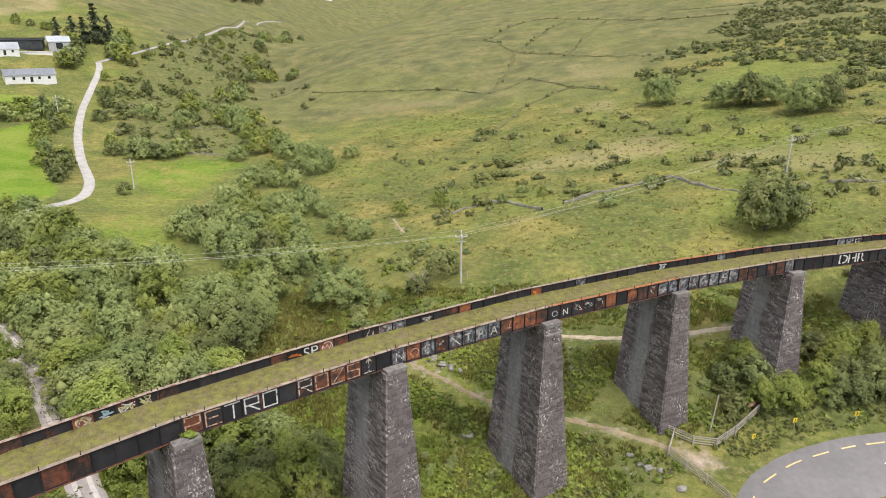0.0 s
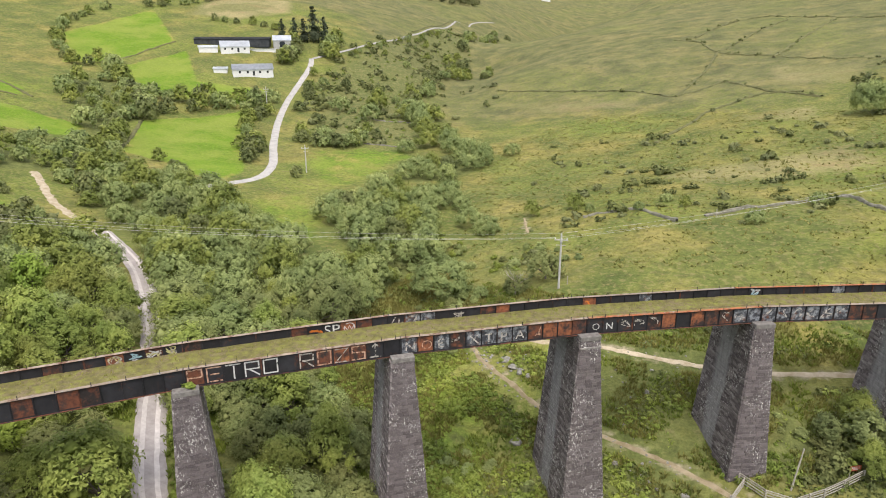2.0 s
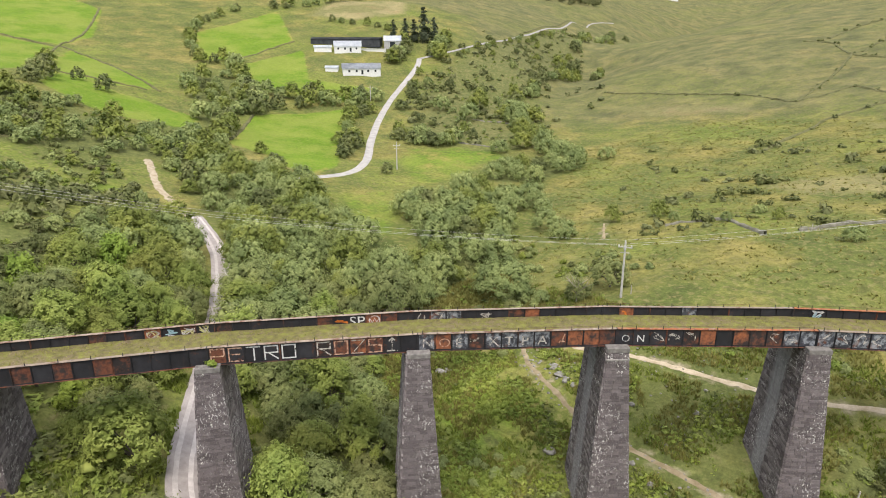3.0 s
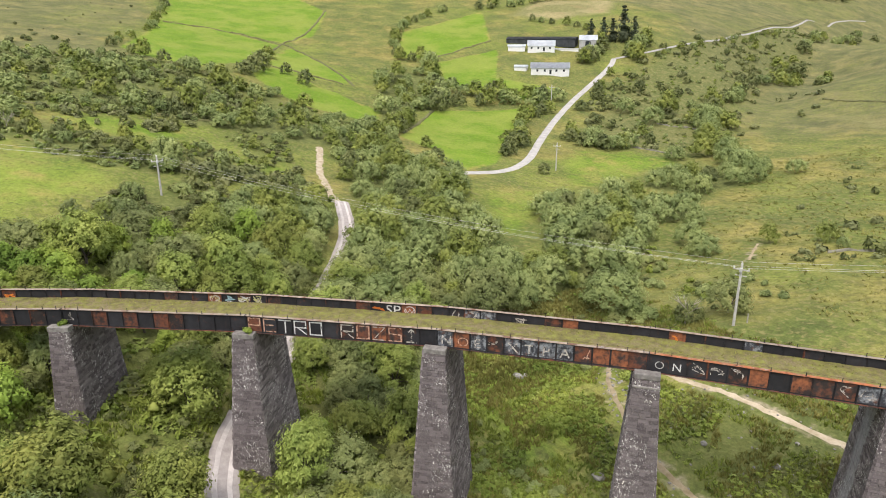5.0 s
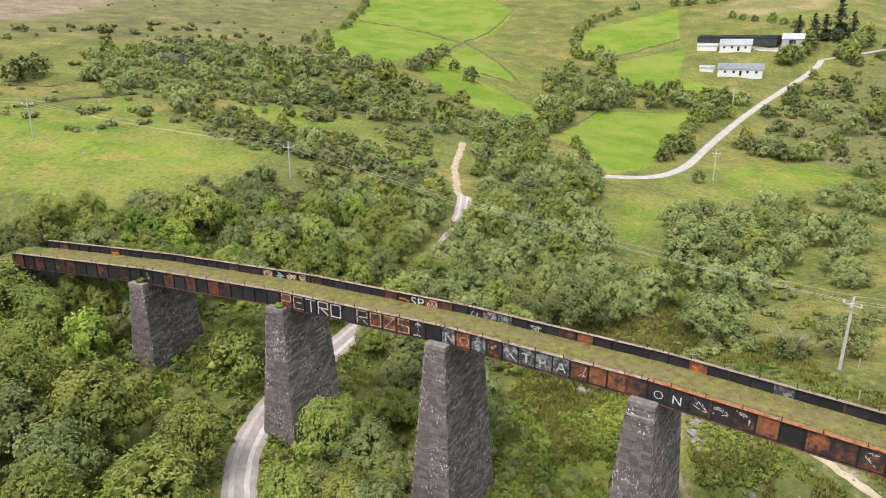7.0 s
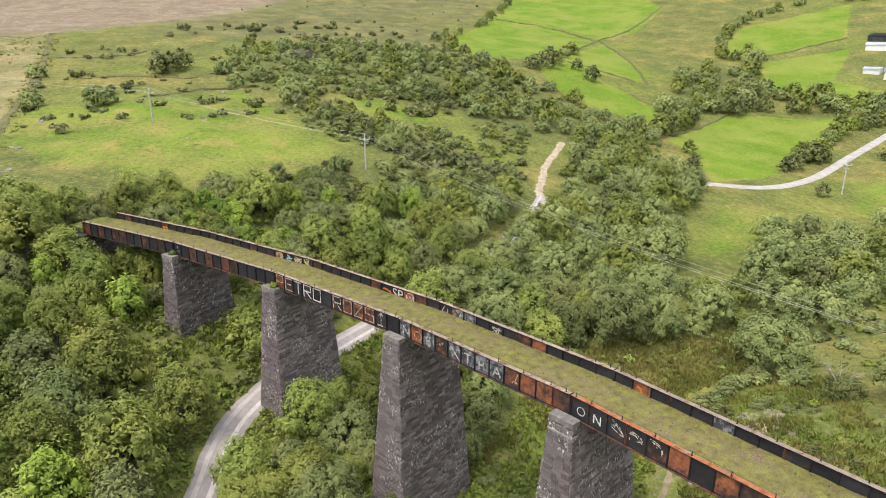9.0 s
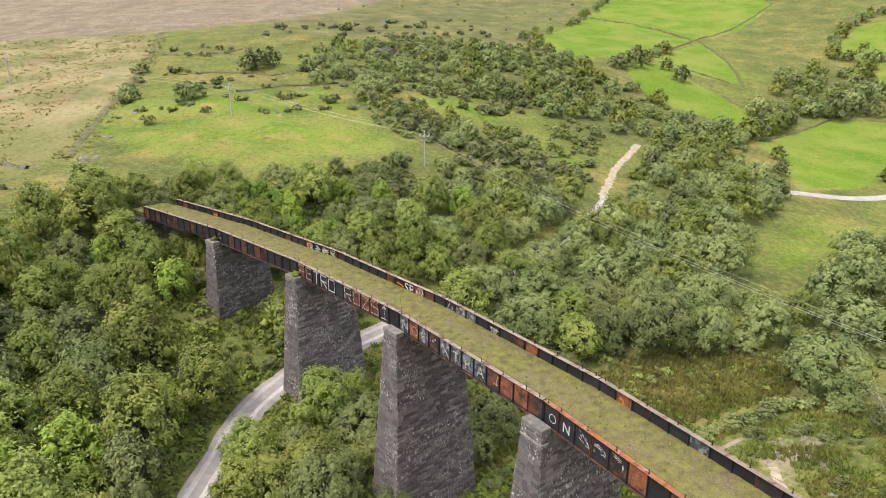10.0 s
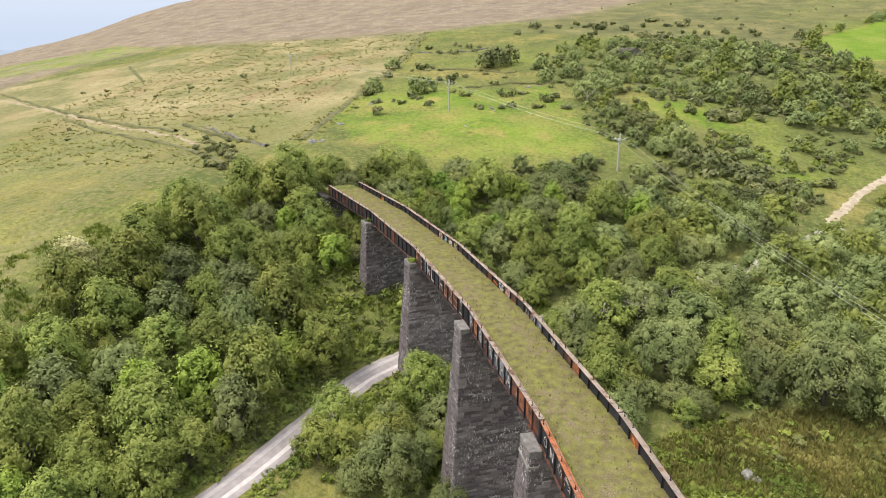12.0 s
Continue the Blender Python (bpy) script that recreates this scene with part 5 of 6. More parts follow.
# hedges round the fields and by the farm road
hedge([(-131, 150), (-160, 190), (-143, 237), (-130, 226)], 5, (.6, 1.1), FAR_TREES, "field hedge")
hedge([(-142, 246), (-160, 228), (-176, 219)], 4, (.8, 1.2), FAR_TREES, "field hedge")
hedge([(-101, 172), (-122, 200), (-134, 228)], 6, (.6, 1.0), FAR_TREES, "field hedge")
hedge([(-107, 186), (-112, 194)], 3, (.9, 1.3), FAR_TREES, "field hedge")
hedge([(-96, 136), (-104, 146), (-116, 153)], 5, (.4, .7), FAR_TREES, "field hedge")
hedge([(-222, 248), (-190, 222), (-160, 195)], 7, (.9, 1.4), FAR_TREES, "field hedge", 5)
hedge([(-230, 250), (-235, 238), (-280, 276), (-300, 330)], 7, (.6, 1.0), FAR_TREES, "field hedge")
hedge([(-260, 110), (-300, 135), (-338, 160), (-400, 188)], 9, (.5, .9), FAR_TREES, "field hedge", 2)
hedge([(-233, 108), (-200, 112), (-176, 118)], 6, (.7, 1.1), FAR_TREES, "field hedge", 3)
hedge([(-240, 168), (-215, 148), (-200, 152)], 6, (.6, .9), FAR_TREES, "field hedge", 2)
hedge([(-164, 298), (-170, 314), (-174, 328)], 4, (.9, 1.4), FAR_TREES, "farm trees", 3)
hedge([(-150, 322), (-158, 336), (-165, 352)], 4, (.9, 1.5), FAR_TREES, "farm trees", 4)
hedge([(-186, 350), (-210, 350), (-235, 345)], 6, (.5, .8), FAR_TREES, "farm trees", 3)
hedge([(-150, 300), (-140, 288), (-130, 262), (-116, 236)], 7, (.6, 1.1), FAR_TREES, "roadside trees", 4)
hedge([(-285, 350), (-270, 385), (-262, 420)], 7, (.8, 1.2), FAR_TREES, "farm trees", 3)
hedge([(-85, 216), (-97, 204), (-106, 210)], 4, (.7, 1.0), FAR_TREES, "field hedge")
hedge([(-78, 268), (-92, 292), (-101, 318), (-104, 352), (-99, 396), (-90, 424)], 4.5, (.7, 1.15), FAR_TREES, "trees along the stream", 4)
hedge([(-112, 400), (-120, 436), (-128, 480), (-136, 560), (-142, 660)], 8, (.8, 1.3), FAR_TREES, "trees along the stream", 7)
hedge([(-150, 330), (-148, 372), (-150, 425), (-154, 500)], 9, (.35, .7), FAR_TREES, "roadside thorns", 3)
hedge([(-158, 46), (-158, 60), (-153, 74), (-150, 87), (-146, 93)], 2.6, (.3, .5), FAR_TREES, "field hedge", .5)
hedge([(-149, 54), (-148, 69), (-144, 80), (-142, 90)], 2.6, (.3, .5), FAR_TREES, "field hedge", .5)
# single trees and clumps on the far bank
for px, py, s, k in ((70, 218, 1.7, 0), (85, 203, 1.7, 0), (90, 198, 1.8, 1), (95, 196, 1.8, 0), (98, 182, 1.8, 0), (103, 181, 1.6, 1), (56, 110, 1.7, 0), (60, 113, 1.1, 0)):
    plant(BIG_TREES[k % 2] if py > 150 or s > 1.25 else MID_TREES[k], px, py, s * (.62 if py > 150 or s > 1.25 else 1), "lone hillside trees")
for px, py, s in ((0, 104, .75), (-4, 101, .55), (33, 128, .5), (45, 140, .45), (18, 146, .4), (-70, 112, .5)):
    plant(MID_TREES[0], px, py, s, "lone hillside trees")
scatter([(35, 73), (40, 71.5), (52, 72), (75, 74), (78, 84), (56, 82), (44, 80), (36, 78)], 2.6, 300, NEAR_TREES, (.5, .85), "roadside trees", 0, (1, 4, .5, 3, .1, 3, 7))
plant(NEAR_TREES[0], -2, 52, .5, "trees by the piers")
ELDER = tree_kind(8, 2.6, 4.6, 24, 120, .16, .95, "elder", "creamy flowering elder on the wood edge")
for px, py, s in ((-13, -3, 1.0), (-11, 1, .7)):
    plant(ELDER, px, py, s, "flowering elders")
for px, py, s in ((-14, 98, .4), (-10, 101, .45), (-33, 97, .7)):
    plant(NEAR_TREES[2], px, py, s, "willow grove")
hedge([(-16, 128), (-10, 142), (5, 141), (22, 137)], 7, (.3, .6), MID_TREES, "thorns by the path", 3)


def pine(seed):
    rng = np.random.RandomState(seed)
    cl = [((rng.uniform(-.3, .3), rng.uniform(-.3, .3), 1.5 + i * 1.15), 2.5 * (1 - i / 9) + .35) for i in range(9)]
    trunk = bpy.data.meshes.new("trunk")
    bm = rod(bmesh.new(), (0, 0, -.5), (0, 0, 10.5), .3, .08, 7)
    bm.to_mesh(trunk)
    bm.free()
    trunk.materials.append(BARK)
    data = foliage(rng, cl, 60, .5, .6, .7)
    return {"trunk": trunk, "crown": quick_mesh("crown", *data, LEAF["pine"]), "data": data, "leaf": "pine", "label": "dark conical pine beside a farmhouse", "name": "pine_tree", "wide": 2.5}


PINE = pine(3)
scatter([(-269, 790), (-317, 984), (-330, 1150), (-240, 930), (-225, 874), (-243, 815)], 6, 500, DARK_TREES, (.9, 1.3), "conifer plantation")
for px, py, s in ((-186, 334, 1.05), (-180, 337, 1.15), (-172, 344, 1.6), (-168, 348, 1.3), (-176, 340, 1.2)):
    plant(PINE, px, py, s, "farm pines")


# hillside scrub: low bushes in drifts
def drift(poly, count, gap=1.5, sizes=(.5, 1.2), meshes=SCRUB, label="low dark gorse bush on rough grass", group="hillside scrub", pad=0, thin=-.02):
    xs, ys = [p[0] for p in poly], [p[1] for p in poly]
    n = 0
    for _ in range(count * 8):
        if n >= count:
            break
        px, py = rng0.uniform(min(xs), max(xs)), rng0.uniform(min(ys), max(ys))
        if inside_one(poly, px, py) < pad or noise.noise(Vector((px * .045, py * .045, 3))) < thin + rng0.uniform(-.12, .12):
            continue
        if not off_paths(px, py, -.5) or on_pier(px, py, 1):
            continue
        shrub(rng0.choice(meshes), px, py, rng0.uniform(*sizes), label=label, group=group)
        n += 1


drift(RIGHT_GORSE, 1000, sizes=(.6, 1.4), thin=-.2)
drift([(117, 302), (148, 338), (216, 342), (300, 330), (260, 230), (138, 212)], 460, sizes=(.5, 1.3), thin=-.15)
drift([(-133, 72), (-139, 83), (-129, 82), (-123, 73)], 24, sizes=(.8, 1.4))
drift([(-111, 70), (-118, 79), (-107, 88), (-96, 84), (-91, 74), (-96, 67)], 60, sizes=(.8, 1.5))
drift([(-92, 80), (-100, 93), (-88, 90), (-83, 81)], 40, sizes=(.7, 1.3))
drift([(-78, 46), (-82, 55), (-91, 64), (-86, 70), (-76, 61), (-71, 48)], 50, sizes=(.7, 1.3))
drift([(-65, -27), (-70, -22), (-54, -6), (-48, -10)], 30, sizes=(.4, .9))
drift([(-183, 39), (-235, 36), (-252, 55), (-232, 88), (-215, 110), (-186, 120), (-150, 114), (-156, 94), (-171, 74), (-172, 59)], 120, sizes=(.8, 1.6))
drift(GORGE, 90, sizes=(.8, 1.8))
drift([(-10, 110), (90, 130), (120, 190), (60, 230), (-20, 220)], 150, sizes=(.4, 1.3))
drift([(60, 95), (110, 100), (120, 170), (70, 150)], 50, sizes=(.5, 1.2))
drift([(-130, 250), (-60, 225), (-60, 330), (-100, 420), (-170, 420)], 70, sizes=(.8, 1.7))
drift([(-90, 40), (-160, 120), (-200, 100), (-140, 40), (-110, 55)], 90, sizes=(.6, 1.5))
drift([(-60, 0), (-90, -12), (-180, -30), (-240, -50), (-200, 20), (-150, 60), (-120, 50), (-100, -20)], 70, sizes=(.5, 1.4))
drift([(-50, -8), (-100, -30), (-180, -60), (-160, -160), (-60, -60)], 45, sizes=(.3, .7))
drift([(-200, 40), (-260, -30), (-320, 90), (-250, 100)], 60, sizes=(.8, 1.6))
drift([(-60, 65), (-90, 95), (-115, 112), (-90, 70)], 40, sizes=(.6, 1.1))
near_bank = [(-14, 84), (-6, 66), (6, 62), (14, 66), (24, 70), (36, 76), (44, 84), (30, 92), (8, 92), (-4, 98)]
drift(near_bank, 130, sizes=(.25, .7), meshes=BUSHES, label="low leafy bramble clump on a bank", group="bank undergrowth")
drift([(-20, 66), (-4, 56), (4, 70), (-6, 84)], 60, sizes=(.25, .6), meshes=[BUSHES[2], BUSHES[2], BUSHES[1]], label="low leafy bramble clump on a bank", group="bank undergrowth")
drift([(34, 70), (40, 71), (70, 71), (70, 84), (38, 82)], 80, sizes=(.5, 1.1), meshes=[BUSHES[0]], label="low leafy bramble clump on a bank", group="bank undergrowth")
drift([(-30, 108), (-12, 100), (4, 100), (12, 104), (-6, 124), (-24, 126)], 60, sizes=(.4, 1.0), meshes=BUSHES, label="low leafy bramble clump on a bank", group="bank undergrowth")
for px, py, s in ((-10, 84.8, .7), (-10.6, 86.6, .8), (-11, 88.4, .9), (-11.8, 90.6, .9), (-12.4, 92.8, 1.0), (-12.8, 94.6, .9), (-13.2, 96.6, 1.0), (-12.8, 98.6, .9), (-13.2, 101, 1.0), (-14, 103.2, 1.0), (-16.6, 101.6, .9), (-11, 99.4, .8)):
    shrub(BUSHES[1], px, py, s, "low rounded willow bush beside bare rubble", "bush row on the bank")
UNDER = []


def carpet(poly, count, sizes, kinds=FERNS, thin=-.1, gap=0.2):
    """Ferns and brambles too many to count, kept for one joined mesh."""
    xs, ys = [p[0] for p in poly], [p[1] for p in poly]
    n = 0
    for _ in range(count * 6):
        if n >= count:
            break
        px, py = rng0.uniform(min(xs), max(xs)), rng0.uniform(min(ys), max(ys))
        if inside_one(poly, px, py) < 0 or noise.noise(Vector((px * .11, py * .11, 7))) < thin or on_pier(px, py, -2.5) or not off_paths(px, py, gap):
            continue
        s = rng0.uniform(*sizes)
        UNDER.append((rng0.choice(kinds), Matrix.Translation((px, py, level(px, py) - .1)) @ Euler((0, 0, rng0.uniform(0, 6.28))).to_matrix().to_4x4() @ Matrix.Diagonal((s * rng0.uniform(.8, 1.3), s, s * rng0.uniform(.6, 1.1), 1))))
        n += 1


carpet(THICKETS["ruin"], 480, (.4, 1.05), kinds=[TANGLE[0], TANGLE[0], TANGLE[4], TANGLE[2], TANGLE[3], TANGLE[4]], thin=-.2)
carpet(THICKETS["pole"], 420, (.35, .85), kinds=[TANGLE[0], TANGLE[1], TANGLE[4], TANGLE[3], TANGLE[5], TANGLE[4]], thin=-.15)
carpet(THICKETS["gorse"], 420, (.4, .85), kinds=[TANGLE[1], TANGLE[3], TANGLE[5], TANGLE[3], TANGLE[4]], thin=-.5)
carpet(THICKETS["slope"], 220, (.5, 1.0), kinds=TANGLE[:5], thin=-.5)
carpet(UPLAND, 160, (.3, .8), kinds=[TANGLE[3], TANGLE[5], TANGLE[1]], thin=.1)
carpet(GORGE, 700, (.3, .85), kinds=[TANGLE[0], TANGLE[1], TANGLE[4], TANGLE[3], TANGLE[4]], thin=-.1)
carpet(LUSH, 700, (.4, 1.0), kinds=HUMMOCKS, thin=-.12)
carpet([(-16, 76), (-10, 58), (-2, 52), (8, 56), (22, 58), (34, 70), (20, 80), (4, 84), (-6, 90), (-14, 84)], 700, (.45, 1.0), kinds=[FERNS[1], FERNS[1], FERNS[3], FERNS[2]])
carpet([(-4, 84), (20, 78), (44, 74), (70, 76), (60, 92), (20, 94), (-8, 104)], 260, (.25, .6), thin=.05)
carpet([(31, 66), (36, 64.5), (41, 66), (48, 67.5), (70, 69), (80, 72), (80, 75), (54, 73), (40, 72), (33, 70)], 520, (.25, .6), kinds=[FERNS[0], FERNS[0], FERNS[1]], thin=-1)
carpet([(32, 69.5), (40, 70.5), (54, 71), (80, 73), (80, 90), (50, 88), (36, 82)], 420, (.4, .9), kinds=[FERNS[0], FERNS[0], FERNS[2]], thin=-1)
carpet([(-16, 76), (-10, 58), (-2, 52), (8, 56), (22, 58), (34, 70), (30, 90), (4, 92), (-6, 94), (-14, 84)], 900, (.18, .42), thin=-.3)
carpet([(2, 60), (12, 58), (22, 58), (27, 64), (24, 69), (12, 74), (2, 78), (-4, 70)], 600, (.2, .6), kinds=[FERNS[0], FERNS[0], FERNS[1]], thin=-.05)
carpet([(24, 70), (34, 76), (44, 84), (30, 96), (4, 98), (2, 80)], 620, (.2, .6), kinds=[FERNS[0], FERNS[0], FERNS[1]], thin=.0)
carpet([(-22, 44), (-14, 39.5), (-6, 38), (8, 36), (22, 30), (36, 22), (30, 15), (18, 23), (6, 28), (-8, 31), (-16, 32), (-24, 38)], 900, (.3, .75), kinds=[FERNS[1], FERNS[2], FERNS[3], FERNS[0]], thin=-1, gap=-.15)
carpet(WOODS["piers"], 260, (.6, 1.3), thin=-1)
carpet(WOODS["dell"], 520, (.7, 1.7), thin=-1)
carpet(WOODS["bank"], 350, (.7, 1.6), thin=-1)
carpet(WOODS["grove"], 300, (.7, 1.6), thin=-1)
carpet([(-44, 62), (-20, 36), (8, 30), (8, 36), (-14, 40), (-24, 48), (-40, 68)], 700, (.4, .9), kinds=FERNS[1:], thin=-1, gap=-.2)
carpet([(-40, 20), (-24, 20), (-18, 36), (-30, 46), (-42, 36)], 200, (.5, 1.2), thin=-.2)
drift([(-38, 34), (-27, 36), (-24, 27), (-18, 30), (-17, 36), (-24, 42), (-34, 42)], 26, sizes=(.8, 1.5), meshes=BUSHES, label="leafy green bush between viaduct piers", group="pier bushes")
for k, s in ((1, .8), (2, .9)):
    q = ring(k, R_IN - .3) + Vector((.2, .1, 0))
    shrub(BUSHES[2], q.x, q.y, s * .6, "small fern growing on a pier cap", "pier cap plants", BED + .2)


def dotted(line, step, sizes):
    """Low scrub in a broken row along a field bank."""
    for px, py in smooth(line, step):
        if rng0.random() < .6:
            shrub(rng0.choice(SCRUB), px + rng0.uniform(-1.2, 1.2), py + rng0.uniform(-1.2, 1.2), rng0.uniform(*sizes))


HILL_BANKS = [
    [(18, 396), (30, 383), (37, 355), (59, 331), (76, 312), (91, 301)], [(28, 398), (32, 410), (47, 441), (65, 454), (88, 426), (116, 391), (151, 369)],
    [(-62, 329), (-36, 318), (-6, 305), (11, 292), (20, 283), (38, 296)], [(14, 217), (23, 234), (31, 250), (48, 266), (60, 260)], [(58, 328), (78, 373), (94, 406)],
    [(41, 358), (57, 395), (75, 428)], [(38, 296), (43, 286), (51, 269), (64, 250)], [(132, 414), (151, 401), (175, 391)], [(20, 283), (31, 320), (37, 355)],
]
for line in (*HILL_BANKS, [(10, 198), (21, 210), (32, 211), (46, 212), (57, 212)], [(-8, 135), (-3, 145), (2, 155), (17, 164), (29, 174)], [(-161, 51), (-149, 64), (-147, 78), (-140, 95)],
             [(-168, -17), (-169, 0), (-166, 17)], [(-142, 8), (-150, 22), (-153, 34)], [(-8, 128), (2, 140), (14, 142), (25, 135)], [(-82, -46), (-72, -28), (-60, -14)]):
    dotted(line, 3.6, (.3, .8))
for px, py, s in ((-131, -3, .8), (-133, -1, .9), (-171, 6, 1.2), (-176, 8, 1.3), (-181, 11, 1.1), (-171, 24, .8), (-148, 44, .9), (-171, -28, .9), (-134, -18, .8), (-145, 49, .9), (-192, 132, 1.1), (-195, 139, 1.2), (-186, 153, 1.0)):
    plant(FAR_TREES[0 if s < 1 else 1], px, py, s, "field edge trees")


def settle():
    """The three hundred trees and shrubs nearest the viaduct stand singly; the rest are joined, kind by kind."""
    near = lambda m: abs(math.hypot(m.translation.x - CX, m.translation.y - CY) - 213) + .15 * math.hypot(m.translation.x + 15, m.translation.y - 55)
    for items, limit, what in ((TREES, 330, "tree"), (SHRUBS, 280, "bush")):
        items.sort(key=lambda it: near(it[1]) + (0 if it[0]["name"] != "pine_tree" or it[1].translation.y > 600 else -999))
        for kind, m, group, *more in items[:limit]:
            if "trunk" in kind:
                e = base(kind["name"], m, kind["label"], "tree", group)
                hang("trunk", kind["trunk"], e)
                hang("crown", kind["crown"], e)
            else:
                ob = new("bush", kind["crown"])
                ob.matrix_world = m
                tagged(ob, more[0], "bush", group)
        heaps = {}
        for kind, m, *_ in items[limit:]:
            kind = kind.get("light", kind) if min(math.hypot(m.translation.x - ex, m.translation.y - ey) for ex, ey in EYES) > 88 else kind
            heaps.setdefault(kind["leaf"], []).append((kind["data"], np.array(m)))
        for leaf, heap in heaps.items():
            vs, qs, ts, n = [], [], [], 0
            for (v, q, t), m in heap:
                vs.append(v @ m[:3, :3].T + m[:3, 3])
                qs.append(q + n)
                ts.append(t + n)
                n += len(v)
            me = quick_mesh("far_" + what, np.concatenate(vs), np.concatenate(qs), np.concatenate(ts), LEAF[leaf])
            name = {"tree": "woodland", "bush": "hillside_scrub"}[what]
            tagged(new(name, me), {"tree": "dense leafy scrub woodland over the valley", "bush": "low dark scrub dotted over rough hillsides"}[what], {"tree": "woodland", "bush": "scrub"}[what], kind="stuff")


    heaps = {}
    for kind, m in UNDER:
        heaps.setdefault(kind["leaf"], []).append((kind["data"], np.array(m)))
    for leaf, heap in heaps.items():
        vs, ts, n = [], [], 0
        for (v, q, t), m in heap:
            vs.append(v @ m[:3, :3].T + m[:3, 3])
            ts.append(t + n)
            n += len(v)
        me = quick_mesh("undergrowth", np.concatenate(vs), np.zeros((0, 4), int), np.concatenate(ts), LEAF[leaf])
        tagged(new("undergrowth", me), "bright green ferns and brambles under trees", "undergrowth", kind="stuff")


settle()


# ---- rough grass, rushes and fern tops ----
def tufts(name, poly, count, tall, wide, leaf, label, blades=6, thin=0.0, seed=1, ground_at=None):
    rng = np.random.RandomState(seed)
    xs, ys = np.array([p[0] for p in poly]), np.array([p[1] for p in poly])
    px, py = rng.uniform(xs.min(), xs.max(), count * 6), rng.uniform(ys.min(), ys.max(), count * 6)
    ok = inside(poly, px, py) > 0
    for l, w in PATHLINES:
        ok &= along(l, px, py) > w - .4
    ok &= rolls(px, py, 9, seed + 5) > -thin
    px, py = px[ok][:count], py[ok][:count]
    vs, ts, n = [], [], 0
    for x, y in zip(px, py):
        z = level(x, y) if ground_at is None else ground_at
        s = rng.uniform(.6, 1.4)
        a = rng.uniform(0, 6.28, blades)
        r = rng.uniform(.02, .5, blades) * wide * s
        bx, by = x + r * np.cos(a), y + r * np.sin(a)
        lean = rng.uniform(.2, .7, blades) * wide * s
        h = tall * s * rng.uniform(.6, 1.2, blades)
        w = wide * .22 * s
        c = rng.uniform(0, 3.14, blades)
        p0 = np.stack([bx - w * np.cos(c), by - w * np.sin(c), np.full(blades, z - .05)], -1)
        p1 = np.stack([bx + w * np.cos(c), by + w * np.sin(c), np.full(blades, z - .05)], -1)
        p2 = np.stack([bx + lean * np.cos(a), by + lean * np.sin(a), z + h], -1)
        vs.append(np.stack([p0, p1, p2], 1).reshape(-1, 3))
        ts.append(np.arange(n, n + 3 * blades).reshape(-1, 3))
        n += 3 * blades
    me = quick_mesh(name, np.concatenate(vs), np.zeros((0, 4), int), np.concatenate(ts), LEAF[leaf])
    return tagged(new(name, me), label, "grass", kind="stuff")


BANK = [(-20, 100), (-16, 70), (-6, 52), (6, 56), (20, 60), (32, 70), (48, 74), (70, 84), (56, 92), (30, 96), (2, 98), (-12, 108)]
tufts("rough_grass", BANK, 8500, .42, .4, "rush", "tawny rough grass tussocks on a bank", seed=3)
tufts("rough_grass", BANK, 6000, .4, .5, "fern", "green grass and fern tufts on a bank", seed=4, thin=.1)
tufts("rushes", [(-28, 82), (-30, 92), (-26, 112), (-18, 110), (-16, 92), (-12, 82), (-14, 70), (-20, 70)], 3400, .5, .5, "rush", "tall rushes in boggy ground", seed=5, thin=.6)
tufts("rough_grass", [(-50, 4), (-46, 22), (-37, 38), (-30, 44), (-22, 37), (-15, 31), (8, 28), (20, 19), (16, -6), (-8, -14), (-38, -4)], 5000, .5, .5, "fern", "green undergrowth between trees", seed=6)
tufts("rough_grass", [(-40, 52), (-24, 40), (-2, 36), (-4, 54), (-20, 68), (-36, 62)], 3000, .5, .5, "fern", "green undergrowth between trees", seed=7)
tufts("hill_tussocks", [(-20, 112), (60, 100), (120, 100), (130, 200), (70, 225), (-10, 270), (-40, 220)], 7000, .3, .7, "rush", "tawny tussocks over hill pasture", seed=8, blades=4, thin=.2)
tufts("hill_tussocks", [(-50, -8), (-100, -30), (-250, -50), (-250, -160), (-120, -130), (-40, -60)], 4000, .3, .9, "turf", "tawny tussocks over moor grass", seed=9, blades=4, thin=.2)

tufts("rough_grass", [(-254, -51), (-184, -34), (-130, -24), (-80, -14), (-80, -8), (-130, -18), (-184, -28), (-254, -45)], 380, .4, .8, "turf", "pale rough grass along an old field wall", seed=12, thin=.8)


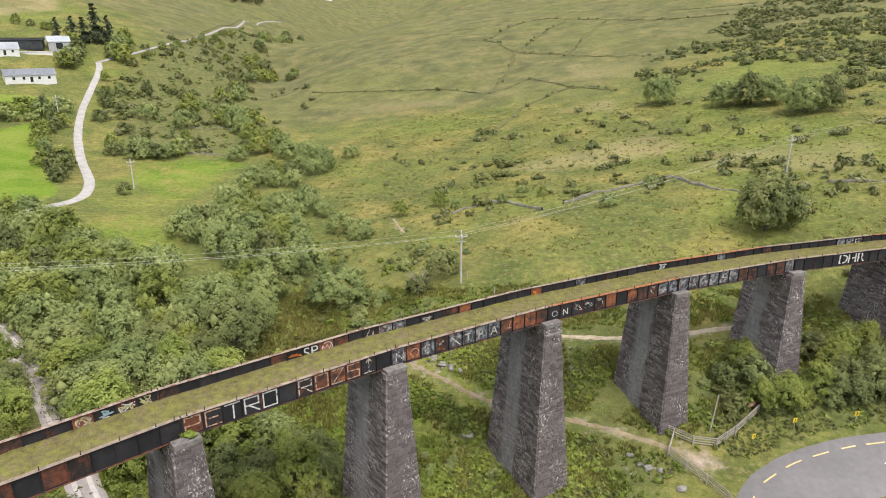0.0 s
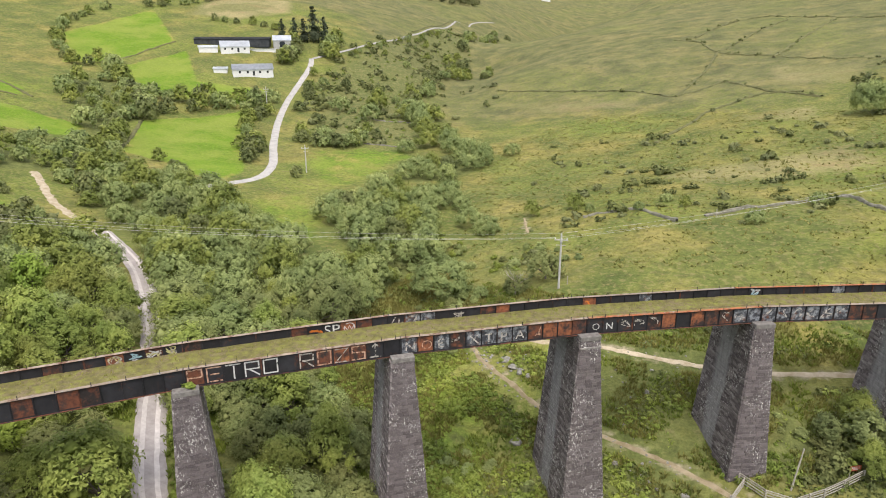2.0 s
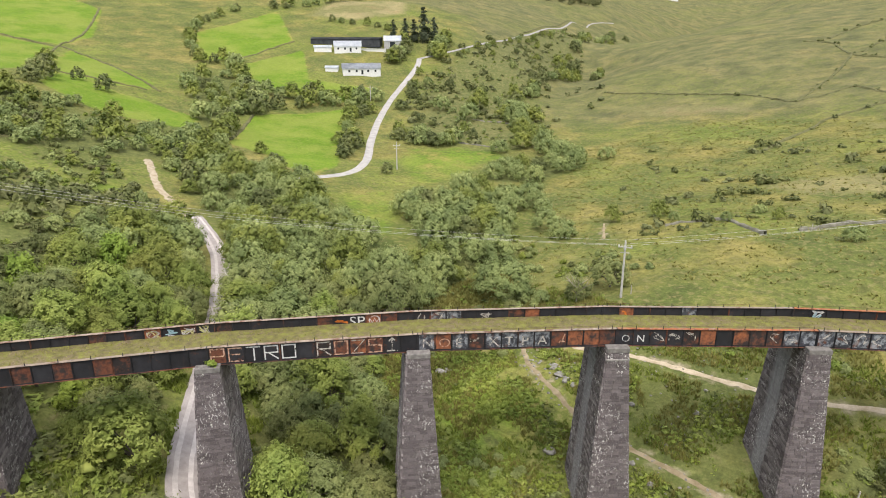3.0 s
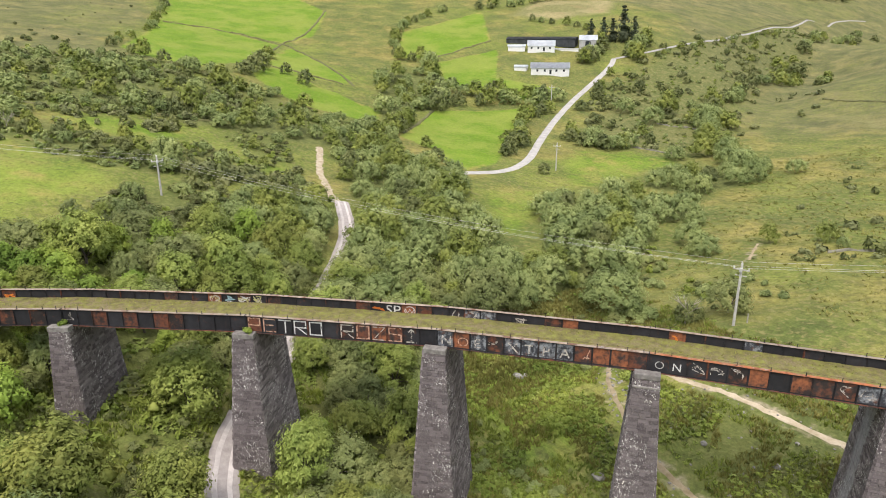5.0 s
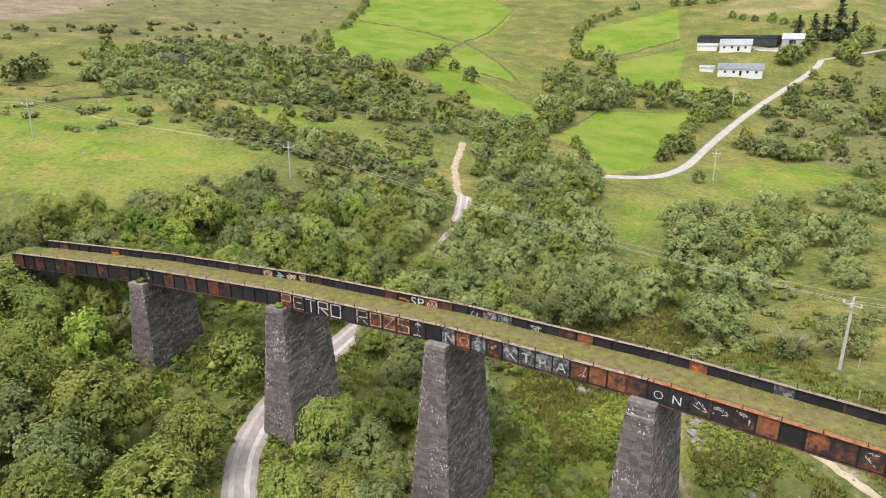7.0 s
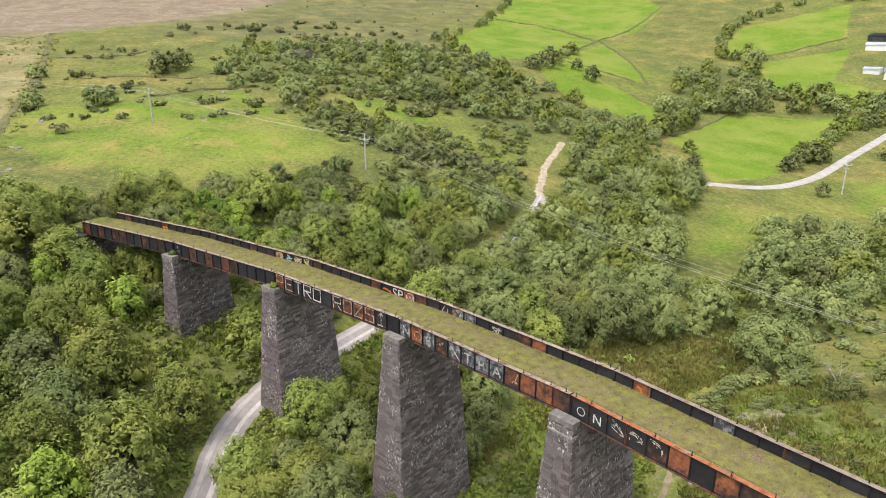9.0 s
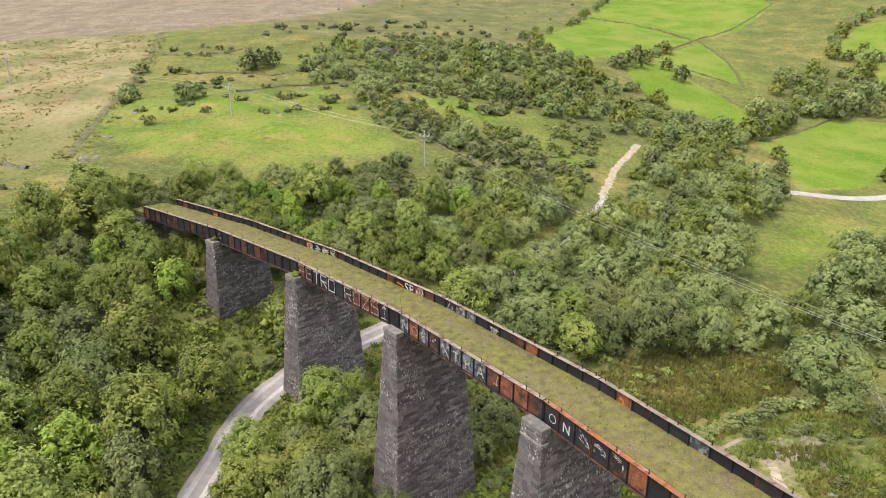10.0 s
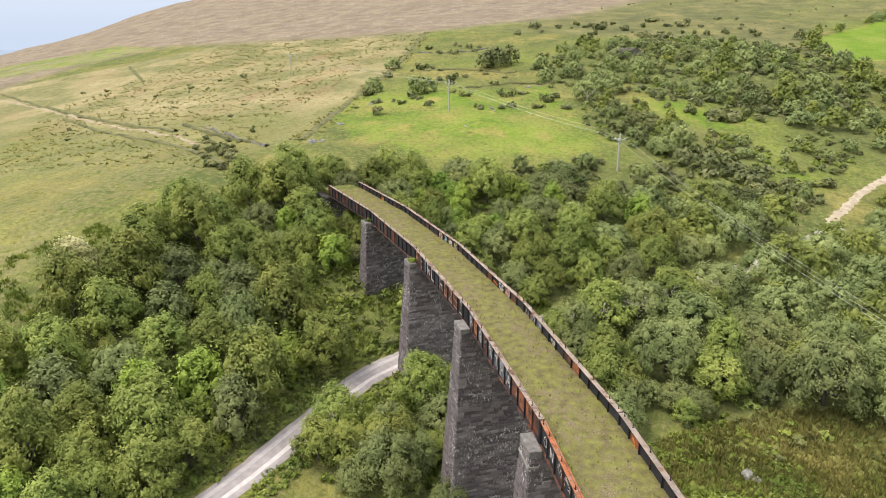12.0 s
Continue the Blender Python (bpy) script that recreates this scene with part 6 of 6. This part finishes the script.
def deck_grass():
    rng = np.random.RandomState(11)
    vs, n = [], 4500
    k = rng.uniform(0, SPANS, n)
    edge = rng.rand(n) < .6
    s = np.where(edge, np.abs(rng.normal(0, .09, n)), rng.rand(n))
    s = np.where(rng.rand(n) < .5, s, 1 - s)
    for kk, ss in zip(k, np.clip(s, .015, .985)):
        i = int(kk)
        r = R_IN + .25 + ss * (R_OUT - R_IN - .5)
        p = ring(i, r).lerp(ring(i + 1, r), kk - i)
        z = TOP - 1.0 + .14 * (1 - (2 * ss - 1) ** 2)
        h, a, w = rng.uniform(.06, .2), rng.uniform(0, 6.28), rng.uniform(.03, .08)
        vs += [(p.x - w * math.cos(a), p.y - w * math.sin(a), z - .03), (p.x + w * math.cos(a), p.y + w * math.sin(a), z - .03), (p.x + rng.uniform(-.12, .12), p.y + rng.uniform(-.12, .12), z + h)]
    me = quick_mesh("deck_grass", np.array(vs), np.zeros((0, 4), int), np.arange(3 * n).reshape(-1, 3), LEAF["turf"])
    tagged(new("deck_grass", me), "short grass along the girders on the deck", "grass", kind="stuff")


deck_grass()


# ---- odd trees and posts ----
PALEBARK = plain("pale_bare_bark", (.3, .27, .23), (.46, .42, .37), 5, 0.9)


def bare_tree(px, py, high, seed, label, leaves=0):
    """A thin tree of forked limbs, with few leaves or none."""
    rng = random.Random(seed)
    t = base("tree", Matrix.Translation((px, py, level(px, py))), label, "tree")
    part("trunk", rod(bmesh.new(), (0, 0, -.3), (.1, 0, high * .45), .13, .08, 7), PALEBARK, t)
    ends = []
    for i in range(6):
        a = i * 1.05 + rng.uniform(-.3, .3)
        start = Vector((.1, 0, high * (.28 + .03 * i)))
        mid = start + Vector((math.cos(a), math.sin(a), 1.0)) * high * .2
        bm = rod(bmesh.new(), start, mid, .06, .04, 5)
        for j in range(5):
            tip = mid + Vector((math.cos(a + rng.uniform(-1, 1)), math.sin(a + rng.uniform(-1, 1)), rng.uniform(.4, 1.6))) * high * rng.uniform(.14, .24)
            rod(bm, mid, tip, .035, .012, 4)
            ends.append((tuple(tip), high * .09))
        part("limb", bm, PALEBARK, t)
    if leaves:
        data = foliage(np.random.RandomState(seed), ends, leaves, .11, core=0)
        hang("crown", quick_mesh("crown", *data, LEAF["willow"]), t, "thin sparse leaves")


bare_tree(-129, 45, 5.0, 4, "pale leafless thorn tree at a field corner")
bare_tree(-4, 100, 5.5, 9, "slender pale-stemmed birch with sparse leaves", 14)


def fence_post(px, py):
    tagged(hang("fence_post", mesh_of("fence_post", [(px + a * .06, py + b * .06, level(px, py) + c) for a in (-1, 1) for b in (-1, 1) for c in (-.3, 1.3)],
           [(0, 1, 3, 2), (4, 6, 7, 5), (0, 4, 5, 1), (2, 3, 7, 6), (1, 5, 7, 3), (0, 2, 6, 4)], WOOD), None), "weathered timber fence post in rough grass", "fence post", "lone fence posts")


for px, py in ((-1, 108), (8, 95), (27, 133), (4, 101)):
    fence_post(px, py)


# ---- boulders and rubble ----
def rock_mesh(seed):
    rng = random.Random(seed)
    bm = bmesh.new()
    bmesh.ops.create_icosphere(bm, subdivisions=2, radius=.5)
    for v in bm.verts:
        d = noise.noise(v.co * 2.2 + Vector((seed * 3.1, 0, 0)))
        v.co *= 1 + .45 * d
        v.co.z *= .62
    me = bpy.data.meshes.new("boulder")
    bm.to_mesh(me)
    bm.free()
    me.materials.append(ROCK)
    return me


ROCKS = [rock_mesh(s) for s in range(5)]


def boulder(px, py, size):
    ob = new("boulder", rng0.choice(ROCKS))
    ob.matrix_world = Matrix.Translation((px, py, level(px, py) + size * .02)) @ Euler((rng0.uniform(-.3, .3), rng0.uniform(-.3, .3), rng0.uniform(0, 6.28))).to_matrix().to_4x4() @ Matrix.Diagonal((size, size * rng0.uniform(.7, 1.1), size * rng0.uniform(.7, 1.1), 1))
    tagged(ob, "pale grey boulder lying in rough grass", "boulder", "boulders on the bank")


for px, py, s in ((0, 81, 1.6), (1.2, 80, 1.3), (-1.5, 82.5, 1.4), (2.3, 79.3, 1.0), (3, 69.3, 1.5), (21.8, 65.6, 1.1), (22.6, 64.2, .9), (23.4, 63.6, 1.2), (24.6, 63.2, .8), (26, 60.4, 1.3),
                 (5, 89, 1.0), (27.4, 69.2, .9), (7, 88, .8), (-16.4, 78.7, 1.6), (-15.6, 79.4, 1.0), (-145, 26, 1.6), (-117.5, -11, 1.4), (-107, -17.5, 1.2), (-79, -6.5, 2.2), (-97, -9, 1.5), (-114, 24, 1.3), (-112, 25, .9), (-96, 23, .9), (-98, -10.5, 1.1), (-80.5, -5, 1.2), (-116, 23, .8), (-148, 28, 1.1), (-12, 94, .8), (12, 70.5, .7), (14.5, 68.5, .8), (-70, 60, .9), (19, 66, .6), (10, 78, .7), (17, 79, .9)):
    boulder(px, py, s)
for _ in range(190):
    a = rng0.choice(((12, 80, 8), (18, 68, 6), (10, 88, 7), (0, 81, 4), (-2.8, 90.4, 4), (-2.8, 90.4, 4.5), (-2.5, 90, 3.5), (24, 63.5, 3), (6, 88, 4), (14, 72, 7), (26, 86, 7), (-5, 84, 2)))
    boulder(a[0] + rng0.gauss(0, a[2] * .6), a[1] + rng0.gauss(0, a[2] * .5), rng0.uniform(.15, .5))


for key, count in (("bank", 60), ("north", 45), ("west", 12)):
    dots = smooth(DIRT_PATHS[key], .5)
    for _ in range(count):
        px, py = rng0.choice(dots)
        boulder(px + rng0.gauss(0, .7), py + rng0.gauss(0, .7), rng0.uniform(.12, .32))


# ---- field walls ----
def field_wall(line, high=.6, wide=.7, mat=None, label="low dry stone wall grown over with grass", step=1.1):
    pts = smooth(line, step)
    verts, faces = [], []
    prof = [(-.5, -.3), (-.36, .55), (-.22, .92), (.0, 1.0), (.22, .9), (.38, .5), (.5, -.3)]
    for i, (px, py) in enumerate(pts):
        a, b = pts[max(i - 1, 0)], pts[min(i + 1, len(pts) - 1)]
        d = Vector((b[0] - a[0], b[1] - a[1])).normalized()
        h = high * (.8 + .9 * noise.noise(Vector((px * .23, py * .23, 1))) + rng0.uniform(-.3, .3))
        for s, t in prof:
            s = s * wide * rng0.uniform(.8, 1.25)
            qx, qy = px - d.y * s, py + d.x * s
            verts.append((qx, qy, level(px, py) + h * t * rng0.uniform(.9, 1.1)))
    n = len(prof)
    for i in range(len(pts) - 1):
        for k in range(n - 1):
            o = i * n + k
            faces.append((o, o + 1, o + n + 1, o + n))
    tagged(new("field_wall", mesh_of("field_wall", verts, faces, mat or DRYWALL)), label, "field wall", kind="structure")


HEDGEBANK = plain("overgrown_bank", (.1, .108, .045), (.18, .175, .075), .5, .95, bump=.9, depth=.4)


def hedge_bank(line, high=.5, wide=1.5):
    field_wall(line, high, wide, HEDGEBANK, "overgrown earth field bank", 2.5)


for line in ([(25, 133), (37, 139), (50, 146), (54, 136), (62, 127), (68, 118)], [(-85, 218), (-70, 220)],
             [(-97, 254), (-81, 260)], [(20, 129), (11, 140), (2, 137)], [(76, 128), (90, 124), (110, 126)], [(-203, -32), (-203, -15), (-211, -5)], [(-88, -42), (-77, -25), (-71, -13)]):
    field_wall(line)
for line in (*HILL_BANKS, [(-168, -17), (-169, 0), (-166, 17)],
             [(-142, 8), (-150, 22), (-153, 34)], [(-161, 51), (-149, 64), (-147, 78), (-140, 95)], [(-334, 160), (-311, 180), (-274, 194)], [(-274, 194), (-246, 170), (-216, 145)],
             [(-274, 194), (-300, 226), (-350, 272)], [(-274, 196), (-230, 190), (-190, 178)], [(-192, 174), (-215, 155)], [(-229, 300), (-229, 262), (-222, 250)],
             [(-155, -199), (-117, -123), (-95, -79), (-82, -46)], [(-104, -107), (-79, -62), (-66, -32), (-53, -10)], [(-91, -51), (-77, -28), (-73, -14)], [(-202, -175), (-164, -132)],
             [(-158, 192), (-134, 156)], [(-162, 470), (-171, 545), (-182, 630), (-196, 705), (-207, 765)]):
    hedge_bank(line)


hedge_bank([(-254, -48), (-184, -31), (-130, -21), (-99, -15), (-82, -11)], .26, 2.4)


# ---- overhead line ----
def pole(px, py, high, turn=0.0, label="weathered timber electricity pole with crossarm and insulators", lean=0.0, arms=True, girth=.19):
    m = Matrix.Translation((px, py, level(px, py))) @ Euler((0, lean, turn)).to_matrix().to_4x4()
    p = base("utility_pole", m, label, "utility pole", "overhead line")
    part("post", rod(bmesh.new(), (0, 0, -.4), (0, 0, high), girth, girth * .72, 10), POLE if arms else WOOD, p)
    if arms:
        part("crossarm", box(bmesh.new(), -1.0, 1.0, -.07, .07, high - .93, high - .77, .01), POLE, p)
        part("crossarm", box(bmesh.new(), -.7, .7, .06, .14, high - 1.75, high - 1.65, .01), POLE, p)
        part("transformer", rod(bmesh.new(), (0, -.22, high - 1.1), (0, -.22, high - .6), .2, n=10), WIRE, p)
        for x in (-.9, 0, .9):
            part("insulator", rod(bmesh.new(), (x, 0, high - .78 + (.78 if x == 0 else 0)), (x, 0, high - .5 + (.75 if x == 0 else 0)), .09, .07, 8), WHITE, p)
    return [m @ Vector((x, 0, high - .48 + (.72 if x == 0 else 0))) for x in (-.9, 0, .9)]


LINE = [(160, 168, 8.6, .1), (71, 134.5, 8.6, .1), (2.9, 99.4, 8.7, .15), (-82, 58, 6.9, 1.4), (-110, 14, 7.2, 1.4), (-160, -62, 8, 1.2)]
tops = [pole(px, py, h, turn) for px, py, h, turn in LINE]


def wires(a, b, sag):
    for p, q in zip(a, b):
        verts, faces = [], []
        side = Vector((p.y - q.y, q.x - p.x, 0)).normalized() * .011
        for t in range(17):
            c = p.lerp(q, t / 16) - Vector((0, 0, sag * 4 * (t / 16) * (1 - t / 16)))
            verts += [c - side, c + Vector((0, 0, .011)), c + side, c - Vector((0, 0, .011))]
        for t in range(16):
            faces += [(4 * t + i, 4 * t + (i + 1) % 4, 4 * t + 4 + (i + 1) % 4, 4 * t + 4 + i) for i in range(4)]
        me = mesh_of("wire", verts, faces, WIRE)
        tagged(new("wire", me), "thin pale overhead electricity wire", "wire", "overhead wires")


for a, b, s in zip(tops, tops[1:], (1.4, 1.2, 1.6, .9, 1.0)):
    wires(a, b if (a[0] - b[0]).length < (a[0] - b[2]).length else b[::-1], s)
pole(-82, 171.5, 8, .6, "weathered timber electricity pole in a field")
pole(-138, 240, 8, .6, "weathered timber electricity pole by a hedge")
pole(32, 68.4, 5.0, .2, "short leaning timber post by a fence", .1, False, .1)


# ---- post and rail fence by the road ----
def rail_fence(line, label):
    pts = []
    for a, b in zip(line, line[1:]):
        n = max(1, round(math.hypot(b[0] - a[0], b[1] - a[1]) / 2.0))
        pts += [(a[0] + (b[0] - a[0]) * t / n, a[1] + (b[1] - a[1]) * t / n) for t in range(n)]
    pts.append(line[-1])
    f = base("timber_fence", Matrix(), label, "fence", "roadside fence")
    at = [Vector((x, y, level(x, y))) for x, y in pts]
    for p in at:
        part("post", box(bmesh.new(), p.x - .07, p.x + .07, p.y - .07, p.y + .07, p.z - .3, p.z + 1.25, .012), WOOD, f)
    for p, q in zip(at, at[1:]):
        d = (q - p)
        for h in (.3, .62, .94, 1.18):
            bm = bmesh.new()
            box(bm, 0, d.length, -.025, .025, -.06, .06, .006)
            ob = part("rail", bm, WOOD, f)
            x = d.normalized()
            y = Vector((-x.y, x.x, 0)).normalized()
            m = Matrix((x, y, x.cross(y))).transposed().to_4x4()
            m.translation = p + Vector((0, 0, h)) + y * .08
            ob.matrix_world = m


rail_fence([(27, 68.2), (29.4, 66.6), (32, 66.2), (35, 68.2), (39, 71.2)], "weathered grey post and rail fence beside a road")
rail_fence([(27.4, 67.8), (26, 65.2), (27.4, 63), (29, 61), (30.4, 58.6), (31, 55)], "weathered grey post and rail fence beside a track")


# ---- road signs ----
def chevron(px, py, turn):
    m = Matrix.Translation((px, py, level(px, py))) @ Euler((0, 0, turn)).to_matrix().to_4x4()
    s = base("chevron_sign", m, "yellow bend marker with black chevron on a post", "road sign", "bend markers")
    part("post", rod(bmesh.new(), (0, 0, -.3), (0, 0, 1.5), .04, n=8), WOOD, s)
    part("plate", box(bmesh.new(), -.3, .3, -.03, -.01, 1.0, 1.6, .01), SIGNYELLOW, s)
    bm = bmesh.new()
    for z0, z1 in ((1.08, 1.3), (1.52, 1.3)):
        v = [bm.verts.new(c) for c in ((-.15, -.036, z0), (.0, -.036, z0), (.17, -.036, z1), (.02, -.036, z1))]
        bm.faces.new(v if z0 < z1 else v[::-1])
    part("chevron", bm, SIGNBLACK, s)


chevron(36.4, 66.6, .5)
chevron(42.3, 68.9, .25)
chevron(50.2, 69.8, .1)


def notice(px, py):
    m = Matrix.Translation((px, py, level(px, py))) @ Euler((0, 0, .5)).to_matrix().to_4x4()
    s = base("notice_board", m, "faded red notice board on posts by bushes", "sign")
    for x in (-.5, .5):
        part("post", rod(bmesh.new(), (x, 0, -.3), (x, 0, 1.3), .05, n=8), WOOD, s)
    part("board", box(bmesh.new(), -.7, .7, -.08, -.05, .75, 1.35, .01), SIGNRED, s)
    for z, w in ((1.2, .5), (1.05, .42), (.9, .3)):
        part("text_bar", box(bmesh.new(), -w, w, -.088, -.082, z - .03, z + .03), WHITE, s)


notice(38.2, 71.6)


# ---- houses ----
def gable_house(name, px, py, turn, long, deep, wall, roof_h, wallmat, roofmat, label, windows=(), door=None, chimneys=(), category="house"):
    m = Matrix.Translation((px, py, level(px, py) - .2)) @ Euler((0, 0, turn)).to_matrix().to_4x4()
    h = base(name, m, label, category)
    bm = bmesh.new()
    x, y = long / 2, deep / 2
    lo = [bm.verts.new(c) for c in ((-x, -y, -1.5), (x, -y, -1.5), (x, y, -1.5), (-x, y, -1.5))]
    hi = [bm.verts.new(c) for c in ((-x, -y, wall), (x, -y, wall), (x, y, wall), (-x, y, wall))]
    r = [bm.verts.new((-x, 0, wall + roof_h - .1)), bm.verts.new((x, 0, wall + roof_h - .1))]
    for f in ((lo[0], lo[1], hi[1], hi[0]), (lo[2], lo[3], hi[3], hi[2]), (lo[1], lo[2], hi[2], r[1], hi[1]), (lo[3], lo[0], hi[0], r[0], hi[3])):
        bm.faces.new(f)
    part("wall", bm, wallmat, h)
    bm = bmesh.new()
    o = .35
    for s in (-1, 1):
        e = wall - o * roof_h / y
        v = [(-x - o, s * (y + o), e), (x + o, s * (y + o), e), (x + o, 0, wall + roof_h), (-x - o, 0, wall + roof_h)]
        f = bm.faces.new([bm.verts.new(c) for c in (v if s < 0 else v[::-1])])
        bmesh.ops.solidify(bm, geom=[f], thickness=.14)
    part("roof", bm, roofmat, h)
    for wx, wz, ww, wh in windows:
        win = part("window", box(bmesh.new(), wx - ww / 2, wx + ww / 2, -y - .05, -y + .02, wz, wz + wh, .01), WALLPAINT, h)
        part("pane", box(bmesh.new(), wx - ww / 2 + .08, wx + ww / 2 - .08, -y - .06, -y - .045, wz + .08, wz + wh - .08), DARKGLASS, win)
    if door is not None:
        part("door", box(bmesh.new(), door - .5, door + .5, -y - .05, -y + .02, 0, 2.05, .02), DARKGLASS, h)
    for cx in chimneys:
        part("chimney", box(bmesh.new(), cx - .4, cx + .4, -.3, .3, wall + roof_h - .5, wall + roof_h + .9, .03), wallmat, h)
    return h


COT = math.atan2(9, 16)
gable_house("cottage", -168.7, 277.5, math.atan2(12, 14.5), 18, 6.5, 2.9, 2.3, WALLPAINT, SLATE, "long white rendered cottage with grey slate roof", [(-6, 1, 1.1, 1.2), (-2.5, 1, 1.1, 1.2), (3, 1, 1.1, 1.2), (6.5, 1, 1.1, 1.2)], 0.2)
gable_house("outhouse", -182.5, 272.5, COT, 6, 4, 1.9, .8, WALLPAINT, SHEDROOF, "small low white outhouse beside a cottage", category="outhouse")
gable_house("farmhouse", -195.5, 303.5, math.atan2(11, 13.5), 14, 6.5, 2.9, 2.6, WALLPAINT, SHEDROOF, "white farmhouse with a pale roof", [(-5, 1, 1.1, 1.2), (-1.5, 1, 1.1, 1.2), (4.5, 1, 1.1, 1.2)], 1.4)
gable_house("farm_shed", -203.5, 314, math.atan2(15, 33), 38, 9, 2.7, 1.1, BLACKSHED, BLACKSHED, "long dark sheeted farm shed", category="shed")
gable_house("barn", -181, 325, math.atan2(15, 33) + .15, 9, 8, 3.6, 2.4, plain("grey_block", (.35, .35, .35), (.5, .5, .5), 1, .9), SHEDROOF, "grey gabled barn with a dark doorway", [(0, 0, 3, 3)], category="barn")
gable_house("lean_to", -206.5, 296.5, math.atan2(11, 13.5), 9, 5, 2.2, .9, WALLPAINT, SHEDROOF, "low white lean-to at the end of a farmhouse", category="outhouse")
gable_house("yard_wall", -185, 311.8, math.atan2(6, 12.7), 14, .6, 1.5, .1, WALLPAINT, WALLPAINT, "white yard wall by a farmhouse", category="wall")
gable_house("far_house", -214, 1305, .3, 16, 8, 3, 2.5, WALLPAINT, SLATE, "tiny white far house on a hillside")
gable_house("ruin", -200, 47.5, .9, 9, 5, 2.4, .9, DRYWALL, DRYWALL, "roofless grey stone ruin among trees", category="ruin")

# the sea beyond the headland
sea = mesh_of("water", [(-60000, -60000, -62), (60000, -60000, -62), (60000, -2600, -62), (-60000, -2600, -62)], [(0, 1, 2, 3)], plain("pale_sea", (.14, .2, .28), (.2, .26, .34), .002, .35))
tagged(new("water", sea), "pale hazy sea beyond a headland", "sea", kind="structure")
